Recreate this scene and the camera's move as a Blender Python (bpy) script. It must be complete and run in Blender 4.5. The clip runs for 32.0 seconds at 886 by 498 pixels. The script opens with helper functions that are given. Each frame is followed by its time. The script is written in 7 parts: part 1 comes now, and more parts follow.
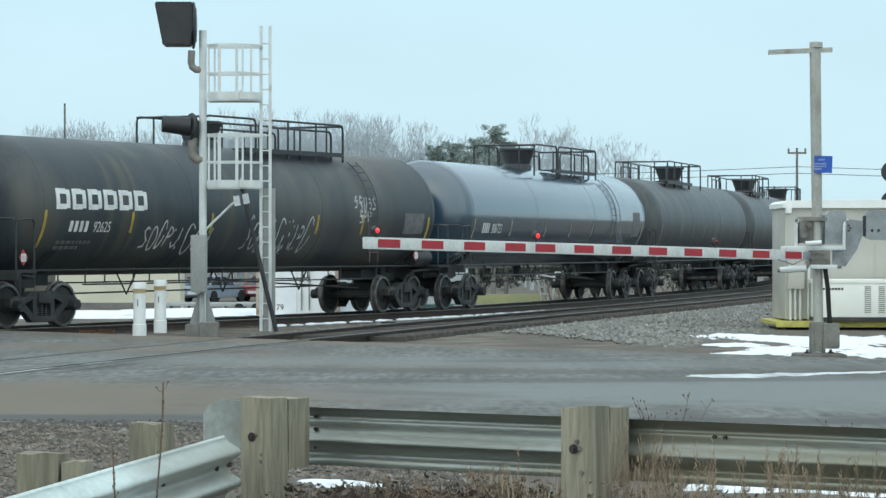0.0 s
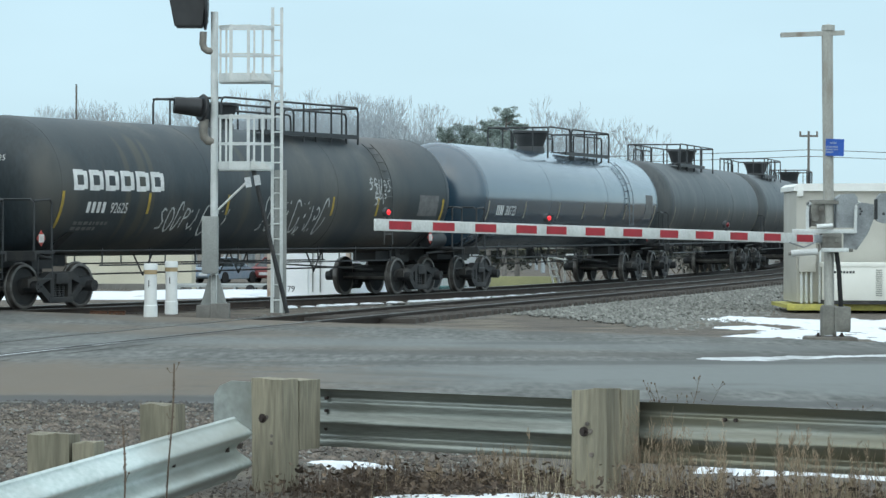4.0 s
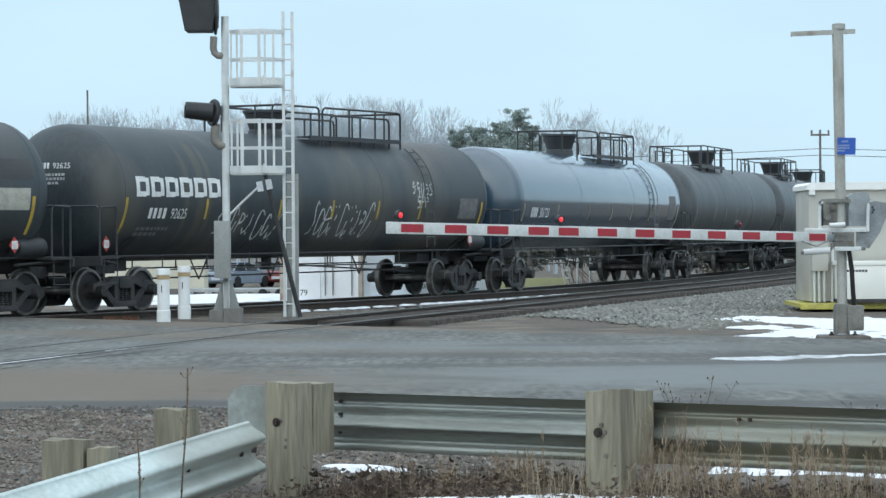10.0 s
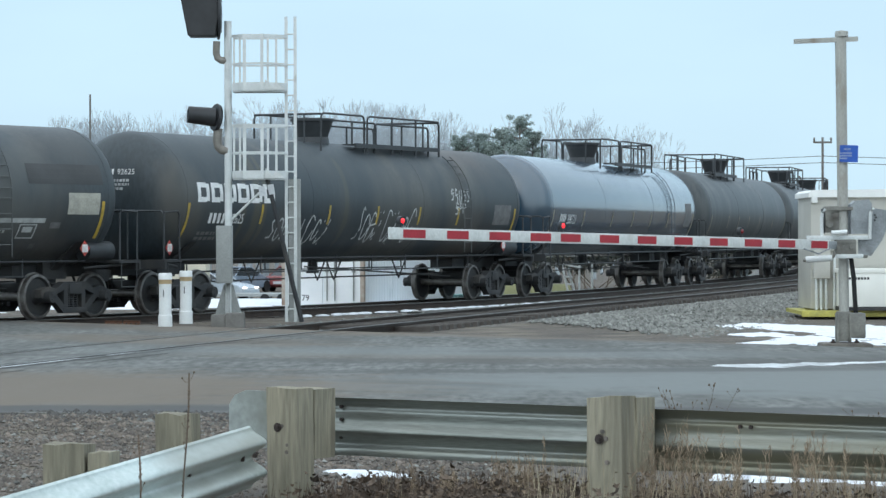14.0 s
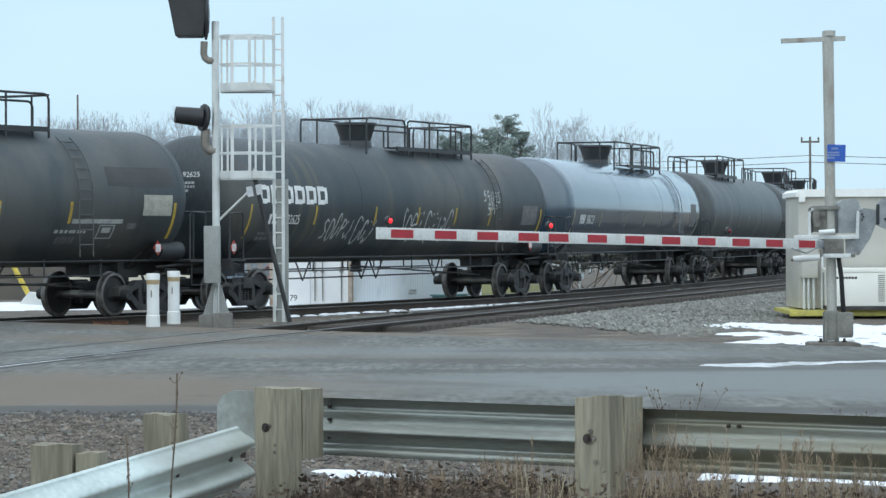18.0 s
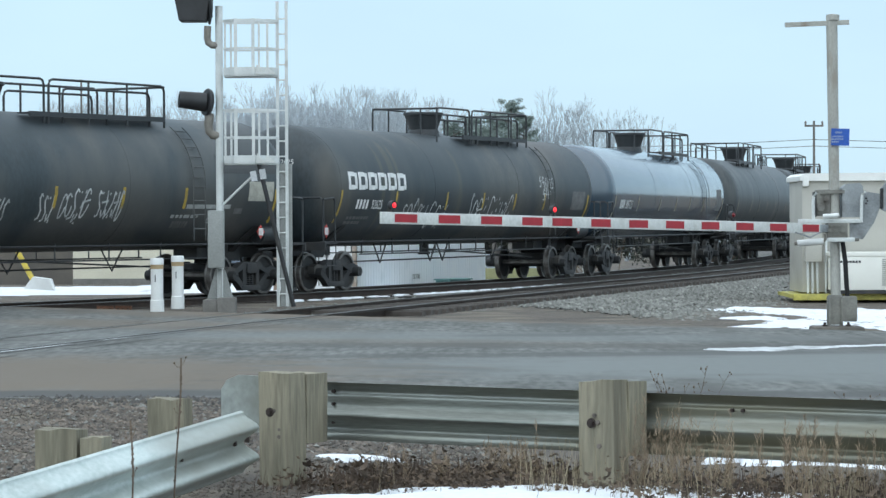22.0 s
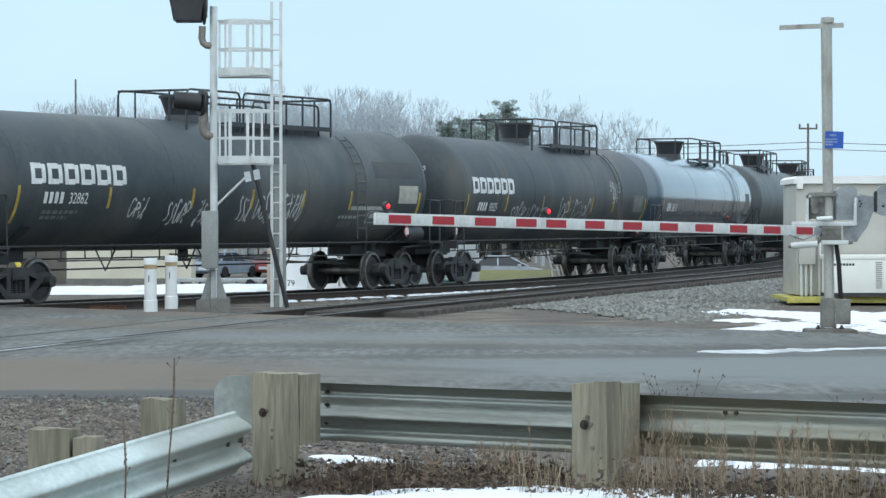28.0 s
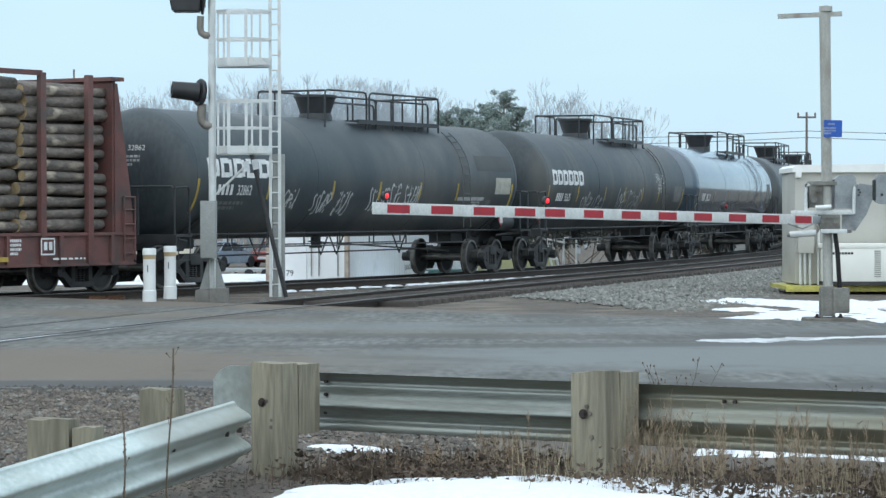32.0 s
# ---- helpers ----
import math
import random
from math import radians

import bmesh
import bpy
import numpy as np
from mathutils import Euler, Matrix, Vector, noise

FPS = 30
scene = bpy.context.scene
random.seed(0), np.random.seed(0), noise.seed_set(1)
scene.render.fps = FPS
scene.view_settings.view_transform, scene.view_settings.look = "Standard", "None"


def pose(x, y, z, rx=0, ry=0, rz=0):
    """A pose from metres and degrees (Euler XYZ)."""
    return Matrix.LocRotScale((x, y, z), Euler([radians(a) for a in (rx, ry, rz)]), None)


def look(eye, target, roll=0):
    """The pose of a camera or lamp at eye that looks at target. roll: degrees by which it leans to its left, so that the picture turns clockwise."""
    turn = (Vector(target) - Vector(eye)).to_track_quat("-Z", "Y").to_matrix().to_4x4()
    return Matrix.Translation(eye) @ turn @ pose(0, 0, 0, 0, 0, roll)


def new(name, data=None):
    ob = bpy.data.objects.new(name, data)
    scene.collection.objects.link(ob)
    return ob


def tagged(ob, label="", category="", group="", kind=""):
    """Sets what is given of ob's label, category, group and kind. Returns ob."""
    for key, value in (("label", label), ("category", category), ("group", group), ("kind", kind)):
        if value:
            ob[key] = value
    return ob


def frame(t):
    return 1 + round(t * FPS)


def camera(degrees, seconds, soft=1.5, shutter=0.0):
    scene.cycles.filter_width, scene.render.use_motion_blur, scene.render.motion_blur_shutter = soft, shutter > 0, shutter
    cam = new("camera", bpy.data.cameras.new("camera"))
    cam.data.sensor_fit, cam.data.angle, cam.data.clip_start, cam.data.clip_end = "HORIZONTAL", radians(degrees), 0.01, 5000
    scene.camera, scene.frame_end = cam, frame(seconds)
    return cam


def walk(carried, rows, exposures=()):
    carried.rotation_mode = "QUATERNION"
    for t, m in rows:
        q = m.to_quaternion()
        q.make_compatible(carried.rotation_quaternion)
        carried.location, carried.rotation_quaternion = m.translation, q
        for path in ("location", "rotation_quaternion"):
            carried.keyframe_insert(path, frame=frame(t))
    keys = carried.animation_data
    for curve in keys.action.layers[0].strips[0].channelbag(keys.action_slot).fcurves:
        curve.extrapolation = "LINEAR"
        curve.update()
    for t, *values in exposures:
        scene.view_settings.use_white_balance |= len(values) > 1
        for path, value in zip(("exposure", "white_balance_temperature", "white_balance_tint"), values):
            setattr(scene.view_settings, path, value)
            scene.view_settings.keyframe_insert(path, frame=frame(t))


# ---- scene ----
cam = camera(17.97, 32.0, soft=1.45)
EYE = (0.0, 0.0, 1.633)


def aim(yaw, pitch, roll):
    return pose(*EYE, 90 + pitch, roll, yaw)


walk(cam, [
    (0, aim(-0.000, -0.043, 0.000)),
    (0.5, aim(0.018, -0.072, -0.053)),
    (1, aim(0.055, -0.072, -0.058)),
    (1.5, aim(0.067, -0.073, -0.115)),
    (2, aim(0.065, -0.091, -0.164)),
    (2.5, aim(0.077, -0.137, -0.144)),
    (3, aim(0.142, -0.220, 0.005)),
    (3.5, aim(0.168, -0.318, -0.158)),
    (4, aim(0.228, -0.411, -0.173)),
    (4.5, aim(0.221, -0.523, -0.303)),
    (6.5, aim(0.296, -0.600, 0.060)),
    (7, aim(0.275, -0.552, 0.303)),
    (7.5, aim(0.324, -0.513, 0.222)),
    (8, aim(0.357, -0.464, 0.260)),
    (8.5, aim(0.416, -0.437, 0.392)),
    (9, aim(0.392, -0.397, 0.471)),
    (9.5, aim(0.449, -0.382, 0.345)),
    (10, aim(0.476, -0.361, 0.370)),
    (10.5, aim(0.499, -0.369, 0.218)),
    (11, aim(0.512, -0.382, 0.143)),
    (11.5, aim(0.554, -0.410, 0.046)),
    (12, aim(0.579, -0.412, 0.003)),
    (12.5, aim(0.608, -0.401, 0.109)),
    (13, aim(0.607, -0.349, 0.119)),
    (13.5, aim(0.552, -0.289, 0.274)),
    (14, aim(0.518, -0.243, 0.112)),
    (14.5, aim(0.478, -0.191, 0.157)),
    (16.5, aim(0.335, -0.152, 0.002)),
    (17, aim(0.298, -0.199, 0.038)),
    (17.5, aim(0.286, -0.230, 0.196)),
    (18, aim(0.269, -0.245, 0.192)),
    (18.5, aim(0.239, -0.244, 0.107)),
    (19, aim(0.260, -0.264, 0.080)),
    (19.5, aim(0.271, -0.314, 0.124)),
    (20, aim(0.275, -0.352, 0.101)),
    (20.5, aim(0.320, -0.402, 0.167)),
    (21, aim(0.362, -0.453, 0.148)),
    (21.5, aim(0.361, -0.498, 0.304)),
    (22, aim(0.347, -0.563, 0.253)),
    (22.5, aim(0.352, -0.631, 0.202)),
    (23, aim(0.354, -0.700, 0.150)),
    (23.5, aim(0.342, -0.753, 0.206)),
    (24, aim(0.364, -0.781, 0.244)),
    (24.5, aim(0.363, -0.689, 0.340)),
    (25, aim(0.359, -0.579, 0.414)),
    (25.5, aim(0.329, -0.500, 0.305)),
    (27.5, aim(0.252, -0.502, 0.032)),
    (28, aim(0.222, -0.539, 0.021)),
    (28.5, aim(0.197, -0.596, 0.149)),
    (29, aim(0.214, -0.648, 0.150)),
    (29.5, aim(0.183, -0.692, 0.282)),
    (30, aim(0.190, -0.754, 0.159)),
    (30.5, aim(0.162, -0.789, 0.155)),
    (31, aim(0.118, -0.797, 0.008)),
    (31.5, aim(0.075, -0.797, -0.040)),
    (32, aim(0.196, -0.753, 0.135)),
], exposures=[(0, 0.03, 6750, 5), (4, 0.0, 6680, 6), (8, 0.02, 6560, 9), (12, 0.03, 6500, 10), (25, 0.06, 6500, 10), (32, 0.06, 6500, 10)])

# ---- world and sun: a bright overcast winter day ----
world = bpy.data.worlds.new("overcast")
scene.world = world
world.use_nodes = True
wn, wl = world.node_tree.nodes, world.node_tree.links
wn.clear()
sky = wn.new("ShaderNodeTexSky")
sky.sky_type, sky.sun_disc = "NISHITA", False
sky.sun_elevation, sky.sun_rotation = radians(28), radians(200)
sky.air_density, sky.dust_density, sky.ozone_density = 1.0, 4.0, 2.0
geo = wn.new("ShaderNodeTexCoord")
sep = wn.new("ShaderNodeSeparateXYZ")
wl.new(geo.outputs["Generated"], sep.inputs[0])
ramp = wn.new("ShaderNodeValToRGB")
ramp.color_ramp.elements[0].position, ramp.color_ramp.elements[0].color = 0.0, (0.535, 0.725, 0.838, 1)
ramp.color_ramp.elements[1].position, ramp.color_ramp.elements[1].color = 1.0, (1.08, 1.22, 1.34, 1)
mid = ramp.color_ramp.elements.new(0.12)
mid.color = (0.498, 0.705, 0.862, 1)
wl.new(sep.outputs["Z"], ramp.inputs[0])
scale_sky = wn.new("ShaderNodeMixRGB")
scale_sky.blend_type = "MULTIPLY"
scale_sky.inputs[0].default_value, scale_sky.inputs[2].default_value = 1.0, (0.12, 0.12, 0.12, 1)
wl.new(sky.outputs[0], scale_sky.inputs[1])
cloud = wn.new("ShaderNodeMixRGB")
cloud.inputs[0].default_value = 0.93
wl.new(scale_sky.outputs[0], cloud.inputs[1])
wl.new(ramp.outputs[0], cloud.inputs[2])
stretch = wn.new("ShaderNodeMapping")
stretch.inputs["Scale"].default_value = (2.2, 2.2, 7.0)
wl.new(geo.outputs["Generated"], stretch.inputs[0])
drift = wn.new("ShaderNodeTexNoise")
drift.inputs["Scale"].default_value, drift.inputs["Detail"].default_value = 2.0, 4
wl.new(stretch.outputs[0], drift.inputs[0])
veil = wn.new("ShaderNodeMapRange")
veil.inputs[1].default_value, veil.inputs[2].default_value = 0.3, 0.7
veil.inputs[3].default_value, veil.inputs[4].default_value = 0.94, 1.04
wl.new(drift.outputs[0], veil.inputs[0])
soft_cloud = wn.new("ShaderNodeMixRGB")
soft_cloud.blend_type = "MULTIPLY"
soft_cloud.inputs[0].default_value = 1.0
wl.new(cloud.outputs[0], soft_cloud.inputs[1])
wl.new(veil.outputs[0], soft_cloud.inputs[2])
bg = wn.new("ShaderNodeBackground")
bg.inputs[1].default_value = 1.24
wl.new(soft_cloud.outputs[0], bg.inputs[0])
wo = wn.new("ShaderNodeOutputWorld")
wl.new(bg.outputs[0], wo.inputs[0])
sun_data = bpy.data.lights.new("sun", "SUN")
sun_data.energy, sun_data.angle, sun_data.color = 1.4, radians(150), (0.90, 0.985, 1.0)
sun = new("sun", sun_data)
sun.matrix_world = look((-20, -40, 40), (0, 40, 0))


# ---- materials ----
def mat(name, c1, c2=None, rough=0.6, metal=0.0, scale=3.0, fine=40.0, bump=0.15, stain=None, stain_at=0.6, stretch=(1, 1, 1), vary=0.0, spec=0.5, amount=0.35):
    """Two tones in large clouds, fine grain with relief, and stains where a third noise runs high."""
    m = bpy.data.materials.new(name)
    m.use_nodes = True
    n, l = m.node_tree.nodes, m.node_tree.links
    b = n["Principled BSDF"]
    c2 = c2 or tuple(v * 0.7 for v in c1)
    tc = n.new("ShaderNodeTexCoord")
    mp = n.new("ShaderNodeMapping")
    mp.inputs["Scale"].default_value = stretch
    l.new(tc.outputs["Object"], mp.inputs[0])
    big, small = n.new("ShaderNodeTexNoise"), n.new("ShaderNodeTexNoise")
    big.inputs["Scale"].default_value, big.inputs["Detail"].default_value = scale, 5
    small.inputs["Scale"].default_value, small.inputs["Detail"].default_value = fine, 4
    l.new(mp.outputs[0], big.inputs[0])
    l.new(mp.outputs[0], small.inputs[0])
    wide = n.new("ShaderNodeMapRange")
    wide.inputs[1].default_value, wide.inputs[2].default_value = 0.35, 0.65
    l.new(big.outputs[0], wide.inputs[0])
    mix = n.new("ShaderNodeMixRGB")
    mix.inputs[1].default_value, mix.inputs[2].default_value = (*c1, 1), (*c2, 1)
    l.new(wide.outputs[0], mix.inputs[0])
    grain = n.new("ShaderNodeMixRGB")
    grain.blend_type = "OVERLAY"
    grain.inputs[0].default_value = amount
    l.new(mix.outputs[0], grain.inputs[1])
    l.new(small.outputs[0], grain.inputs[2])
    out = grain.outputs[0]
    if stain:
        third = n.new("ShaderNodeTexNoise")
        third.inputs["Scale"].default_value, third.inputs["Detail"].default_value = scale * 0.6, 7
        l.new(mp.outputs[0], third.inputs[0])
        cut = n.new("ShaderNodeMapRange")
        cut.inputs[1].default_value, cut.inputs[2].default_value = stain_at - 0.06, stain_at + 0.08
        l.new(third.outputs[0], cut.inputs[0])
        st = n.new("ShaderNodeMixRGB")
        st.inputs[2].default_value = (*stain, 1)
        l.new(cut.outputs[0], st.inputs[0])
        l.new(out, st.inputs[1])
        out = st.outputs[0]
    if vary:
        info = n.new("ShaderNodeObjectInfo")
        isl = n.new("ShaderNodeNewGeometry")
        add = n.new("ShaderNodeMath")
        add.operation = "ADD"
        l.new(info.outputs["Random"], add.inputs[0])
        l.new(isl.outputs["Random Per Island"], add.inputs[1])
        mr = n.new("ShaderNodeMapRange")
        mr.inputs[2].default_value = 2.0
        mr.inputs[3].default_value, mr.inputs[4].default_value = 1 - vary, 1 + vary
        l.new(add.outputs[0], mr.inputs[0])
        hv = n.new("ShaderNodeHueSaturation")
        l.new(mr.outputs[0], hv.inputs["Value"])
        l.new(out, hv.inputs["Color"])
        out = hv.outputs[0]
    l.new(out, b.inputs["Base Color"])
    rr = n.new("ShaderNodeMapRange")
    rr.inputs[3].default_value, rr.inputs[4].default_value = max(0.02, rough - 0.12), min(1, rough + 0.12)
    l.new(small.outputs[0], rr.inputs[0])
    l.new(rr.outputs[0], b.inputs["Roughness"])
    b.inputs["Metallic"].default_value = metal
    b.inputs["Specular IOR Level"].default_value = spec
    if bump:
        bp = n.new("ShaderNodeBump")
        bp.inputs["Strength"].default_value, bp.inputs["Distance"].default_value = bump, 0.02
        l.new(small.outputs[0], bp.inputs["Height"])
        l.new(bp.outputs[0], b.inputs["Normal"])
    return m


def glow(name, colour, strength):
    m = bpy.data.materials.new(name)
    m.use_nodes = True
    b = m.node_tree.nodes["Principled BSDF"]
    b.inputs["Base Color"].default_value = (*colour, 1)
    b.inputs["Emission Color"].default_value = (*colour, 1)
    b.inputs["Emission Strength"].default_value = strength
    b.inputs["Roughness"].default_value = 0.2
    return m


M = dict(
    tank=mat("black_tank_paint", (0.027, 0.039, 0.046), (0.046, 0.057, 0.063), 0.50, 0, 0.9, 14, 0.03, (0.082, 0.085, 0.083), 0.56, (0.9, 1, 0.4), amount=0.6),
    tank_rust=mat("black_tank_paint_rusty", (0.023, 0.034, 0.041), (0.040, 0.049, 0.054), 0.50, 0, 0.9, 14, 0.03, (0.074, 0.074, 0.069), 0.575, (1.0, 1, 0.36), amount=0.6),
    tank_blue=mat("blue_grey_tank_paint", (0.030, 0.062, 0.096), (0.024, 0.052, 0.080), 0.18, 0, 0.8, 3, 0, (0.05, 0.068, 0.085), 0.66, (0.5, 1, 0.3), spec=1.0, amount=0.15),
    tank_grey=mat("dark_grey_tank_paint", (0.042, 0.051, 0.056), (0.062, 0.070, 0.074), 0.48, 0, 2.4, 16, 0.03, (0.095, 0.098, 0.096), 0.58, (0.9, 1, 0.12), amount=0.5),
    band=mat("patched_black_paint", (0.05, 0.05, 0.05), None, 0.5, 0, 2, 30, 0.04),
    iron=mat("grimy_black_iron", (0.027, 0.029, 0.032), (0.044, 0.043, 0.042), 0.72, 0.1, 2.5, 30, 0.2, (0.085, 0.076, 0.067), 0.64),
    rail_black=mat("black_painted_pipe", (0.034, 0.038, 0.042), None, 0.5, 0, 5, 60, 0.05),
    tyre_steel=mat("worn_wheel_steel", (0.20, 0.19, 0.18), (0.095, 0.086, 0.078), 0.42, 0.5, 5, 50, 0.1),
    wheel=mat("oily_wheel_steel", (0.024, 0.025, 0.027), (0.040, 0.038, 0.036), 0.65, 0.2, 4, 40, 0.15),
    white_paint=mat("white_lettering", (0.78, 0.78, 0.77), (0.62, 0.62, 0.61), 0.5, 0, 6, 60, 0.02),
    grey_paint=mat("faded_grey_lettering", (0.16, 0.16, 0.16), None, 0.6, 0, 8, 60, 0.02),
    stencil_panel=mat("faded_cream_stencil", (0.42, 0.41, 0.35), (0.33, 0.32, 0.28), 0.7, 0, 6, 30, 0.02, (0.24, 0.23, 0.20), 0.66),
    tan_mark=mat("faded_tan_tape", (0.36, 0.31, 0.22), (0.20, 0.18, 0.14), 0.6, 0, 5, 60, 0.02),
    faded_white=mat("faded_white_print", (0.30, 0.36, 0.50), (0.22, 0.28, 0.44), 0.5, 0, 6, 60, 0.02),
    grey_mark=mat("dusty_pale_marking", (0.42, 0.43, 0.42), (0.30, 0.31, 0.30), 0.7, 0, 6, 40, 0.02),
    chalk=mat("sprayed_white_paint", (0.60, 0.62, 0.61), (0.30, 0.31, 0.31), 0.7, 0, 5, 60, 0.02),
    yellow_mark=mat("yellow_reflective_tape", (0.50, 0.34, 0.05), (0.30, 0.22, 0.06), 0.5, 0, 5, 60, 0.02),
    placard=mat("white_placard", (0.75, 0.72, 0.70), None, 0.5, 0, 8, 60, 0.02),
    placard_red=mat("red_placard", (0.45, 0.05, 0.04), None, 0.5, 0, 8, 60, 0.02),
    red_car=mat("oxide_red_car_paint", (0.165, 0.067, 0.060), (0.115, 0.055, 0.050), 0.66, 0, 2.2, 30, 0.12, (0.085, 0.06, 0.055), 0.56),
    bark=mat("log_bark", (0.165, 0.137, 0.117), (0.088, 0.077, 0.069), 0.85, 0, 6, 18, 0.9, (0.35, 0.295, 0.23), 0.635, (0.5, 1, 1), 0.45, amount=0.7),
    cut=mat("sawn_log_end", (0.50, 0.38, 0.22), (0.36, 0.26, 0.15), 0.8, 0, 6, 50, 0.3, vary=0.3),
    asphalt=mat("worn_asphalt", (0.154, 0.157, 0.149), (0.104, 0.106, 0.100), 0.82, 0, 0.8, 7, 0.3, (0.090, 0.088, 0.083), 0.58, (1.2, 0.26, 1), spec=0.2, amount=1.0),
    crumb=mat("broken_asphalt", (0.085, 0.080, 0.074), (0.045, 0.043, 0.041), 0.9, 0, 6, 40, 0.3, vary=0.5),
    panel=mat("dark_crossing_seam", (0.016, 0.015, 0.014), (0.034, 0.031, 0.029), 0.85, 0, 1.6, 12, 0.3, (0.07, 0.065, 0.06), 0.64),
    ground=mat("winter_soil", (0.125, 0.103, 0.084), (0.080, 0.067, 0.056), 0.95, 0, 1.4, 60, 0.9, (0.17, 0.145, 0.11), 0.58, amount=0.9),
    gravel=mat("grey_ballast_bed", (0.155, 0.150, 0.138), (0.105, 0.100, 0.092), 0.9, 0, 2, 14, 1.0, amount=0.8),
    rubble=mat("brown_gravel", (0.165, 0.136, 0.113), (0.068, 0.060, 0.053), 0.9, 0, 6, 40, 0.4, vary=0.7),
    stone=mat("crushed_ballast_stone", (0.225, 0.225, 0.205), (0.125, 0.125, 0.115), 0.85, 0, 6, 40, 0.4, vary=0.65),
    rail=mat("rusty_rail_steel", (0.055, 0.036, 0.027), (0.035, 0.025, 0.020), 0.7, 0.3, 6, 60, 0.2),
    rail_top=mat("polished_rail_head", (0.23, 0.22, 0.21), (0.15, 0.14, 0.13), 0.32, 0.9, 5, 60, 0.05),
    rust=mat("flaking_rust", (0.20, 0.095, 0.055), (0.12, 0.065, 0.045), 0.85, 0.1, 6, 40, 0.4),
    tie=mat("creosoted_tie", (0.055, 0.046, 0.040), (0.08, 0.07, 0.062), 0.9, 0, 4, 40, 0.6, vary=0.3),
    snow=mat("packed_snow", (0.76, 0.785, 0.82), (0.69, 0.71, 0.75), 0.8, 0, 2, 24, 0.4, (0.52, 0.50, 0.48), 0.68),
    slush=mat("thin_grey_slush", (0.60, 0.62, 0.63), (0.46, 0.48, 0.49), 0.6, 0, 2, 16, 0.3, (0.30, 0.30, 0.30), 0.60, (1.5, 0.5, 1)),
    galv=mat("galvanised_steel", (0.285, 0.300, 0.280), (0.190, 0.200, 0.180), 0.38, 0.7, 1.4, 30, 0.05, (0.200, 0.190, 0.140), 0.54, (0.4, 0.4, 5), amount=0.4),
    galv_new=mat("bright_galvanised_steel", (0.60, 0.66, 0.63), (0.47, 0.52, 0.49), 0.42, 0.5, 2.0, 30, 0.05, (0.36, 0.37, 0.33), 0.56, (1, 0.5, 1.5), amount=0.5),
    post=mat("weathered_pine_post", (0.275, 0.245, 0.180), (0.200, 0.183, 0.135), 0.9, 0, 1.3, 9, 0.7, (0.125, 0.112, 0.082), 0.60, (5, 5, 0.5), vary=0.10, amount=0.65),
    bolt=mat("rusty_bolt", (0.06, 0.045, 0.04), None, 0.6, 0.5, 8, 60, 0.1),
    alu=mat("grey_aluminium_paint", (0.66, 0.68, 0.67), (0.56, 0.58, 0.57), 0.5, 0.1, 3, 40, 0.05, (0.38, 0.36, 0.33), 0.70),
    pole_tan=mat("stained_aluminium_mast", (0.42, 0.415, 0.38), (0.34, 0.33, 0.30), 0.55, 0.15, 2.5, 30, 0.08, (0.24, 0.20, 0.155), 0.62, (2, 2, 0.6)),
    box_grey=mat("grey_equipment_box", (0.30, 0.31, 0.30), (0.26, 0.27, 0.26), 0.55, 0.1, 3, 40, 0.05, (0.2, 0.19, 0.17), 0.7),
    cast=mat("dull_cast_metal", (0.33, 0.35, 0.36), (0.22, 0.235, 0.245), 0.5, 0.4, 3, 40, 0.15, (0.15, 0.15, 0.15), 0.6),
    black=mat("black_signal_paint", (0.016, 0.017, 0.019), (0.026, 0.027, 0.030), 0.5, 0, 4, 40, 0.05),
    elbow=mat("tan_pipe_elbow", (0.27, 0.25, 0.22), (0.20, 0.185, 0.165), 0.6, 0.2, 5, 40, 0.1),
    pvc=mat("white_plastic_pipe", (0.74, 0.75, 0.74), (0.66, 0.67, 0.66), 0.45, 0, 3, 40, 0.03),
    tan_cap=mat("tan_band", (0.45, 0.33, 0.18), None, 0.6, 0, 5, 40, 0.05),
    concrete=mat("weathered_concrete", (0.22, 0.21, 0.195), (0.16, 0.152, 0.14), 0.9, 0, 3, 40, 0.4),
    arm_white=mat("white_gate_arm", (0.62, 0.63, 0.61), (0.53, 0.54, 0.52), 0.45, 0, 3, 30, 0.02, (0.42, 0.41, 0.38), 0.66),
    arm_red=mat("red_gate_tape", (0.40, 0.022, 0.035), (0.33, 0.02, 0.03), 0.4, 0, 4, 40, 0.02),
    lamp_red=glow("lit_red_lens", (1.0, 0.03, 0.04), 1.0),
    lamp_dim=mat("unlit_red_lens", (0.20, 0.01, 0.015), None, 0.2, 0, 5, 40, 0),
    bungalow=mat("beige_bungalow_panel", (0.47, 0.455, 0.41), (0.43, 0.415, 0.37), 0.6, 0, 1.5, 40, 0, (0.36, 0.34, 0.30), 0.68, amount=0.1),
    bungalow_roof=mat("white_roof_edge", (0.82, 0.82, 0.79), (0.76, 0.76, 0.73), 0.6, 0, 3, 40, 0.04),
    skid=mat("yellow_skid_beam", (0.52, 0.47, 0.11), (0.42, 0.38, 0.10), 0.65, 0, 3, 30, 0.06, (0.28, 0.25, 0.10), 0.62),
    gen=mat("cream_generator_case", (0.82, 0.81, 0.75), (0.78, 0.77, 0.71), 0.5, 0, 2, 40, 0, amount=0.06),
    gen_slot=mat("shadowed_louvre", (0.30, 0.30, 0.27), None, 0.7, 0, 3, 40, 0.03),
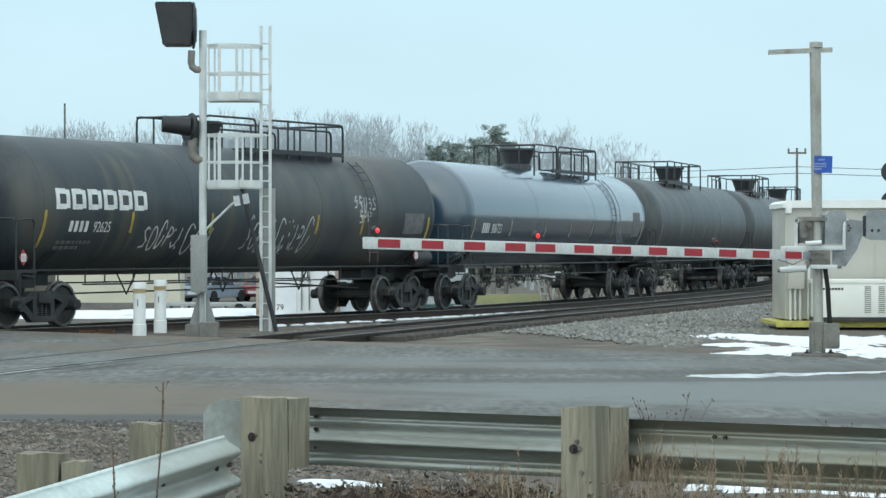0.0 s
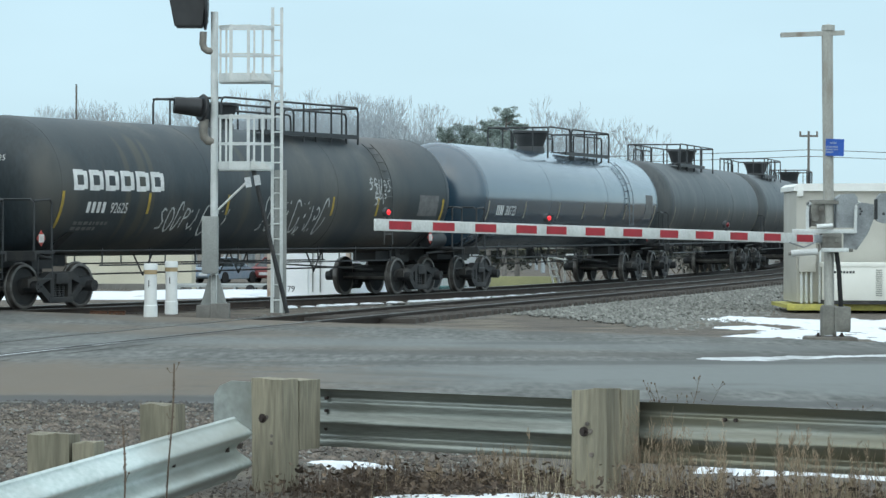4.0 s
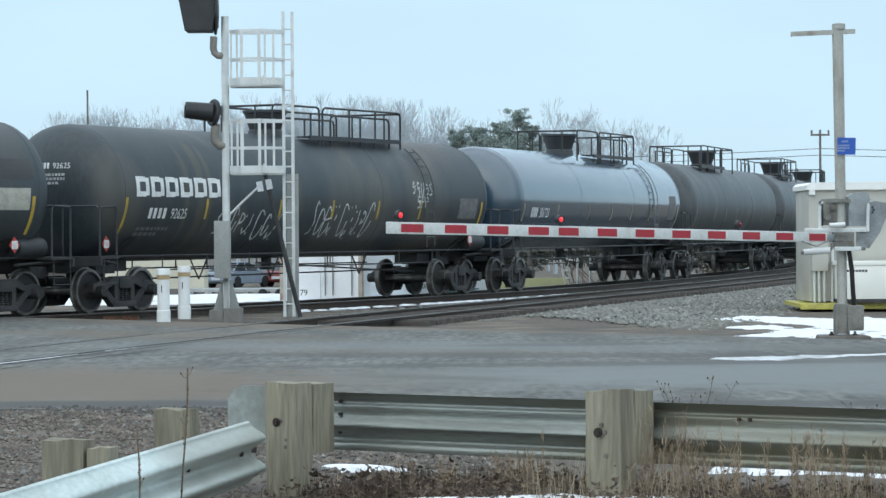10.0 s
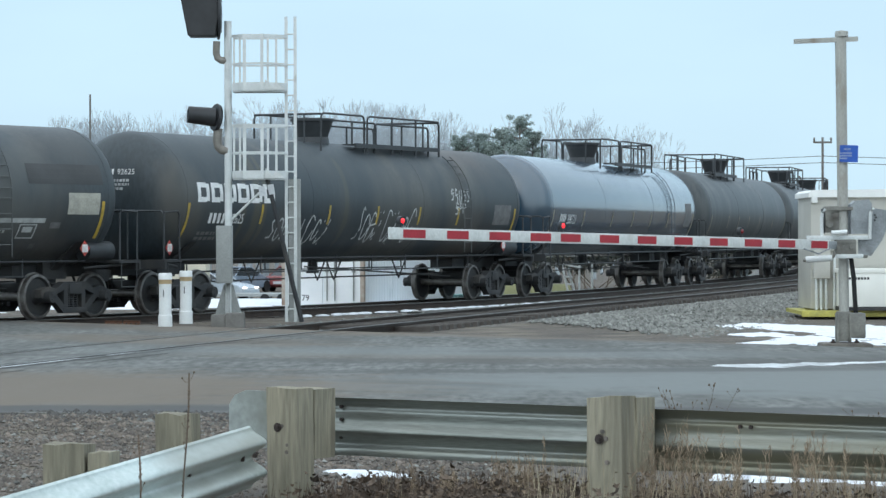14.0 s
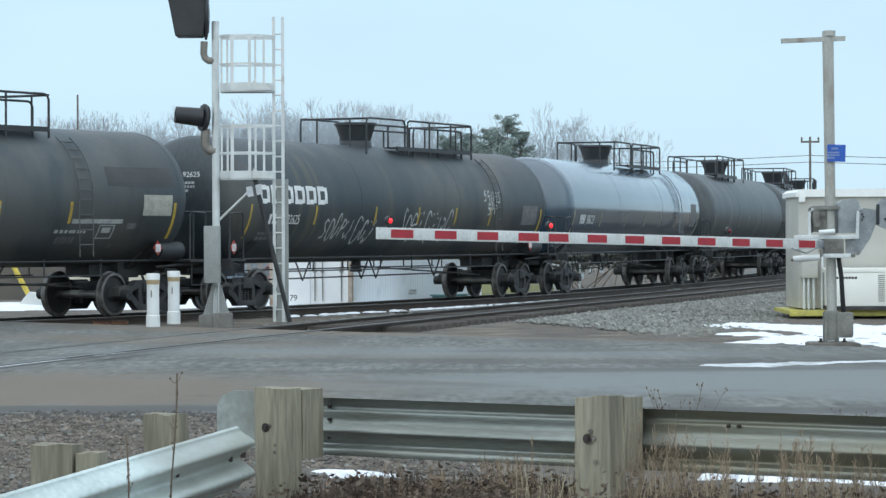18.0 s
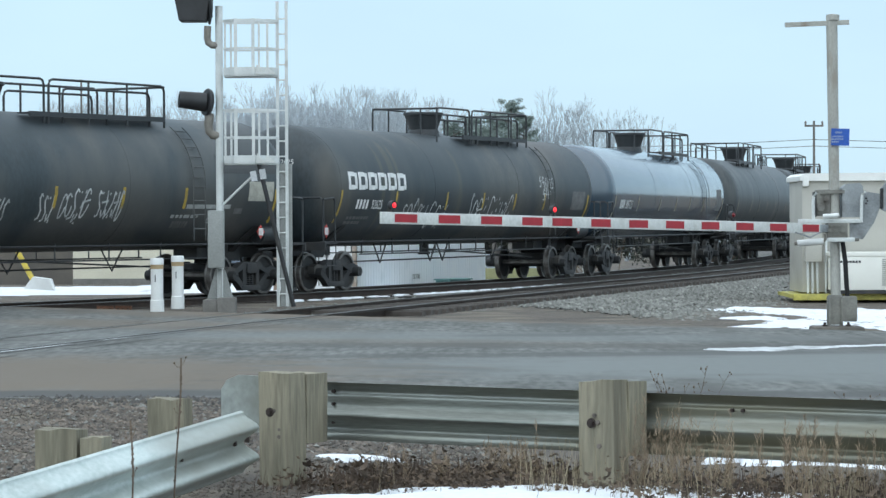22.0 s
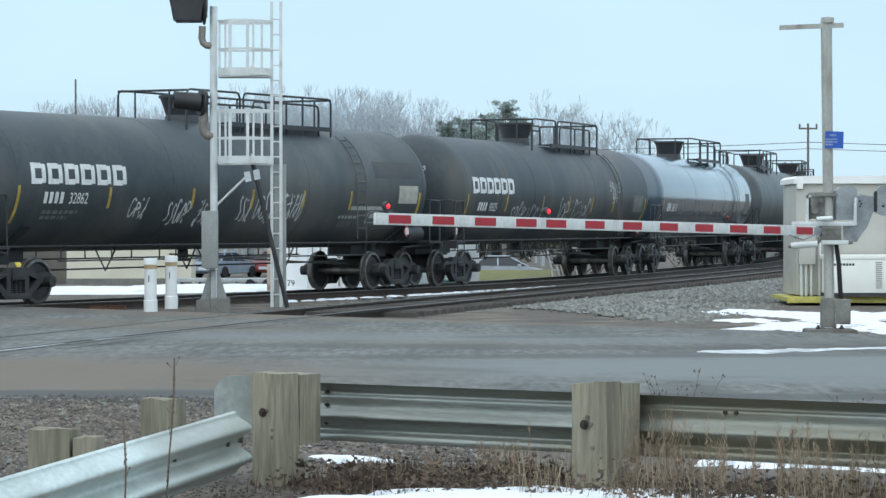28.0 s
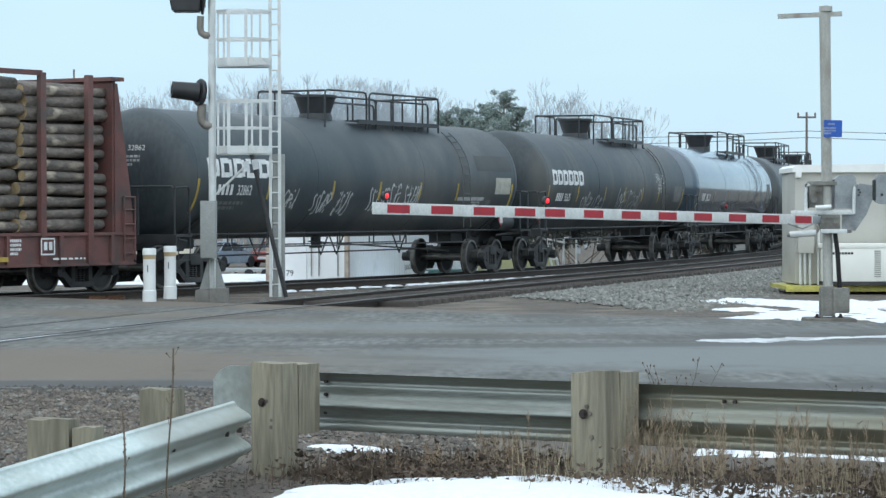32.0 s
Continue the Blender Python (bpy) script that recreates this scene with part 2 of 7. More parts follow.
    sign_blue=mat("blue_sign_sheet", (0.015, 0.09, 0.42), (0.012, 0.075, 0.36), 0.4, 0, 5, 40, 0.02),
    box_white=mat("white_container_paint", (0.89, 0.90, 0.91), (0.83, 0.85, 0.87), 0.5, 0, 1.2, 30, 0.04, (0.62, 0.58, 0.53), 0.70),
    box_blue=mat("pale_blue_container_paint", (0.90, 0.94, 0.95), (0.86, 0.91, 0.94), 0.5, 0, 1.2, 30, 0, (0.74, 0.80, 0.83), 0.70, amount=0.1),
    cream=mat("cream_wall_paint", (0.66, 0.62, 0.50), (0.60, 0.56, 0.45), 0.7, 0, 1, 30, 0.08),
    brown=mat("brown_metal_siding", (0.135, 0.118, 0.100), (0.10, 0.09, 0.08), 0.7, 0, 1, 30, 0.08),
    roof=mat("grey_roof", (0.22, 0.22, 0.22), None, 0.8, 0, 1, 30, 0.1),
    # blue paint washed out by haze mixed into its base colour
    car_blue=mat("hazed_blue_car_paint", (0.20, 0.26, 0.33), (0.26, 0.30, 0.35), 0.4, 0.2, 3, 40, 0.02),
    teal=mat("teal_plastic", (0.16, 0.34, 0.34), (0.13, 0.28, 0.28), 0.5, 0, 3, 40, 0.03),
    rust_white=mat("rust_stained_white_steel", (0.50, 0.44, 0.38), (0.36, 0.27, 0.21), 0.7, 0, 4, 30, 0.1, (0.20, 0.12, 0.08), 0.6),
    white_crate=mat("white_crate", (0.66, 0.68, 0.70), None, 0.6, 0, 3, 40, 0.05),
    car_red=mat("dull_red_car_paint", (0.26, 0.06, 0.06), (0.20, 0.05, 0.05), 0.4, 0, 3, 40, 0.02),
    yellow=mat("yellow_pipe_paint", (0.62, 0.47, 0.07), None, 0.5, 0, 3, 40, 0.05),
    car_silver=mat("silver_car_paint", (0.44, 0.48, 0.52), (0.40, 0.44, 0.48), 0.3, 0.3, 2, 40, 0, amount=0.1),
    car_glass=mat("dark_car_glass", (0.02, 0.024, 0.028), None, 0.08, 0, 2, 40, 0),
    head_lamp=glow("lit_headlamp", (1.0, 0.97, 0.9), 1.6),
    rubber=mat("black_rubber", (0.015, 0.015, 0.016), None, 0.8, 0, 4, 40, 0.1),
    # twig tone is pale blue-grey: the distance haze is painted into it
    twig=mat("hazed_winter_twigs", (0.45, 0.49, 0.52), (0.36, 0.39, 0.42), 0.9, 0, 1, 10, 0.2),
    # needles greyed and lightened, so the colour itself holds the haze
    pine=mat("hazed_pine_needles", (0.190, 0.240, 0.220), (0.250, 0.300, 0.280), 0.85, 0, 0.6, 8, 0.2, vary=0.2),
    pole_wood=mat("grey_utility_pole", (0.20, 0.185, 0.17), None, 0.9, 0, 2, 20, 0.2),
    wire=mat("dark_wire", (0.10, 0.11, 0.12), None, 0.6, 0, 2, 20, 0),
    grass=mat("dry_grass", (0.36, 0.30, 0.20), (0.25, 0.205, 0.135), 0.9, 0, 2, 20, 0.1, vary=0.4),
    weed=mat("brown_weed_stem", (0.17, 0.125, 0.09), (0.11, 0.08, 0.06), 0.9, 0, 2, 20, 0.1, vary=0.4),
    leaf=mat("dead_leaves", (0.150, 0.106, 0.072), (0.070, 0.051, 0.039), 0.85, 0, 4, 20, 0.1, vary=0.8),
    lawn=mat("yellowed_lawn", (0.21, 0.20, 0.085), (0.16, 0.16, 0.07), 0.95, 0, 0.6, 12, 0.5),
    base_metal=mat("dirty_base_metal", (0.235, 0.230, 0.205), (0.155, 0.150, 0.135), 0.65, 0.1, 4, 30, 0.15, (0.095, 0.08, 0.068), 0.58),
    foot=mat("dirty_foundation", (0.16, 0.145, 0.125), (0.10, 0.09, 0.08), 0.9, 0, 4, 40, 0.4),
    plume=mat("tan_weed_plume", (0.33, 0.25, 0.17), (0.21, 0.155, 0.11), 0.9, 0, 2, 20, 0.1, vary=0.5),
    duff=mat("dark_matted_litter", (0.105, 0.074, 0.055), (0.060, 0.044, 0.034), 0.95, 0, 2, 20, 0.1, vary=0.6),
    galv_mid=mat("weathered_galvanised_plate", (0.37, 0.395, 0.375), (0.27, 0.29, 0.275), 0.5, 0.5, 2.2, 25, 0.05, (0.19, 0.19, 0.16), 0.56),
    # dark leaves lifted a little to put far haze into their colour
    hedge=mat("hazed_shrub_leaves", (0.062, 0.072, 0.058), (0.085, 0.088, 0.074), 0.9, 0, 2, 20, 0.2, vary=0.35),
)



def stain(m, spots, colour, ragged=0.8):
    """Soft ragged ovals of dirt, wear or painted wet sheen laid into a surface."""
    n, l = m.node_tree.nodes, m.node_tree.links
    b = n["Principled BSDF"]
    tc, warp = n.new("ShaderNodeTexCoord"), n.new("ShaderNodeTexNoise")
    warp.inputs["Scale"].default_value, warp.inputs["Detail"].default_value = ragged, 8
    l.new(tc.outputs["Object"], warp.inputs[0])
    out = b.inputs["Base Color"].links[0].from_socket
    for cx, cy, rx, ry, turn, amount in spots:
        mp = n.new("ShaderNodeMapping")
        mp.vector_type = "TEXTURE"
        mp.inputs["Location"].default_value = (cx, cy, 0)
        mp.inputs["Rotation"].default_value = (0, 0, turn)
        mp.inputs["Scale"].default_value = (rx, ry, 1000)
        l.new(tc.outputs["Object"], mp.inputs[0])
        ln = n.new("ShaderNodeVectorMath")
        ln.operation = "LENGTH"
        l.new(mp.outputs[0], ln.inputs[0])
        add = n.new("ShaderNodeMath")
        add.operation = "MULTIPLY_ADD"
        add.inputs[1].default_value = 1.1
        l.new(warp.outputs[0], add.inputs[0])
        l.new(ln.outputs["Value"], add.inputs[2])
        cut = n.new("ShaderNodeMapRange")
        cut.inputs[1].default_value, cut.inputs[2].default_value = 1.75, 1.15
        cut.inputs[4].default_value = amount
        l.new(add.outputs[0], cut.inputs[0])
        mx = n.new("ShaderNodeMixRGB")
        mx.inputs[2].default_value = (*colour, 1)
        l.new(cut.outputs[0], mx.inputs[0])
        l.new(out, mx.inputs[1])
        out = mx.outputs[0]
    l.new(out, b.inputs["Base Color"])


# first oval: sheen of the wet strip, painted as a pale blue-grey wedge
stain(M["asphalt"], [(5.0, 31.9, 6.6, 3.2, 0.05, 0.95), (1.0, 39.5, 5.0, 1.6, -0.2, 0.5), (-2.0, 40.5, 5.0, 2.0, -0.3, 0.4), (6.0, 28.0, 4.0, 1.2, -0.4, 0.6)], (0.172, 0.184, 0.180), 1.1)
stain(M["asphalt"], [(-5.4, 30.4, 4.8, 4.2, 0.05, 0.85), (2.2, 47.0, 6.5, 2.2, -0.75, 0.9), (-4.8, 45.0, 4.0, 1.6, -0.75, 0.6), (-0.5, 38.0, 4.0, 1.2, -0.4, 0.3), (-3.8, 28.2, 2.2, 0.8, 0.2, 0.5), (-4.6, 53.6, 4.5, 1.8, -0.3, 0.9), (-2.0, 49.5, 5.5, 2.4, -0.5, 0.85), (1.2, 54.0, 2.6, 3.0, 0.2, 0.85), (2.2, 50.0, 2.6, 3.4, 0.2, 0.7)], (0.158, 0.130, 0.102), 1.6)
wear = random.Random(5)
stain(M["asphalt"], [(-3.4, 26.9, 4.6, 0.6, 0.0, 0.85), (2.6, 26.4, 4.0, 0.55, 0.0, 0.75), (1.0, 34.4, 5.0, 0.6, 0.08, 0.55), (0.3, 37.0, 5.0, 0.8, -0.15, 0.5)] + [(wear.uniform(-6, 6), wear.uniform(27, 45), wear.uniform(0.5, 2.2), wear.uniform(0.15, 0.6), wear.uniform(-0.6, 0.3), wear.uniform(0.25, 0.5)) for _ in range(12)], (0.074, 0.073, 0.072), 1.1)
stain(M["tank_rust"], [(6.3, -0.25, 2.0, 0.95, 0.0, 0.42)], (0.095, 0.064, 0.047), 1.2)
stain(M["tank_rust"], [(-5.9, -1.35, 0.10, 0.4, 0.0, 0.40), (-5.35, -1.35, 0.16, 0.5, 0.0, 0.42), (-5.0, -1.35, 0.09, 0.4, 0.0, 0.42), (-1.2, -1.35, 0.12, 0.4, 0.0, 0.3)], (0.105, 0.092, 0.058), 2.0)
stain(M["tank"], [(7.3, -0.5, 1.3, 1.0, 0.0, 0.35)], (0.060, 0.050, 0.043), 1.2)


coat = M["tank_blue"].node_tree.nodes["Principled BSDF"]
coat.inputs["Coat Weight"].default_value, coat.inputs["Coat Roughness"].default_value = 0.7, 0.15


# ---- mesh helpers ----
def box(bm, x0, x1, y0, y1, z0, z1, m=None, bev=0.0):
    got = bmesh.ops.create_cube(bm, size=1)["verts"]
    bmesh.ops.transform(bm, matrix=(m or Matrix()) @ Matrix.LocRotScale(((x0 + x1) / 2, (y0 + y1) / 2, (z0 + z1) / 2), None, (abs(x1 - x0), abs(y1 - y0), abs(z1 - z0))), verts=got)
    if bev:
        edges = list({e for v in got for e in v.link_edges})
        bmesh.ops.bevel(bm, geom=edges, offset=bev, segments=2, affect="EDGES", profile=0.6)


def rod(bm, a, b, r, r2=None, n=8, cap=True):
    a, b = Vector(a), Vector(b)
    d = b - a
    m = Matrix.Translation((a + b) / 2) @ d.to_track_quat("Z", "Y").to_matrix().to_4x4()
    bmesh.ops.create_cone(bm, cap_ends=cap, segments=n, radius1=r, radius2=r if r2 is None else r2, depth=d.length, matrix=m)


def tube(bm, pts, r, n=6):
    """A round pipe along a line of points, one skin."""
    pts = [Vector(p) for p in pts]
    rings = []
    up = Vector((0.31, 0.17, 0.93))
    for i, p in enumerate(pts):
        d = (pts[min(i + 1, len(pts) - 1)] - pts[max(i - 1, 0)]).normalized()
        u = d.cross(up if abs(d.dot(up.normalized())) < 0.97 else Vector((1, 0, 0))).normalized()
        v = d.cross(u)
        rings.append([bm.verts.new(p + r * (u * math.cos(2 * math.pi * k / n) + v * math.sin(2 * math.pi * k / n))) for k in range(n)])
    for a, b in zip(rings, rings[1:]):
        for k in range(n):
            bm.faces.new((a[k], a[(k + 1) % n], b[(k + 1) % n], b[k]))
    bm.faces.new(rings[0][::-1])
    bm.faces.new(rings[-1])


def lathe(bm, profile, n=32, axis="X"):
    """Turns (along, radius) pairs round the axis."""
    rings = []
    for a, r in profile:
        if r < 1e-5:
            rings.append([bm.verts.new((a, 0, 0) if axis == "X" else (0, a, 0) if axis == "Y" else (0, 0, a))])
            continue
        ring = []
        for k in range(n):
            c, s = r * math.cos(2 * math.pi * k / n), r * math.sin(2 * math.pi * k / n)
            ring.append(bm.verts.new((a, c, s) if axis == "X" else (s, a, c) if axis == "Y" else (c, s, a)))
        rings.append(ring)
    for p, q in zip(rings, rings[1:]):
        for k in range(n):
            k2 = (k + 1) % n
            if len(p) == 1 and len(q) == 1:
                continue
            if len(p) == 1:
                bm.faces.new((p[0], q[k2], q[k]))
            elif len(q) == 1:
                bm.faces.new((p[k], p[k2], q[0]))
            else:
                bm.faces.new((p[k], p[k2], q[k2], q[k]))


def extrude(bm, outline, lo, hi, plane="XZ"):
    """A flat outline given depth between lo and hi along the third axis."""
    def put(u, v, w):
        return (u, w, v) if plane == "XZ" else (w, u, v) if plane == "YZ" else (u, v, w)
    a = [bm.verts.new(put(u, v, lo)) for u, v in outline]
    b = [bm.verts.new(put(u, v, hi)) for u, v in outline]
    bm.faces.new(a)
    bm.faces.new(b[::-1])
    for i in range(len(a)):
        j = (i + 1) % len(a)
        bm.faces.new((a[j], a[i], b[i], b[j]))


def mesh_of(bm, name, material, smooth=True):
    bmesh.ops.recalc_face_normals(bm, faces=bm.faces)
    me = bpy.data.meshes.new(name)
    bm.to_mesh(me)
    bm.free()
    me.materials.append(material)
    if smooth:
        me.polygons.foreach_set("use_smooth", [True] * len(me.polygons))
        me.set_sharp_from_angle(angle=radians(38))
    return me


def part(name, bm, material, parent, label="", smooth=True, at=None):
    ob = new(name, mesh_of(bm, name, material, smooth))
    ob.parent = parent
    if at is not None:
        ob.matrix_basis = at
    if label:
        ob["label"] = label
    return ob


def thing(name, label, category, at=None, group="", kind=""):
    ob = new(name)
    ob.empty_display_size = 0.2
    ob.matrix_basis = at if at is not None else Matrix()
    return tagged(ob, label, category, group, kind)


def solid(name, bm, material, label, category, group="", kind="", at=None, smooth=True):
    ob = new(name, mesh_of(bm, name, material, smooth))
    if at is not None:
        ob.matrix_basis = at
    return tagged(ob, label, category, group, kind)


def bars(bm, u0, v0, width, height, lines, seed, put):
    """Unreadable lines of writing as plain bars; put(u, v) gives the place on the surface."""
    rnd = random.Random(seed)
    step = height / lines
    for i in range(lines):
        u, end = u0, u0 + width * (1 if i < lines - 1 else 0.75)
        while u < end - 0.02:
            w = rnd.uniform(0.05, 0.16) * width
            patch(bm, u, min(u + w, end), v0 - (i + 0.62) * step, v0 - i * step, put)
            u += w + 0.04 * width


def patch(bm, u0, u1, v0, v1, put, nu=1, nv=2):
    """A thin sheet laid on a surface."""
    grid = [[bm.verts.new(put(u0 + (u1 - u0) * i / nu, v0 + (v1 - v0) * j / nv)) for j in range(nv + 1)] for i in range(nu + 1)]
    for i in range(nu):
        for j in range(nv):
            bm.faces.new((grid[i][j], grid[i + 1][j], grid[i + 1][j + 1], grid[i][j + 1]))


def lettering(text, height, material, name, parent=None, at=None, thick=0.002):
    """Words that can be read, as a mesh in the built-in font."""
    cu = bpy.data.curves.new(name, "FONT")
    cu.body, cu.size, cu.extrude = text, height / 0.72, thick
    tmp = new("tmp_text", cu)
    bpy.context.view_layer.update()
    me = bpy.data.meshes.new_from_object(tmp.evaluated_get(bpy.context.evaluated_depsgraph_get()))
    bpy.data.objects.remove(tmp)
    bpy.data.curves.remove(cu)
    me.name = name
    me.materials.clear()
    me.materials.append(material)
    ob = new(name, me)
    if parent is not None:
        ob.parent = parent
    if at is not None:
        ob.matrix_basis = at
    return ob


# ---- the lie of the tracks ----
# The curved track leans out from a straight one by a parabola near the road and by another far off; lengths run along it.
BASE, HEAD, BOW, REACH, S0 = Vector((-9.4242, 39.2658)), 0.2823, 0.0037701, 51.0726, 16.9797
FAR_BOW, FAR_FROM = 0.0014, 60.0
T_DIR = Vector((math.sin(HEAD), math.cos(HEAD)))
T_OUT = Vector((-T_DIR.y, T_DIR.x))
A_GRID = np.linspace(-90, 260, 3501)
OFF = BOW * np.clip(REACH - A_GRID, 0, None) ** 2 + FAR_BOW * np.clip(A_GRID - FAR_FROM, 0, None) ** 2
SLOPE = -2 * BOW * np.clip(REACH - A_GRID, 0, None) + 2 * FAR_BOW * np.clip(A_GRID - FAR_FROM, 0, None)
S_GRID = np.concatenate([[0], np.cumsum(np.sqrt(1 + ((SLOPE[1:] + SLOPE[:-1]) / 2) ** 2) * np.diff(A_GRID))])
S_GRID = S_GRID - np.interp(0, A_GRID, S_GRID) - S0


def on_track(s):
    """Place and heading (unit vector) on the curved track at length s."""
    a, o, d = (float(np.interp(s, S_GRID, g)) for g in (A_GRID, OFF, SLOPE))
    return BASE + T_DIR * a + T_OUT * o, (T_DIR + T_OUT * d).normalized()


def near_track(y):
    """Centre and heading of the near track at depth y: it bends gently away from the curved one, then runs beside it."""
    def at(y):
        if y < 37:
            return at(37) + 0.2486 * (y - 37)
        if y > 75:
            return at(75) + 0.31 * (y - 75) - 0.0008 * (y - 75) ** 2
        return 9.2354e-4 * y * y + 0.18027 * y - 14.41
    return Vector((at(y), y)), Vector((at(y + 0.5) - at(y), 0.5)).normalized()


def sweep(bm, path, profile):
    """Carries a closed (side, z) outline along places with headings; side runs to the right."""
    rings = []
    for p, d in path:
        r = Vector((d.y, -d.x))
        rings.append([bm.verts.new((p.x + r.x * o, p.y + r.y * o, z)) for o, z in profile])
    n = len(profile)
    for a, b in zip(rings, rings[1:]):
        for k in range(n):
            bm.faces.new((a[k], a[(k + 1) % n], b[(k + 1) % n], b[k]))
    bm.faces.new(rings[0])
    bm.faces.new(rings[-1][::-1])


def strip(bm, path, profile):
    """As sweep, with an open outline: a sheet."""
    rings = []
    for p, d in path:
        r = Vector((d.y, -d.x))
        rings.append([bm.verts.new((p.x + r.x * o, p.y + r.y * o, z)) for o, z in profile])
    for a, b in zip(rings, rings[1:]):
        for k in range(len(profile) - 1):
            bm.faces.new((a[k], a[k + 1], b[k + 1], b[k]))


def smooth_step(a, b, x):
    x = min(1, max(0, (x - a) / (b - a)))
    return x * x * (3 - 2 * x)


def ground_z(x, y):
    """The lie of the land: a verge under the crash barrier, flat yard beyond."""
    line = 15.9 - 0.64 * (x + 0.9) if x > -1.0 else 16.5
    verge = 0.295 * (1 - smooth_step(0.2, 4.5, y - line))
    side = 0.12 * smooth_step(-1.2, -3.2, x) * (1 - smooth_step(12, 26, y))
    z = -0.16 + 0.085 * (1 - smooth_step(30, 36, y)) + verge - side
    z -= 0.16 * smooth_step(62, 80, y)
    z -= 0.62 * smooth_step(100, 122, y)
    z -= 0.52 * smooth_step(91.6, 93.2, y) * smooth_step(0, 3, 0.29 * (y - 93) + 4.6 - x)
    z += 0.058 * smooth_step(22.0, 25.6, y) * (1 - smooth_step(27.0, 29.0, y)) * (1 - smooth_step(-0.5, 1.5, x))
    if y < 30:
        z += 0.02 * noise.noise(Vector((x * 1.3, y * 1.3, 0)))
    return z


# ---- ground, road, tracks ----
def build_ground():
    xs = sorted({*(-3000, -1200, -500, -200, -100, -60), *[x * 2.0 for x in range(-20, 21)], *[x * 0.25 for x in range(-24, 25)], 60, 100, 200, 500, 1200, 3000})
    ys = sorted({*(-3000, -800, -200, -60, -20, -5, 2), *[4 + 0.3 * k for k in range(90)], *[32 + 3 * k for k in range(33)], 150, 200, 300, 500, 900, 1800, 4000})
    bm = bmesh.new()
    grid = [[bm.verts.new((x, y, ground_z(x, y))) for y in ys] for x in xs]
    for i in range(len(xs) - 1):
        for j in range(len(ys) - 1):
            bm.faces.new((grid[i][j], grid[i + 1][j], grid[i + 1][j + 1], grid[i][j + 1]))
    solid("ground", bm, M["ground"], "brown winter soil and grit beside the crossing", "ground", kind="structure")

    def flat(name, outline, z, material, label, category, kind="structure", depth=0.25):
        bm = bmesh.new()
        extrude(bm, outline, z - depth, z, "XY")
        return solid(name, bm, material, label, category, kind=kind, smooth=False)

    ex, ey = -0.73, 0.683
    far = [(5.3 + ex * u, 42.0 + ey * u) for u in (-40, -12, 0, 8, 14, 20, 40, 70)]
    near = [(-60, 40), (-30, 30), (-8, 26.6), (-3.2, 26.2), (-1.2, 25.6), (1.5, 22.6), (6, 18.2), (14, 11.5), (34, -6)]
    flat("road", far + near, -0.008, M["asphalt"], "worn grey asphalt road over a level crossing", "road")


def on_bed(x, y):
    """True where the stone bed lies: beyond a ragged line that runs up from the road to the rails."""
    rag = 0.5 * noise.noise(Vector((x * 0.7, y * 0.5, 1))) + 0.25 * noise.noise(Vector((x * 2.5, y * 1.8, 2)))
    return x > 0.95 + (59.6 - y) * 0.337 + rag and x < 6.6 + 0.12 * (y - 56) + rag * 2


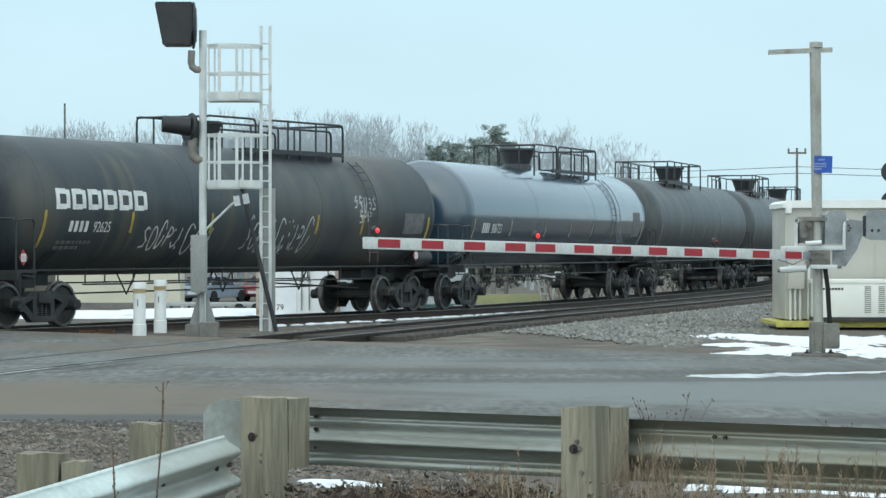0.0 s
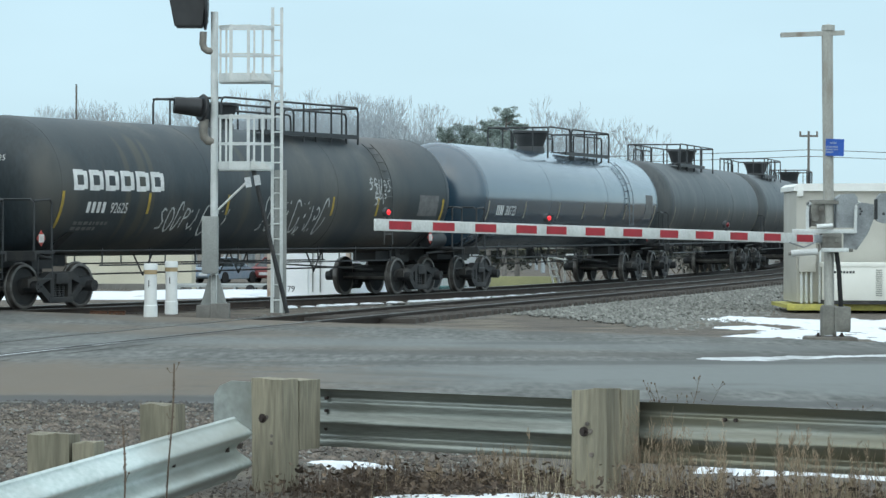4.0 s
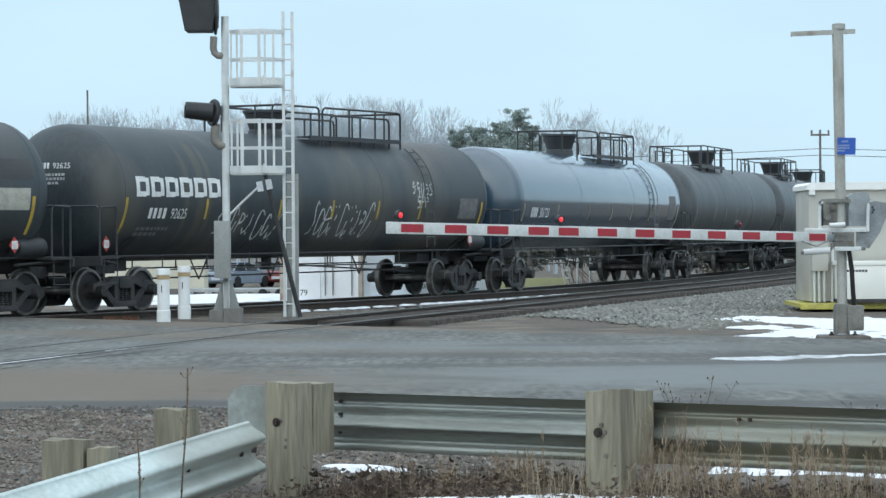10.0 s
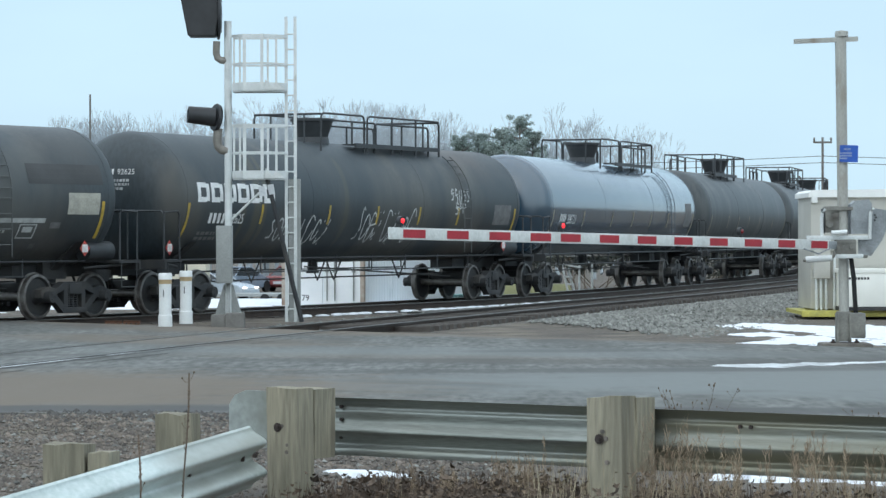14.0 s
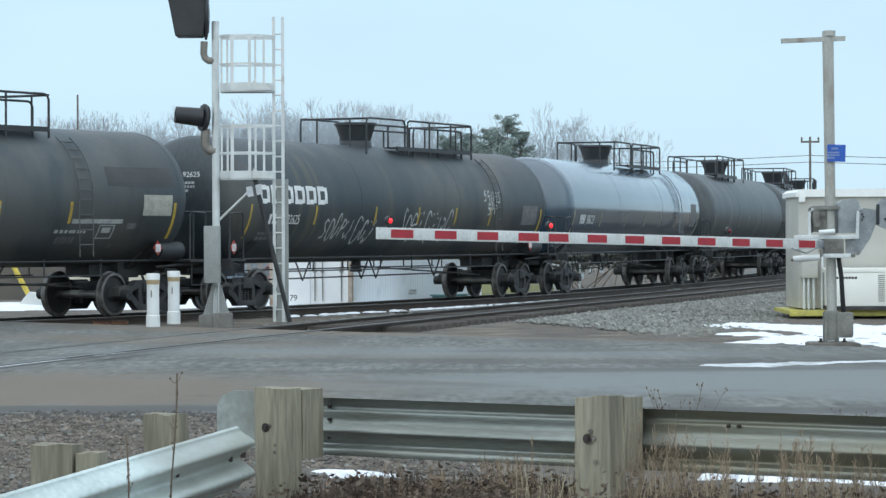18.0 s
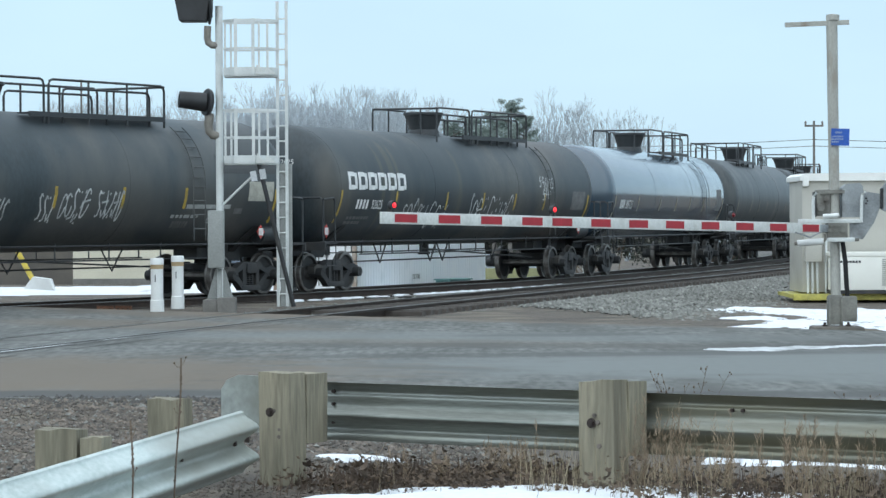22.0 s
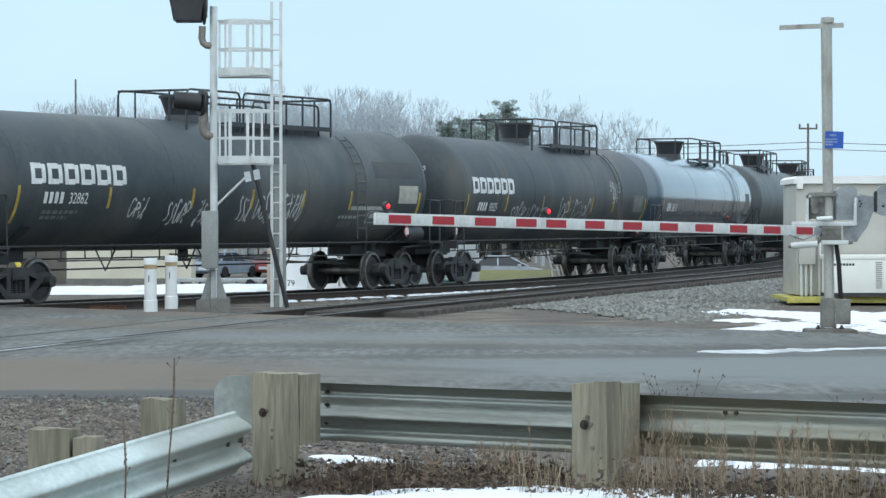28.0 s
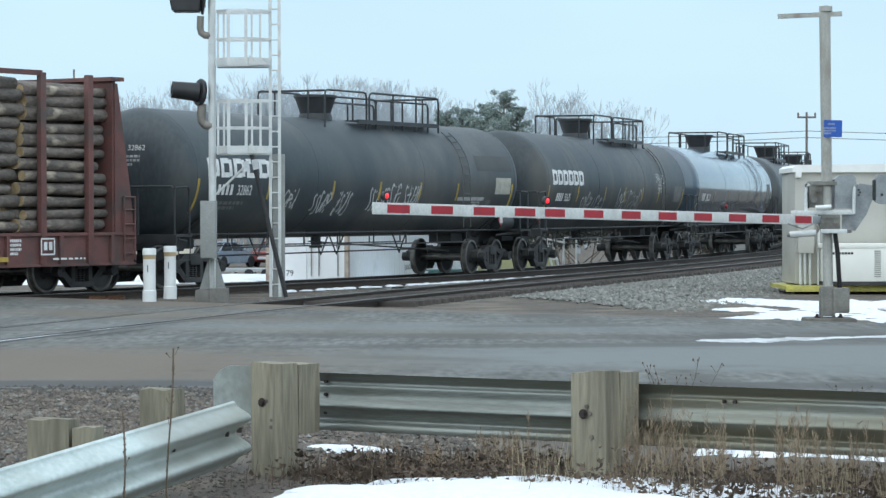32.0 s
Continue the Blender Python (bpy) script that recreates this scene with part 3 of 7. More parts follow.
def build_tracks():
    head = [(-0.036, -0.014), (-0.036, -0.0), (0.036, 0.0), (0.036, -0.014)]
    body = [(-0.034, -0.012), (0.034, -0.012), (0.034, -0.04), (0.010, -0.05), (0.010, -0.145), (0.068, -0.165), (0.068, -0.178), (-0.068, -0.178), (-0.068, -0.165), (-0.010, -0.145), (-0.010, -0.05), (-0.034, -0.04)]
    main = [on_track(s) for s in np.arange(-80, 150, 1.0)]
    side = [near_track(y) for y in np.arange(4, 170, 1.5)]
    rnd = random.Random(4)
    for name, path, label in (("railway_track", main, "rusty rails on dark ties under the train"), ("railway_track", side, "rusty rails crossing the asphalt road")):
        t = thing(name, label, "railway track", kind="structure")
        for sgn in (-1, 1):
            bm = bmesh.new()
            sweep(bm, path, [(o + sgn * 0.7535, z) for o, z in body])
            rl = part("rail", bm, M["rail"], t)
            bm = bmesh.new()
            sweep(bm, path, [(o + sgn * 0.7535, z) for o, z in head])
            part("rail_head", bm, M["rail_top"], rl, "polished steel running surface")
        bm = bmesh.new()
        box(bm, -1.3 if path is main else -1.5, 1.3, -0.115, 0.115, -0.36, -0.15 if path is main else -0.065)
        me = mesh_of(bm, "tie", M["tie"], False)
        stops = [on_track(s) for s in np.arange(-6, 110, 0.52)] if path is main else [near_track(y) for y in np.arange(53.5, 135, 0.52)]
        for p, d in stops:
            ob = new("tie", me)
            ob.parent = t
            ob.matrix_basis = pose(p.x, p.y, rnd.uniform(-0.012, 0.008), 0, 0, math.degrees(math.atan2(d.y, d.x)) + 90 + rnd.uniform(-1.2, 1.2))
    bm = bmesh.new()
    strip(bm, [on_track(s) for s in np.arange(-30, 150, 2.0)], [(-3.4, -0.42), (-1.7, -0.19), (0, -0.17), (1.7, -0.19), (2.4, -0.26)])
    solid("ballast", bm, M["gravel"], "grey crushed stone bed under the curved track", "ballast", kind="structure")
    bm = bmesh.new()
    offs = [-3.2, -1.6, 0, 0.8, 0.95, 1.4, 1.85, 2.5, 3.1, 3.7, 4.3, 4.9, 5.5, 6.1, 6.7, 7.3]
    cells = {}

    def stone_bed(i, j):
        if (i, j) not in cells:
            p, d = near_track(53.0 + 0.5 * j) if j < 100 else near_track(103 + 3.0 * (j - 100))
            o = offs[i]
            x, y = p.x + d.y * o, p.y - d.x * o
            z = -0.15 if o < 1.9 else -0.200 + 0.03 * noise.noise(Vector((x * 0.8, y * 0.8, 3))) + 0.055 * smooth_step(1.2, 2.4, o) - 0.06 * smooth_step(4.5, 7.3, o)
            cells[i, j] = bm.verts.new((x, y, z)) if on_bed(x, y) else None
        return cells[i, j]

    for i in range(len(offs) - 1):
        for j in range(130):
            q = [stone_bed(i, j), stone_bed(i + 1, j), stone_bed(i + 1, j + 1), stone_bed(i, j + 1)]
            if None not in q:
                bm.faces.new(q)
    solid("ballast", bm, M["gravel"], "grey crushed stone bed under the near track", "ballast", kind="structure")
    snowy = thing("snow_streak", "thin streak of packed snow in the crossing seam", "snow", kind="stuff")
    for y0, y1, off, w in ((28.0, 38.2, 0.93, 0.035), (39.2, 40.4, 0.91, 0.02)):
        bm = bmesh.new()
        strip(bm, [near_track(v) for v in np.linspace(y0, y1, 24)], [(off - w, -0.002), (off + w, -0.002)])
        part("snow", bm, M["slush"], snowy)
    # flangeways in the road
    seams = thing("crossing_seams", "dark worn flangeway seams in the asphalt", "crossing", kind="structure")
    rnd = random.Random(44)
    for off, wide in ((0.775, 0.10), (-0.84, 0.04), (1.08, 0.03), (-1.25, 0.02), (1.5, 0.02)):
        y = 14.0
        while y < 53.5:
            run = rnd.uniform(3, 9) if wide < 0.03 else 40.0
            bm = bmesh.new()
            w = wide * rnd.uniform(0.7, 1.1)
            strip(bm, [near_track(v) for v in np.linspace(y, min(y + run, 54.0), 24)], [(off - w, -0.004), (off + w, -0.004)])
            part("seam", bm, M["panel"], seams)
            y += run + rnd.uniform(1, 4)


# ---- the train ----
CAR_PITCH, TRUCKS, GAP0 = 19.084, 15.294, 3.808
TANK_R, TANK_Z = 1.43, 2.47
AXLE = 1.778


def skin(u, z, lift=0.005, side=-1):
    """A place on the flank of the tank at length u and height z."""
    dz = z - TANK_Z
    r = TANK_R + lift
    return (u, side * math.sqrt(max(0.0, r * r - dz * dz)), z)


def wheelset_meshes():
    bm = bmesh.new()
    for sgn in (-1, 1):
        y = sgn * 0.7
        prof = [(y - sgn * 0.03, 0.10), (y - sgn * 0.01, 0.16), (y - sgn * 0.035, 0.36), (y - sgn * 0.045, 0.40), (y - sgn * 0.045, 0.485), (y - sgn * 0.015, 0.487), (y - sgn * 0.005, 0.460), (y + sgn * 0.09, 0.452)]
        lathe(bm, prof, 32, "Y")
        prof = [(y + sgn * 0.09, 0.452), (y + sgn * 0.095, 0.39), (y + sgn * 0.05, 0.36), (y + sgn * 0.05, 0.17), (y + sgn * 0.12, 0.13), (y + sgn * 0.12, 0.0)]
        lathe(bm, prof, 32, "Y")
    rod(bm, (0, -0.74, 0), (0, 0.74, 0), 0.085, n=12)
    n_plain = len(bm.faces)
    for sgn in (-1, 1):
        y = sgn * 0.7
        lathe(bm, [(y - sgn * 0.047, 0.405), (y - sgn * 0.049, 0.485), (y - sgn * 0.015, 0.4885), (y - sgn * 0.004, 0.4615), (y + sgn * 0.088, 0.4535), (y + sgn * 0.097, 0.44), (y + sgn * 0.097, 0.395)], 32, "Y")
    bm.faces.ensure_lookup_table()
    for f in bm.faces[n_plain:]:
        f.material_index = 1
    w = mesh_of(bm, "wheelset", M["wheel"])
    w.materials.append(M["tyre_steel"])
    bm = bmesh.new()
    for sgn in (-1,):
        rod(bm, (0, sgn * 0.80, 0), (0, sgn * 1.17, 0), 0.115, n=14)
        for k in range(3):
            a = k * 2.094
            rod(bm, (0.06 * math.cos(a), sgn * 1.17, 0.06 * math.sin(a)), (0.06 * math.cos(a), sgn * 1.19, 0.06 * math.sin(a)), 0.018, n=6)
    cap = mesh_of(bm, "bearing", M["iron"])
    return w, cap


def sideframe_mesh():
    bm = bmesh.new()
    # frame as bars so that its windows stay open
    extrude(bm, [(-1.06, 0.44), (-1.06, 0.60), (-0.86, 0.66), (-0.60, 0.62), (-0.34, 0.75), (0.34, 0.75), (0.60, 0.62), (0.86, 0.66), (1.06, 0.60), (1.06, 0.44), (0.74, 0.42), (0.60, 0.50), (0.30, 0.61), (-0.30, 0.61), (-0.60, 0.50), (-0.74, 0.42)], -1.015, -0.845, "XZ")
    for s2 in (-1, 1):
        extrude(bm, [(s2 * 0.76, 0.46), (s2 * 0.62, 0.52), (s2 * 0.30, 0.26), (s2 * 0.36, 0.13)], -1.01, -0.85, "XZ")
        box(bm, s2 * 0.22, s2 * 0.34, -1.01, -0.85, 0.2, 0.64)
    box(bm, -0.38, 0.38, -1.02, -0.84, 0.12, 0.24, bev=0.02)
    frame_me = mesh_of(bm, "sideframe", M["iron"])
    bm = bmesh.new()
    lathe(bm, [(0.24, 0.0)] + [(0.24 + 0.0225 * k, 0.058 if k % 2 else 0.040) for k in range(13)] + [(0.51, 0.0)], 10, "Z")
    spring_me = mesh_of(bm, "spring", M["iron"])
    bm = bmesh.new()
    box(bm, -0.2, 0.2, -1.05, 1.05, 0.50, 0.72, bev=0.03)
    box(bm, -0.16, 0.16, -0.4, 0.4, 0.68, 0.80, bev=0.02)
    for s2 in (-1, 1):
        box(bm, s2 * 0.36, s2 * 0.44, -0.85, 0.85, 0.34, 0.44)
        for sgn in (-1, 1):
            box(bm, s2 * 0.38, s2 * 0.46, sgn * 0.62, sgn * 0.82, 0.28, 0.62)
    bolster_me = mesh_of(bm, "bolster", M["iron"])
    return frame_me, spring_me, bolster_me


WHEEL_MESH = wheelset_meshes()
FRAME_MESH = sideframe_mesh()


def child(name, me, parent, at=None, label=""):
    ob = new(name, me)
    ob.parent = parent
    if at is not None:
        ob.matrix_basis = at
    if label:
        ob["label"] = label
    return ob


def add_truck(car, u):
    tr = child("truck", FRAME_MESH[2], car, pose(u, 0, 0))
    for turn in (0, 180):
        child("sideframe", FRAME_MESH[0], tr, pose(0, 0, 0, 0, 0, turn))
        for dx in (-0.13, 0.0, 0.13):
            child("spring", FRAME_MESH[1], tr, pose(0, 0, 0, 0, 0, turn) @ pose(dx, -0.93, 0))
    for s2 in (-1, 1):
        ws = child("wheelset", WHEEL_MESH[0], tr, pose(s2 * AXLE / 2, 0, 0.46))
        for sgn in (0, 180):
            child("bearing", WHEEL_MESH[1], tr, pose(s2 * AXLE / 2, 0, 0.46, 0, 0, sgn))
        ROLLING.append((ws, s2 * AXLE / 2, car))
    TURNING.append((tr, car, u))
    return tr


ROLLING, TURNING, CARS = [], [], []


def squiggle(bm, u0, z0, width, height, loops, seed, w=0.020):
    """A sprayed tag: a row of loose loops, hooks and slashes laid on the tank's flank, never any letters."""
    rnd = random.Random(seed)
    step = width / loops

    def stroke(pts):
        for (ua, za), (ub, zb) in zip(pts, pts[1:]):
            du, dz = ub - ua, zb - za
            k = math.hypot(du, dz) or 1
            nu, nz = -dz / k * w, du / k * w
            eu, ez = du / k * w * 0.5, dz / k * w * 0.5
            q = [(ua - nu - eu, za - nz - ez), (ua + nu - eu, za + nz - ez), (ub + nu + eu, zb + nz + ez), (ub - nu + eu, zb - nz + ez)]
            bm.faces.new([bm.verts.new(skin(u, z, 0.006)) for u, z in q])

    for k in range(loops):
        c, h, b = u0 + (k + 0.5) * step, height * rnd.uniform(0.35, 0.55), z0 + rnd.gauss(0, 0.05 * height)
        wide, lean = step * rnd.uniform(0.28, 0.5), rnd.uniform(-0.1, 0.25)
        kind = rnd.randrange(4)

        def at(x, y):
            return c + wide * x + lean * h * y, b + h * y

        if kind == 0:
            stroke([at(math.cos(t) * rnd.uniform(0.9, 1.0), math.sin(t)) for t in np.linspace(rnd.uniform(0, 1), 6.2, 14)])
        elif kind == 1:
            stroke([at(-0.7, -1), at(-0.75, 0.0), at(-0.6, 1)])
            stroke([at(-0.6 + 1.3 * math.sin(t), 0.45 + 0.5 * math.cos(t)) for t in np.linspace(0, 3.1, 9)])
        elif kind == 2:
            stroke([at(-0.9, 0.9), at(-0.8, -0.6), at(-0.3, -1), at(0.3, -0.7), at(0.7, 0.1), at(0.8, 1)])
            stroke([at(0.7, 0.1), at(0.9, -1.1)])
        else:
            stroke([at(0.8, 0.8), at(0.1, 1), at(-0.7, 0.6), at(-0.2, 0.1), at(0.6, -0.3), at(0.3, -0.9), at(-0.9, -1)])
        if rnd.random() < 0.3:
            stroke([at(-1.1, 0.1), at(1.1, 0.25)])


def lay_on_flank(ob):
    """Bends flat lettering (x along, y up) onto the tank."""
    for v in ob.data.vertices:
        x, y, z = v.co
        v.co = Vector(skin(x, y, 0.006 + z))


def build_tank_car(index, paint, label, deck=(-1.5, 4.66), bonnet=-0.3, head=0.72, at=0.0, flip=False, marks="yellow_mark"):
    car = thing("tank_car", label, "tank car", group="train")
    R, Z = TANK_R, TANK_Z
    end = 8.98
    cyl = end - head
    bm = bmesh.new()
    prof = [(-end, 0.0)]
    for k in range(1, 11):
        a = math.pi / 2 * k / 10
        prof.append((-cyl - head * math.cos(a) ** 0.8 if k < 10 else -cyl, R * math.sin(a)))
    prof += [(-a, r) for a, r in reversed(prof[:11])]
    lathe(bm, prof, 72, "X")
    bmesh.ops.translate(bm, verts=bm.verts, vec=(0, 0, Z))
    part("tank", bm, paint, car)
    for s in (-cyl, -2.8, 2.8, cyl):
        bm = bmesh.new()
        lathe(bm, [(s - 0.012, R - 0.002), (s - 0.008, R + 0.004), (s + 0.008, R + 0.004), (s + 0.012, R - 0.002)], 72, "X")
        bmesh.ops.translate(bm, verts=bm.verts, vec=(0, 0, Z))
        part("weld_seam", bm, paint, car)
    # straps and saddle on the stub sills
    for sgn in (-1, 1):
        bm = bmesh.new()
        u = sgn * TRUCKS / 2
        box(bm, u - 0.35, u + 0.35, -0.5, 0.5, 0.80, 1.25)
        extrude(bm, [(-1.2, 1.55), (-0.9, 1.38), (0.9, 1.38), (1.2, 1.55), (0.5, 0.98), (-0.5, 0.98)], u - 0.12, u + 0.12, "YZ")
        box(bm, min(sgn * 6.6, sgn * 9.15), max(sgn * 6.6, sgn * 9.15), -0.32, 0.32, 0.84, 1.12)
        part("saddle", bm, M["iron"], car)
        bm = bmesh.new()
        box(bm, min(sgn * 8.55, sgn * 9.22), max(sgn * 8.55, sgn * 9.22), -1.46, 1.46, 1.12, 1.17)
        box(bm, sgn * 9.16, sgn * 9.22, -1.46, 1.46, 0.98, 1.12)
        for y in (-1.3, 1.3):
            rod(bm, (sgn * 8.0, y * 0.75, 1.02), (sgn * 9.1, y, 1.10), 0.03)
        part("end_platform", bm, M["iron"], car)
        bm = bmesh.new()
        e = sgn * 9.17
        tube(bm, [(e, -1.40, 1.15), (e, -1.40, 2.12), (e, -1.33, 2.19), (e, 1.33, 2.19), (e, 1.40, 2.12), (e, 1.40, 1.15)], 0.022)
        for y in (-0.5, 0.5):
            tube(bm, [(e, y, 1.15), (e, y, 2.19)], 0.018)
        tube(bm, [(sgn * 8.6, -1.42, 1.15), (sgn * 8.6, -1.42, 2.12), (sgn * 8.67, -1.42, 2.19), (e, -1.40, 2.16)], 0.022)
        part("end_handrail", bm, M["rail_black"], car)
        bm = bmesh.new()
        box(bm, min(sgn * 9.1, sgn * 9.42), max(sgn * 9.1, sgn * 9.42), -0.09, 0.09, 0.78, 0.96)
        box(bm, min(sgn * 9.32, sgn * 9.57), max(sgn * 9.32, sgn * 9.57), -0.15, 0.13, 0.72, 1.0, bev=0.04)
        tube(bm, [(sgn * 9.1, 0.3, 0.86), (sgn * 9.3, 0.32, 0.55), (sgn * 9.52, 0.2, 0.45)], 0.03)
        part("coupler", bm, M["iron"], car)
        # stirrup step and side ladder
        bm = bmesh.new()
        for du in (8.62, 9.1):
            tube(bm, [(sgn * du, -1.45, 1.15), (sgn * du, -1.45, 0.62)], 0.012)
        for z in (0.63,):
            tube(bm, [(sgn * 8.62, -1.45, z), (sgn * 9.1, -1.45, z)], 0.011)
        part("step", bm, M["rail_black"], car)
    # sill line, pipes and brake rigging along the belly
    for y in (-1.02, 1.02):
        for pts, r in (([(-8.6, y, 1.16), (8.6, y, 1.16)], 0.022), ([(-6.3, y * 0.95, 0.86), (6.3, y * 0.95, 0.86)], 0.018)):
            bm = bmesh.new()
            tube(bm, pts, r)
            pipe = part("grab_pipe", bm, M["rail_black"], car)
        for k in range(8):
            u = -6.2 + k * 1.77
            bm = bmesh.new()
            tube(bm, [(u, y * 0.95, 0.86), (u, y * 0.95, 1.22)], 0.017)
            part("hanger", bm, M["rail_black"], pipe)
    for pts in ([(-6.0, -0.2, 0.66), (6.2, -0.2, 0.70)], [(-1.5, -0.45, 0.95), (3.2, -0.45, 0.75), (6.4, -0.35, 0.62)]):
        bm = bmesh.new()
        tube(bm, pts, 0.019)
        part("brake_rod", bm, M["iron"], car)
    for u in (-3.7, -0.6, 0.2, 3.6):
        bm = bmesh.new()
        tube(bm, [(u - 0.4, -0.3, 1.12), (u, -0.3, 0.62), (u + 0.4, -0.3, 1.12)], 0.02)
        part("brake_hanger", bm, M["iron"], car)
    bm = bmesh.new()
    rod(bm, (-0.3, 0, 1.12), (-0.3, 0, 0.80), 0.12, n=16)
    rod(bm, (-0.3, 0, 0.84), (-0.3, 0, 0.78), 0.16, n=16)
    part("bottom_outlet", bm, M["iron"], car)
    # placard at the leading end
    bm = bmesh.new()
    rod(bm, (7.95, -1.0, 1.36), (8.72, -1.0, 1.36), 0.2, n=18)
    part("air_reservoir", bm, M["rail_black"], car)
    for u in ((7.7, -8.75) if index == 1 else (7.7,)):
        bm = bmesh.new()
        extrude(bm, [(u - 0.15, 1.42), (u, 1.58), (u + 0.15, 1.42), (u, 1.26)], -1.275, -1.262, "XZ")
        pl = part("placard", bm, M["placard_red"], car, "red and white hazard placard", False)
        bm = bmesh.new()
        box(bm, u - 0.085, u + 0.085, -1.282, -1.276, 1.34, 1.50)
        part("placard_plate", bm, M["placard"], pl, smooth=False)
    # walkway deck, bonnet and rails on top
    d0, d1 = deck
    top = Z + R
    for y in (-0.78, -0.66, -0.54, 0.54, 0.66, 0.78):
        bm = bmesh.new()
        box(bm, bonnet + 0.6, d1, y - 0.045, y + 0.045, top - 0.06, top - 0.03)
        part("walkway_plank", bm, M["rail_black"], car, smooth=False)
    for y in (-0.9, 0.9):
        bm = bmesh.new()
        box(bm, bonnet + 0.5, d1, y - 0.025, y + 0.025, top - 0.12, top - 0.02)
        part("walkway_edge", bm, M["rail_black"], car, smooth=False)
    bm = bmesh.new()
    lathe(bm, [(top - 0.15, 0.0), (top - 0.15, 0.42), (top + 0.08, 0.40), (top + 0.12, 0.37), (top + 0.18, 0.39), (top + 0.48, 0.49), (top + 0.50, 0.53), (top + 0.56, 0.53), (top + 0.57, 0.47), (top + 0.52, 0.0)], 24, "Z")
    bmesh.ops.translate(bm, verts=bm.verts, vec=(bonnet, 0, 0))
    part("valve_bonnet", bm, M["rail_black"], car, "flared black valve housing")
    ht = top + 0.64

    def hoop(u0, u1, y, z=ht):
        bm = bmesh.new()
        tube(bm, [(u0, y, top - 0.25), (u0, y, z - 0.12), (u0 + 0.04, y, z - 0.03), (u0 + 0.13, y, z), (u1 - 0.13, y, z), (u1 - 0.04, y, z - 0.03), (u1, y, z - 0.12), (u1, y, top - 0.25)], 0.026)
        rail = part("top_handrail", bm, M["rail_black"], car)
        k = max(1, int((u1 - u0) / 1.15))
        for i in range(1, k):
            u = u0 + (u1 - u0) * i / k
            bm = bmesh.new()
            tube(bm, [(u, y, top - 0.25), (u, y, z)], 0.024)
            part("stanchion", bm, M["rail_black"], rail)

    for y in (-0.9, 0.9):
        hoop(d0, bonnet + 0.95, y)
        hoop(bonnet + 1.1, d1, y)
        hoop(bonnet + 1.7, d1 - 0.35, y * 0.86, ht - 0.16)
    for u in (d0, d1):
        bm = bmesh.new()
        tube(bm, [(u, -0.9, ht - 0.02), (u, 0.9, ht - 0.02)], 0.026)
        rail = part("end_rail", bm, M["rail_black"], car)
        for y in (-0.45, 0.45):
            bm = bmesh.new()
            tube(bm, [(u, y, top - 0.05), (u, y, ht - 0.02)], 0.022)
            part("stanchion", bm, M["rail_black"], rail)
    # ladder down the near flank
    lad = None
    for du in (0.0, 0.42):
        bm = bmesh.new()
        tube(bm, [skin(d1 + 0.25 + du, TANK_Z + R * math.cos(radians(a)) * 1.02, 0.06) if a < 90 else (d1 + 0.25 + du, -R - 0.06, TANK_Z - (a - 90) * 0.016) for a in range(34, 172, 6)], 0.013)
        lad = part("ladder", bm, paint, car)
    for z in [TANK_Z + R * math.cos(radians(a)) * 1.02 for a in range(40, 86, 9)] + [2.4, 2.1, 1.8, 1.5]:
        bm = bmesh.new()
        ends = [skin(d1 + 0.25, z, 0.06), skin(d1 + 0.67, z, 0.06)] if z > TANK_Z else [(d1 + 0.25, -R - 0.06, z), (d1 + 0.67, -R - 0.06, z)]
        tube(bm, ends, 0.014)
        part("rung", bm, paint, lad)
    # reflective marks
    for u in (-8.2, -5.1, -2.0, 0.4, 2.6, 4.75, 8.1):
        for side in (-1, 1):
            bm = bmesh.new()
            patch(bm, u - 0.045, u + 0.045, 1.93 if abs(u) < 8 else 1.62, 2.37, lambda a, z: skin(a, z, 0.005, side), 1, 6)
            part("reflective_mark", bm, M[marks], car)
    add_truck(car, -TRUCKS / 2)
    add_truck(car, TRUCKS / 2)
    CARS.append((car, index + at / CAR_PITCH, flip))
    return car


def big_mark(car, u0, z0, width, height):
    """The company mark as six plain rounded white blocks with a slot each."""
    step = width / 6
    for k in range(6):
        bm = bmesh.new()
        a, b = u0 + k * step, u0 + (k + 0.86) * step
        t = 0.27 * (b - a)
        patch(bm, a, a + t, z0, z0 + height, skin, 1, 4)
        patch(bm, b - t, b, z0 + 0.06 * height, z0 + 0.94 * height, skin, 1, 4)
        patch(bm, a + t, b - t, z0, z0 + 0.26 * height, skin, 1, 2)
        patch(bm, a + t, b - t, z0 + 0.74 * height, z0 + height, skin, 1, 2)
        part("mark_block", bm, M["white_paint"], car, "bold white block of the owner's mark", False)


def head_print(car, digits, seed):
    """Marks on the left head: the number and two lines of small writing."""
    def put(s, z):
        y = 0.2 - s
        k = min(0.999, (y * y + (z - TANK_Z) ** 2) / TANK_R ** 2)
        return (-(8.26 + 0.72 * (1 - k) ** 0.4) - 0.008, y, z)
    for k in range(3):
        bm = bmesh.new()
        patch(bm, k * 0.08, k * 0.08 + 0.055, 2.97, 3.09, put)
        part("mark_bar", bm, M["white_paint"], car, "white bar of the reporting mark", False)
    bm = bmesh.new()
    bars(bm, 0.05, 2.87, 0.55, 0.26, 3, seed, put)
    tagged(part("small_print", bm, M["chalk"], car, "white lines of small writing", False), kind="stuff")
    ob = lettering(digits, 0.12, M["white_paint"], "head_number", car, None, 0.001)
    for v in ob.data.vertices:
        x, y, z = v.co
        v.co = Vector(put(0.30 + x, 2.97 + y)) - Vector((z, 0, 0))
    ob["label"] = "white painted car number"


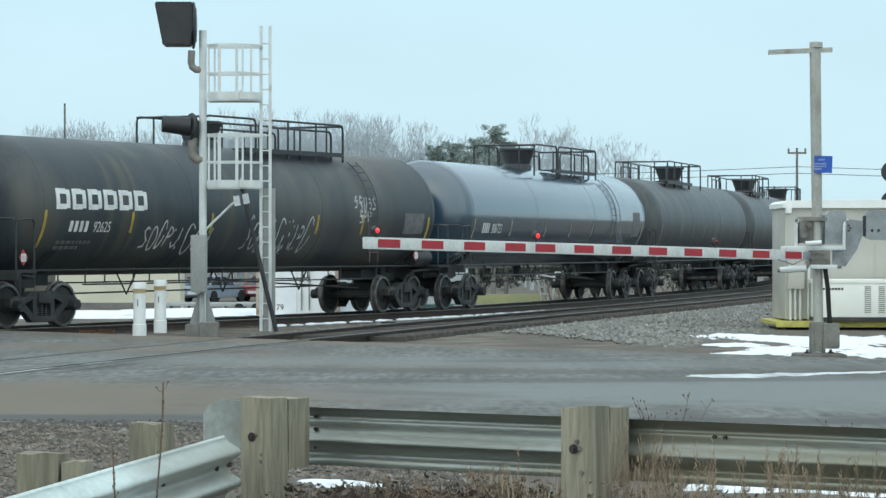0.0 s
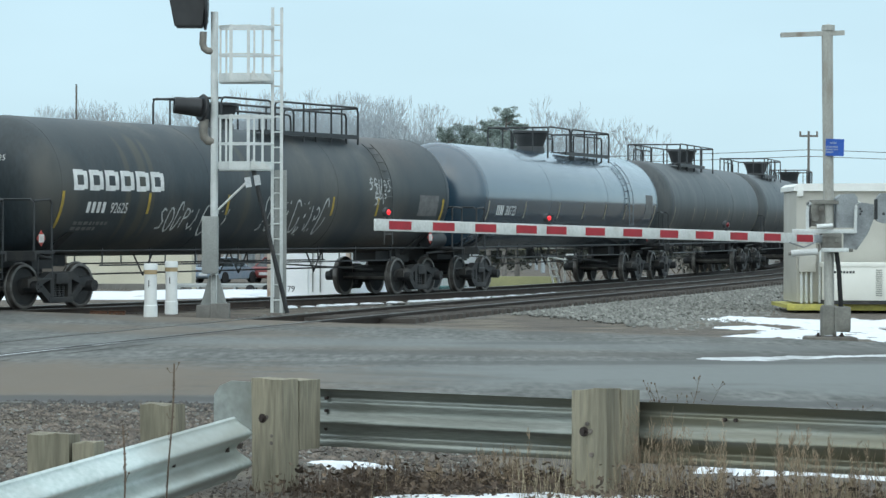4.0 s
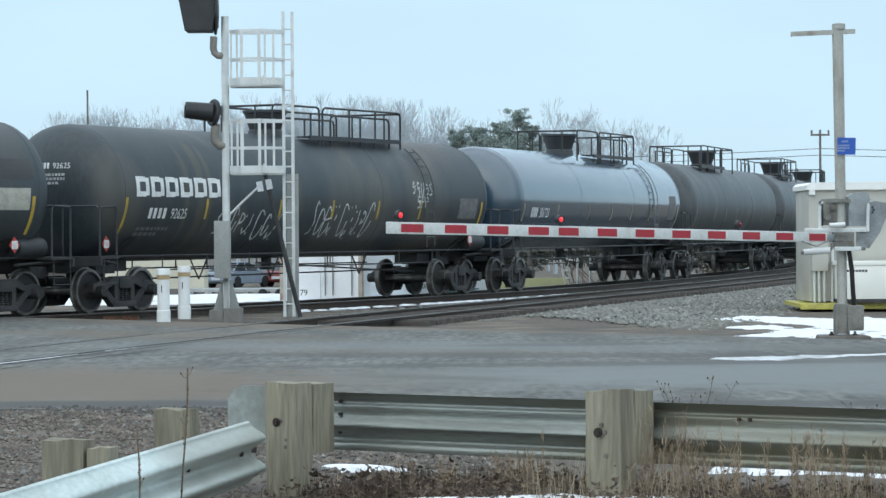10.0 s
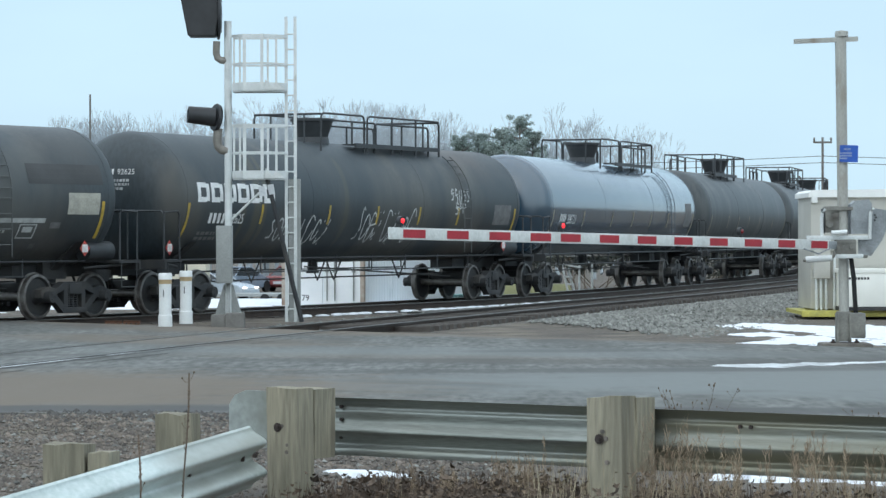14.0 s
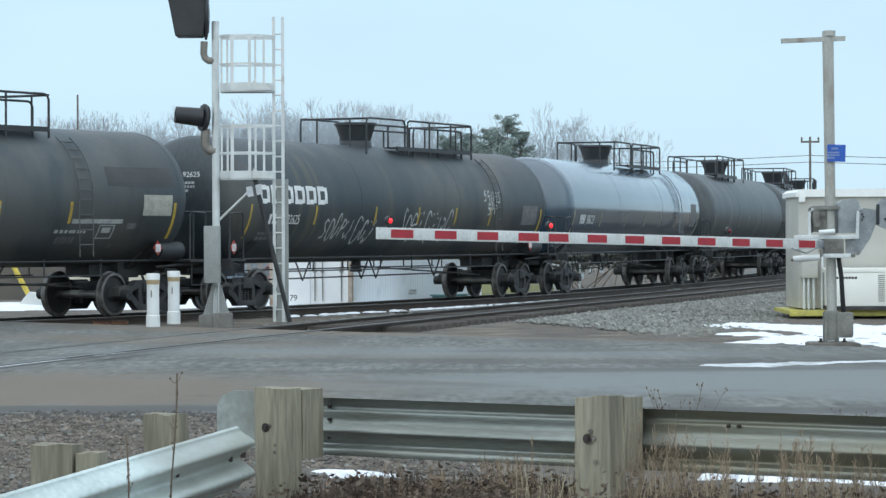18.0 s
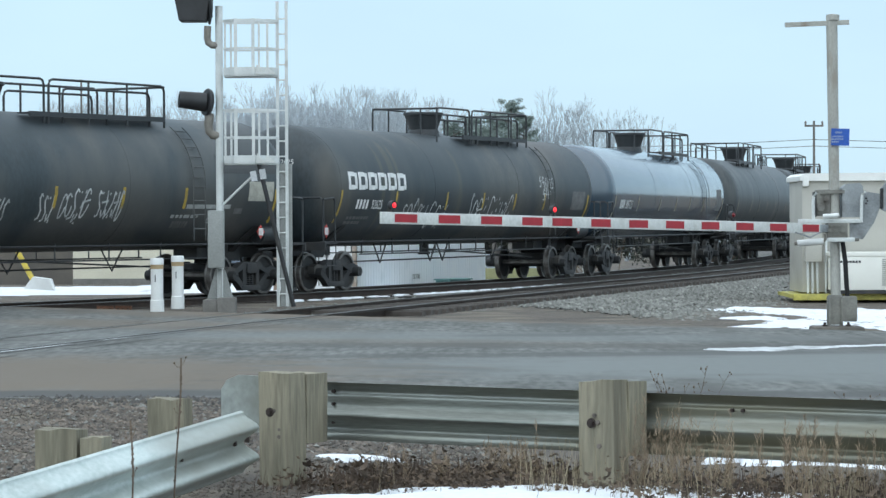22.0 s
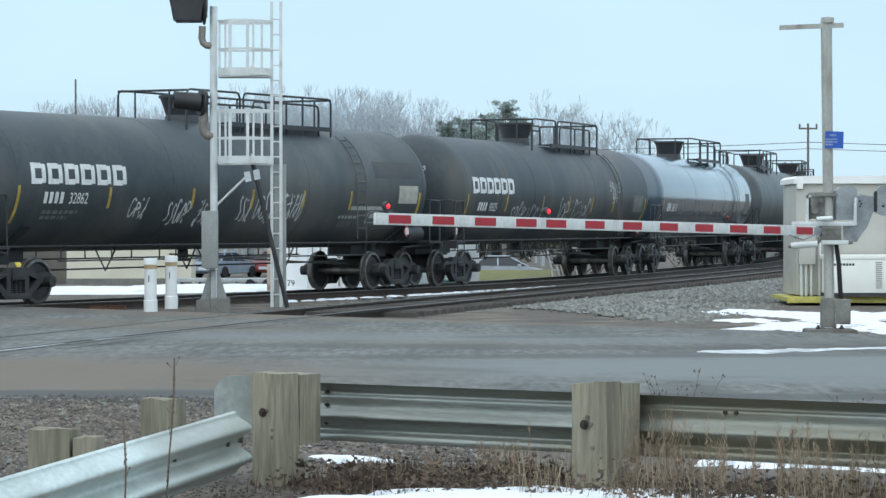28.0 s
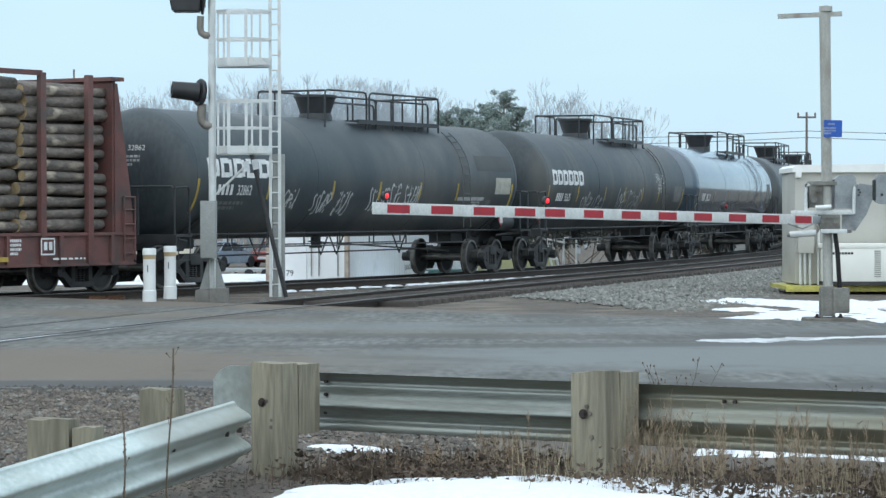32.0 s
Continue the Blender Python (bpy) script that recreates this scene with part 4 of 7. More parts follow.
def number_line(car, u0, z0, height, digits, width_mark=0.62, material="white_paint"):
    for k in range(4):
        bm = bmesh.new()
        patch(bm, u0 + k * width_mark / 4, u0 + (k + 0.62) * width_mark / 4, z0, z0 + height, skin, 1, 2)
        part("mark_bar", bm, M[material], car, "white bar of the reporting mark", False)
    ob = lettering(digits, height, M[material], "car_number", car, None, 0.001)
    for v in ob.data.vertices:
        v.co.x = v.co.x * 0.82 + u0 + width_mark + 0.12
        v.co.y += z0
    lay_on_flank(ob)
    ob["label"] = "white painted car number"


def small_print(car, u0, z_top, width, height, lines, seed, material="grey_paint"):
    bm = bmesh.new()
    bars(bm, u0, z_top, width, height, lines, seed, skin)
    part("small_print", bm, M[material], car, "faded lines of small writing", False)


def build_train():
    c0 = build_tank_car(0, M["tank"], "weathered black tank car with white marks and sprayed tags")
    big_mark(c0, -7.82, 2.40, 3.35, 0.42)
    number_line(c0, -7.35, 2.02, 0.23, "32862", 0.72)
    head_print(c0, "32862", 71)
    small_print(c0, -7.3, 1.88, 1.2, 0.22, 2, 11)
    for u, z, w, h, n, s in ((-2.9, 1.85, 0.9, 0.5, 5, 1), (-1.7, 1.85, 0.7, 0.5, 4, 2), (-0.1, 1.95, 0.5, 0.5, 3, 6), (0.6, 2.0, 0.9, 0.6, 5, 3), (1.75, 2.0, 0.9, 0.65, 5, 4), (-4.3, 1.95, 0.6, 0.4, 3, 5)):
        bm = bmesh.new()
        squiggle(bm, u, z, w, h, n, s)
        part("sprayed_tag", bm, M["chalk"], c0, "white sprayed tag", False)
    bm = bmesh.new()
    patch(bm, 7.05, 8.0, 2.10, 2.53, skin, 2, 4)
    part("data_panel", bm, M["stencil_panel"], c0, "faded cream data stencil panel", False)
    bm = bmesh.new()
    patch(bm, 4.85, 6.45, 1.93, 2.02, skin, 3, 2)
    part("tape_strip", bm, M["grey_mark"], c0, "pale tape strip", False)
    small_print(c0, 4.4, 1.80, 1.3, 0.11, 1, 41, "grey_mark")
    small_print(c0, 4.55, 1.66, 0.75, 0.22, 1, 42)
    bm = bmesh.new()
    for a, b2, lo, hi in ((5.75, 6.25, 1.62, 1.645), (5.75, 6.25, 1.88, 1.905), (5.75, 5.785, 1.62, 1.905), (6.215, 6.25, 1.62, 1.905), (5.86, 6.14, 1.74, 1.85)):
        patch(bm, a, b2, lo, hi, skin)
    part("stencil_frame", bm, M["grey_mark"], c0, "framed stencil of a plain grey bar", False)
    for u, z, w, h in ((6.62, 1.82, 0.30, 0.12), (6.3, 1.42, 0.14, 0.10)):
        bm = bmesh.new()
        patch(bm, u, u + w, z, z + h, skin)
        part("small_plate", bm, M["grey_paint"], c0, "small faded plate", False)
    bm = bmesh.new()
    patch(bm, 5.9, 8.1, 2.7, 3.1, skin, 2, 4)
    part("paint_patch", bm, M["band"], c0, "patch of newer black paint", False)
    c1 = build_tank_car(1, M["tank_rust"], "rusty black tank car with white marks and sprayed tags")
    big_mark(c1, -7.86, 2.39, 3.35, 0.42)
    number_line(c1, -7.32, 1.94, 0.22, "92625", 0.72)
    head_print(c1, "92625", 72)
    small_print(c1, -7.6, 1.76, 1.2, 0.22, 2, 12)
    for u, z, w, h, n, s in ((-4.6, 1.85, 1.5, 0.55, 5, 21), (-2.9, 1.8, 1.0, 0.6, 3, 22), (-0.5, 1.9, 1.2, 0.7, 4, 23), (0.9, 1.9, 1.5, 0.75, 5, 24), (4.3, 2.68, 1.1, 0.32, 5, 25), (4.55, 2.35, 0.6, 0.28, 3, 26)):
        bm = bmesh.new()
        squiggle(bm, u, z, w, h, n, s)
        part("sprayed_tag", bm, M["chalk"], c1, "white sprayed tag", False)
    bm = bmesh.new()
    patch(bm, 6.85, 7.85, 1.95, 2.46, skin, 2, 4)
    part("data_panel", bm, M["grey_paint"], c1, "faded grey data stencil panel", False)
    c2 = build_tank_car(2, M["tank_blue"], "glossy blue-grey tank car reflecting the sky", marks="tan_mark")
    number_line(c2, -7.5, 2.0, 0.26, "306723", 0.6)
    bm = bmesh.new()
    patch(bm, 7.0, 7.8, 1.95, 2.7, skin, 2, 4)
    part("data_panel", bm, M["grey_paint"], c2, "grey data stencil panel", False)
    build_tank_car(3, M["tank_grey"], "dull dark grey tank car with streaks of grime", at=0.3, flip=True, marks="tan_mark")
    build_tank_car(4, M["tank_grey"], "dull dark grey tank car with streaks of grime", at=0.3, flip=True, marks="tan_mark")
    build_tank_car(5, M["tank"], "black tank car far along the train", at=0.3, marks="tan_mark")


def build_log_car():
    car = thing("log_car", "oxide-red bulkhead flat car stacked with cut logs", "flat car", group="train")
    half, z0, z1 = 9.4, 0.62, 1.18
    for y in (-1.42, 1.42):
        s = 1 if y > 0 else -1
        bm = bmesh.new()
        box(bm, -half, half, y - s * 0.12, y, z0, z1)
        box(bm, -half, half, y - s * 0.2, y + s * 0.05, z1, z1 + 0.06)
        box(bm, -half, half, y - s * 0.12, y + s * 0.05, z0 - 0.05, z0)
        sill = part("side_sill", bm, M["red_car"], car)
        for k in range(12):
            u = -half + 0.9 + k * 1.56
            bm = bmesh.new()
            box(bm, u - 0.05, u + 0.05, y, y + s * 0.07, z0, z1)
            part("rib", bm, M["red_car"], sill, smooth=False)
    bm = bmesh.new()
    box(bm, -half, half, -1.30, 1.30, z1 - 0.12, z1 + 0.02)
    box(bm, -half - 0.1, half + 0.1, -0.35, 0.35, 0.74, 1.10)
    part("deck", bm, M["iron"], car)
    for sgn in (-1, 1):
        bm = bmesh.new()
        box(bm, min(sgn * half, sgn * (half + 0.58)), max(sgn * half, sgn * (half + 0.58)), -0.12, 0.12, 0.76, 0.98)
        part("coupler", bm, M["iron"], car)
        bm = bmesh.new()
        u = sgn * 8.80
        box(bm, u - 0.05, u + 0.05, -1.40, 1.40, z1, 4.38)
        box(bm, u - 0.16, u + 0.26, -1.46, 1.46, 4.33, 4.41)
        bh = part("bulkhead", bm, M["red_car"], car)
        for y in (-1.40, -0.5, 0.5, 1.40):
            bm = bmesh.new()
            extrude(bm, [(u, z1), (u, 4.28), (u + sgn * 0.08, 4.28), (u + sgn * 0.50, 2.0), (u + sgn * 0.60, z1)], y - 0.03, y + 0.03, "XZ")
            part("gusset", bm, M["red_car"], bh)
        bm = bmesh.new()
        e = sgn * (half - 0.02)
        for x in (e - sgn * 0.34, e):
            tube(bm, [(x, -1.47, 0.66), (x, -1.47, 1.98)], 0.022)
        for z in (0.8, 1.1, 1.4, 1.7, 1.96):
            tube(bm, [(e - sgn * 0.34, -1.47, z), (e, -1.47, z)], 0.018)
        part("end_ladder", bm, M["red_car"], car)
    for u in (7.99, 6.57, 5.15, 3.73, 2.31, 0.89, -0.53, -1.95, -3.37, -4.79, -6.21, -7.63):
        for y in (-1.43, 1.43):
            bm = bmesh.new()
            box(bm, u - 0.08, u + 0.08, y - 0.06, y + 0.06, z0 - 0.03, 4.42, bev=0.015)
            part("stake", bm, M["red_car"], car)
    for a, b2 in ((6.57, 5.15), (3.73, 2.31), (0.89, -0.53), (-1.95, -3.37), (-4.79, -6.21)):
        bm = bmesh.new()
        box(bm, b2, a, -1.46, -1.36, 4.36, 4.46)
        part("top_rail", bm, M["red_car"], car)
    put = lambda u, v: (u, -1.512, v)
    bm = bmesh.new()
    bars(bm, 5.55, 1.12, 0.32, 0.34, 4, 5, put)
    bars(bm, 6.8, 0.74, 1.3, 0.06, 1, 6, put)
    tagged(part("stencil", bm, M["white_paint"], car, "white stencilled bars", False), kind="stuff")
    bm = bmesh.new()
    for a, b2, lo, hi in ((6.44, 6.86, 0.80, 0.83), (6.44, 6.86, 1.11, 1.14), (6.44, 6.475, 0.80, 1.14), (6.825, 6.86, 0.80, 1.14), (6.53, 6.63, 0.90, 1.06), (6.68, 6.78, 0.90, 1.06)):
        patch(bm, a, b2, lo, hi, put)
    part("stencil_frame", bm, M["white_paint"], car, "white stencilled frame", False)
    bm = bmesh.new()
    patch(bm, 4.9, 5.5, 0.68, 0.78, put)
    part("reflective_mark", bm, M["yellow_mark"], car, smooth=False)
    add_truck(car, -LOG_TRUCK)
    add_truck(car, LOG_TRUCK)
    CARS.append((car, -1, False))
    # the stacked logs
    rnd = random.Random(17)
    for b0, b1 in ((6.12, 8.74), (3.50, 6.02), (0.9, 3.40)):
        z, row = z1 + 0.07, 0
        while z < 4.12:
            y, tallest = -1.32 + rnd.uniform(0, 0.04), 0
            while y < 1.15:
                r = rnd.uniform(0.09, 0.15)
                if y + 2 * r > 1.3:
                    break
                if y < -0.55 or z > 3.7:
                    lg = new("log", log_mesh(b1 - b0 + rnd.uniform(-0.2, 0.02), r, rnd.randrange(10 ** 6)))
                    lg.parent = car
                    lg.matrix_basis = pose(b0 + rnd.uniform(-0.14, 0.26), y + r, z + r, rnd.uniform(0, 360), 0, rnd.uniform(-0.6, 0.6))
                tallest = max(tallest, r)
                y += 2 * r + 0.005
            z += tallest * 1.75
            row += 1
    return car


LOG_TRUCK = 8.2


def log_mesh(length, r, seed):
    rnd = random.Random(seed)
    bm = bmesh.new()
    n, rings = 10, []
    px, py = rnd.uniform(0, 9), rnd.uniform(0, 9)
    for i in range(7):
        t = i / 6
        rr = r * (1 - 0.12 * t) * (1 + 0.06 * math.sin(9 * t + px))
        oy, oz = 0.014 * math.sin(3 * t + px), 0.022 * math.sin(2.6 * t + py)
        rings.append([bm.verts.new((t * length, oy + rr * math.cos(2 * math.pi * k / n), oz + rr * math.sin(2 * math.pi * k / n))) for k in range(n)])
    for a, b in zip(rings, rings[1:]):
        for k in range(n):
            bm.faces.new((a[k], a[(k + 1) % n], b[(k + 1) % n], b[k]))
    e0, e1 = bm.faces.new(rings[0][::-1]), bm.faces.new(rings[-1])
    bmesh.ops.recalc_face_normals(bm, faces=bm.faces)
    me = bpy.data.meshes.new("log")
    e0.material_index = e1.material_index = 1
    for f in bm.faces:
        f.smooth = f.material_index == 0
    bm.to_mesh(me)
    bm.free()
    me.materials.append(M["bark"])
    me.materials.append(M["cut"])
    return me


# ---- the crossing gate ----
def build_gate():
    g = thing("crossing_gate", "lowered red and white crossing gate on a grey mast", "crossing gate", pose(5.775, 43.1, -0.10))
    bm = bmesh.new()
    rod(bm, (0, 0, 0.3), (-0.035, 0, 4.86), 0.076, 0.070, n=20)
    lathe(bm, [(4.80, 0.0), (4.80, 0.10), (4.88, 0.10), (4.90, 0.0)], 20, "Z")
    bmesh.ops.translate(bm, verts=[v for v in bm.verts if v.co.z > 4.79 and (v.co.xy.length > 0.09 or v.co.xy.length < 0.01)], vec=(-0.035, 0, 0))
    part("mast", bm, M["pole_tan"], g)
    bm = bmesh.new()
    box(bm, -0.74, 0.24, -0.05, 0.03, -0.035, 0.035, pose(-0.03, 0, 4.755, 0, -2.2, 0))
    part("cross_bar", bm, M["pole_tan"], g)
    bm = bmesh.new()
    box(bm, -0.115, 0.09, -0.11, 0.11, 0.12, 0.58, bev=0.015)
    for x in (-0.115, 0.07):
        box(bm, x - 0.01, x + 0.02, -0.15, 0.15, 0.11, 0.55, bev=0.006)
    base = part("base_casting", bm, M["base_metal"], g, "stained grey base casting")
    bm = bmesh.new()
    box(bm, 0.08, 0.31, -0.16, 0.14, 0.17, 0.56, bev=0.035)
    part("junction_box", bm, M["base_metal"], base)
    for x in (-0.19, 0.17):
        bm = bmesh.new()
        rod(bm, (x, -0.14, 0.02), (x, -0.14, 0.16), 0.022, n=8)
        rod(bm, (x, -0.14, 0.09), (x, -0.14, 0.125), 0.045, n=6)
        part("anchor_bolt", bm, M["bolt"], base)
    bm = bmesh.new()
    box(bm, -0.38, 0.40, -0.36, 0.36, -0.25, 0.10, bev=0.05)
    part("foundation", bm, M["foot"], g, "dirty concrete foundation")
    sg = thing("notice_sign", "small blue notice with white lines on the gate mast", "sign", pose(5.755, 43.0, 0))
    bm = bmesh.new()
    box(bm, -0.14, 0.14, -0.03, -0.015, 2.77, 3.03, pose(0, 0, 0, 0, 1.5, 0))
    part("sheet", bm, M["sign_blue"], sg, smooth=False)
    bm = bmesh.new()
    put = lambda u, v: (u, -0.034, v)
    bars(bm, -0.0, 2.985, 0.15, 0.05, 1, 3, put)
    bars(bm, -0.06, 2.92, 0.18, 0.12, 3, 4, put)
    tagged(part("small_print", bm, M["faded_white"], sg, "faded white lines of small writing", False), kind="stuff")
    # mechanism
    bm = bmesh.new()
    box(bm, -0.30, -0.08, -0.06, 0.24, 1.79, 2.20, bev=0.03)
    rod(bm, (-0.24, -0.14, 1.92), (-0.24, -0.02, 1.92), 0.055, n=14)
    rod(bm, (-0.15, -0.12, 2.06), (-0.15, -0.02, 2.06), 0.04, n=14)
    part("gear_housing", bm, M["base_metal"], g, "stained cast gear housing")
    bm = bmesh.new()
    box(bm, -0.335, -0.295, -0.03, 0.20, 1.78, 2.16, bev=0.01)
    part("motor_flange", bm, M["black"], g, "black flange plate")
    bm = bmesh.new()
    extrude(bm, [(0.09, 1.77), (0.38, 1.77), (0.41, 1.82), (0.41, 2.24), (0.36, 2.30), (0.16, 2.28), (0.09, 2.22)], -0.10, 0.22, "XZ")
    part("mechanism_case", bm, M["cast"], g, "grey steel gate mechanism case")
    bm = bmesh.new()
    lathe(bm, [(2.13, 0.085), (2.13, 0.105), (2.19, 0.105), (2.19, 0.085)], 18, "Z")
    box(bm, -0.26, 0.12, -0.125, -0.095, 2.135, 2.185)
    part("mast_clamp", bm, M["base_metal"], g)
    bm = bmesh.new()
    rod(bm, (-0.23, -0.26, 1.785), (0.01, -0.26, 1.80), 0.036, n=12)
    part("arm_cylinder", bm, M["pvc"], g, "pale cylinder")
    bm = bmesh.new()
    rod(bm, (-0.62, -0.24, 1.375), (-0.22, -0.26, 1.405), 0.05, n=12)
    part("arm_cylinder", bm, M["pvc"], g, "pale cylinder")
    bm = bmesh.new()
    rod(bm, (-0.66, -0.24, 1.372), (-0.58, -0.24, 1.377), 0.03, n=10)
    part("cylinder_rod", bm, M["elbow"], g)
    bm = bmesh.new()
    tube(bm, [(-0.22, -0.26, 1.405), (-0.185, -0.27, 1.45), (-0.20, -0.27, 1.52)], 0.022, 8)
    part("hose", bm, M["elbow"], g)
    bm = bmesh.new()
    box(bm, -0.60, 0.36, -0.19, -0.12, 1.68, 1.745, bev=0.012)
    part("upper_bar", bm, M["alu"], g)
    bm = bmesh.new()
    box(bm, -0.15, 0.26, -0.24, -0.14, 1.395, 1.46, bev=0.012)
    part("lower_bar", bm, M["alu"], g)
    bm = bmesh.new()
    box(bm, 0.25, 0.33, -0.22, -0.15, 1.40, 1.45, bev=0.008)
    part("bar_end", bm, M["base_metal"], g)
    bm = bmesh.new()
    box(bm, -0.15, 0.16, -0.20, 0.10, 1.455, 1.685, bev=0.015)
    for x in (-0.12, -0.02, 0.08):
        rod(bm, (x, -0.23, 1.57), (x, -0.19, 1.57), 0.026, n=10)
    box(bm, -0.13, 0.14, -0.215, -0.195, 1.625, 1.65)
    part("pivot_housing", bm, M["base_metal"], g, "dark oily pivot housing")
    for pts in ([(-0.36, -0.15, 1.69), (-0.365, -0.15, 2.0), (-0.355, -0.15, 2.09), (-0.31, -0.15, 2.15)], [(0.365, -0.19, 1.69), (0.372, -0.19, 2.02), (0.385, -0.19, 2.11), (0.43, -0.19, 2.165)]):
        bm = bmesh.new()
        tube(bm, pts, 0.026, 8)
        part("side_strap", bm, M["alu"], g)
    bm = bmesh.new()
    extrude(bm, [(0.40, 2.17), (0.66, 2.13), (0.66, 1.90), (0.57, 1.68), (0.40, 1.43), (0.20, 1.46), (0.20, 1.68), (0.40, 1.70)], -0.11, -0.07, "XZ")
    wa = part("weight_arm", bm, M["cast"], g, "grey plate arm of the counterweight")
    for x, z in ((0.45, 2.06), (0.47, 2.02), (0.45, 1.98)):
        bm = bmesh.new()
        rod(bm, (x, -0.13, z), (x, -0.10, z), 0.016, n=6)
        part("bolt", bm, M["black"], wa)
    bm = bmesh.new()
    extrude(bm, [(0.70, 1.88), (0.70, 2.22), (0.76, 2.30), (1.55, 2.26), (1.55, 1.82), (0.80, 1.84)], -0.15, 0.0, "XZ")
    cw = part("counterweight", bm, M["cast"], g, "grey steel counterweight")
    bm = bmesh.new()
    box(bm, 0.68, 0.71, -0.16, 0.01, 1.90, 2.21)
    part("weight_plate", bm, M["black"], cw)
    for x in (0.80, 0.90):
        bm = bmesh.new()
        rod(bm, (x, -0.18, 1.985), (x, -0.14, 1.985), 0.022, n=6)
        part("bolt", bm, M["black"], cw)
    bm = bmesh.new()
    tube(bm, [(0.09, -0.10, 1.40), (0.13, -0.10, 1.1), (0.15, -0.08, 0.8), (0.17, -0.05, 0.54)], 0.036, 8)
    part("cable", bm, M["rubber"], g)
    # the arm, from its pivot to the tip over the middle of the road
    root, tip = Vector((5.55, 42.85, 1.50)), Vector((-1.02, 35.95, 1.685))
    d = tip - root
    length = d.length
    along = d.normalized()
    m = Matrix.Translation(root) @ along.to_track_quat("X", "Z").to_matrix().to_4x4()
    inv = g.matrix_basis.inverted()
    bm = bmesh.new()
    box(bm, 0.05, length, -0.02, 0.02, -0.077, 0.077, bev=0.008)
    arm = part("gate_arm", bm, M["arm_white"], g, "white arm with red bands", at=inv @ m)
    starts = [0.24 + 0.813 * k for k in range(4)] + [0.24 + 0.813 * 4 - 0.20 + 0.813 * k for k in range(8)]
    for i, s in enumerate(starts):
        bm = bmesh.new()
        hh = 0.054
        box(bm, length - s - 0.41, length - s, -0.024, 0.024, -hh, hh)
        part("red_band", bm, M["arm_red"], arm, smooth=False)
    for s, lit in ((0.22, True), (3.33, True), (7.28, False)):
        x = length - s
        bm = bmesh.new()
        rod(bm, (x, 0, 0.06), (x, 0, 0.13), 0.02, n=8)
        lathe(bm, [(-0.03, 0.0), (-0.03, 0.060), (0.03, 0.060), (0.03, 0.0)], 16, "Y")
        lamp_m = Matrix.Translation((x, 0, 0.165))
        fix = [v for v in bm.verts if v.co.length < 0.12]
        bmesh.ops.transform(bm, matrix=lamp_m, verts=fix)
        lp = part("arm_lamp", bm, M["black"], arm)
        bm = bmesh.new()
        bmesh.ops.create_uvsphere(bm, u_segments=14, v_segments=8, radius=0.043, matrix=lamp_m @ Matrix.Diagonal((1, 1.25, 1, 1)))
        part("lens", bm, M["lamp_red"] if lit else M["lamp_dim"], lp, "lit red lens")
    bm = bmesh.new()
    tube(bm, [(0.1, 0.05, -0.05), (0.4, 0.05, -0.14), (0.75, 0.04, -0.07)], 0.012)
    box(bm, -0.12, 0.10, -0.03, 0.03, -0.06, 0.06, bev=0.01)
    part("arm_adapter", bm, M["cast"], arm)


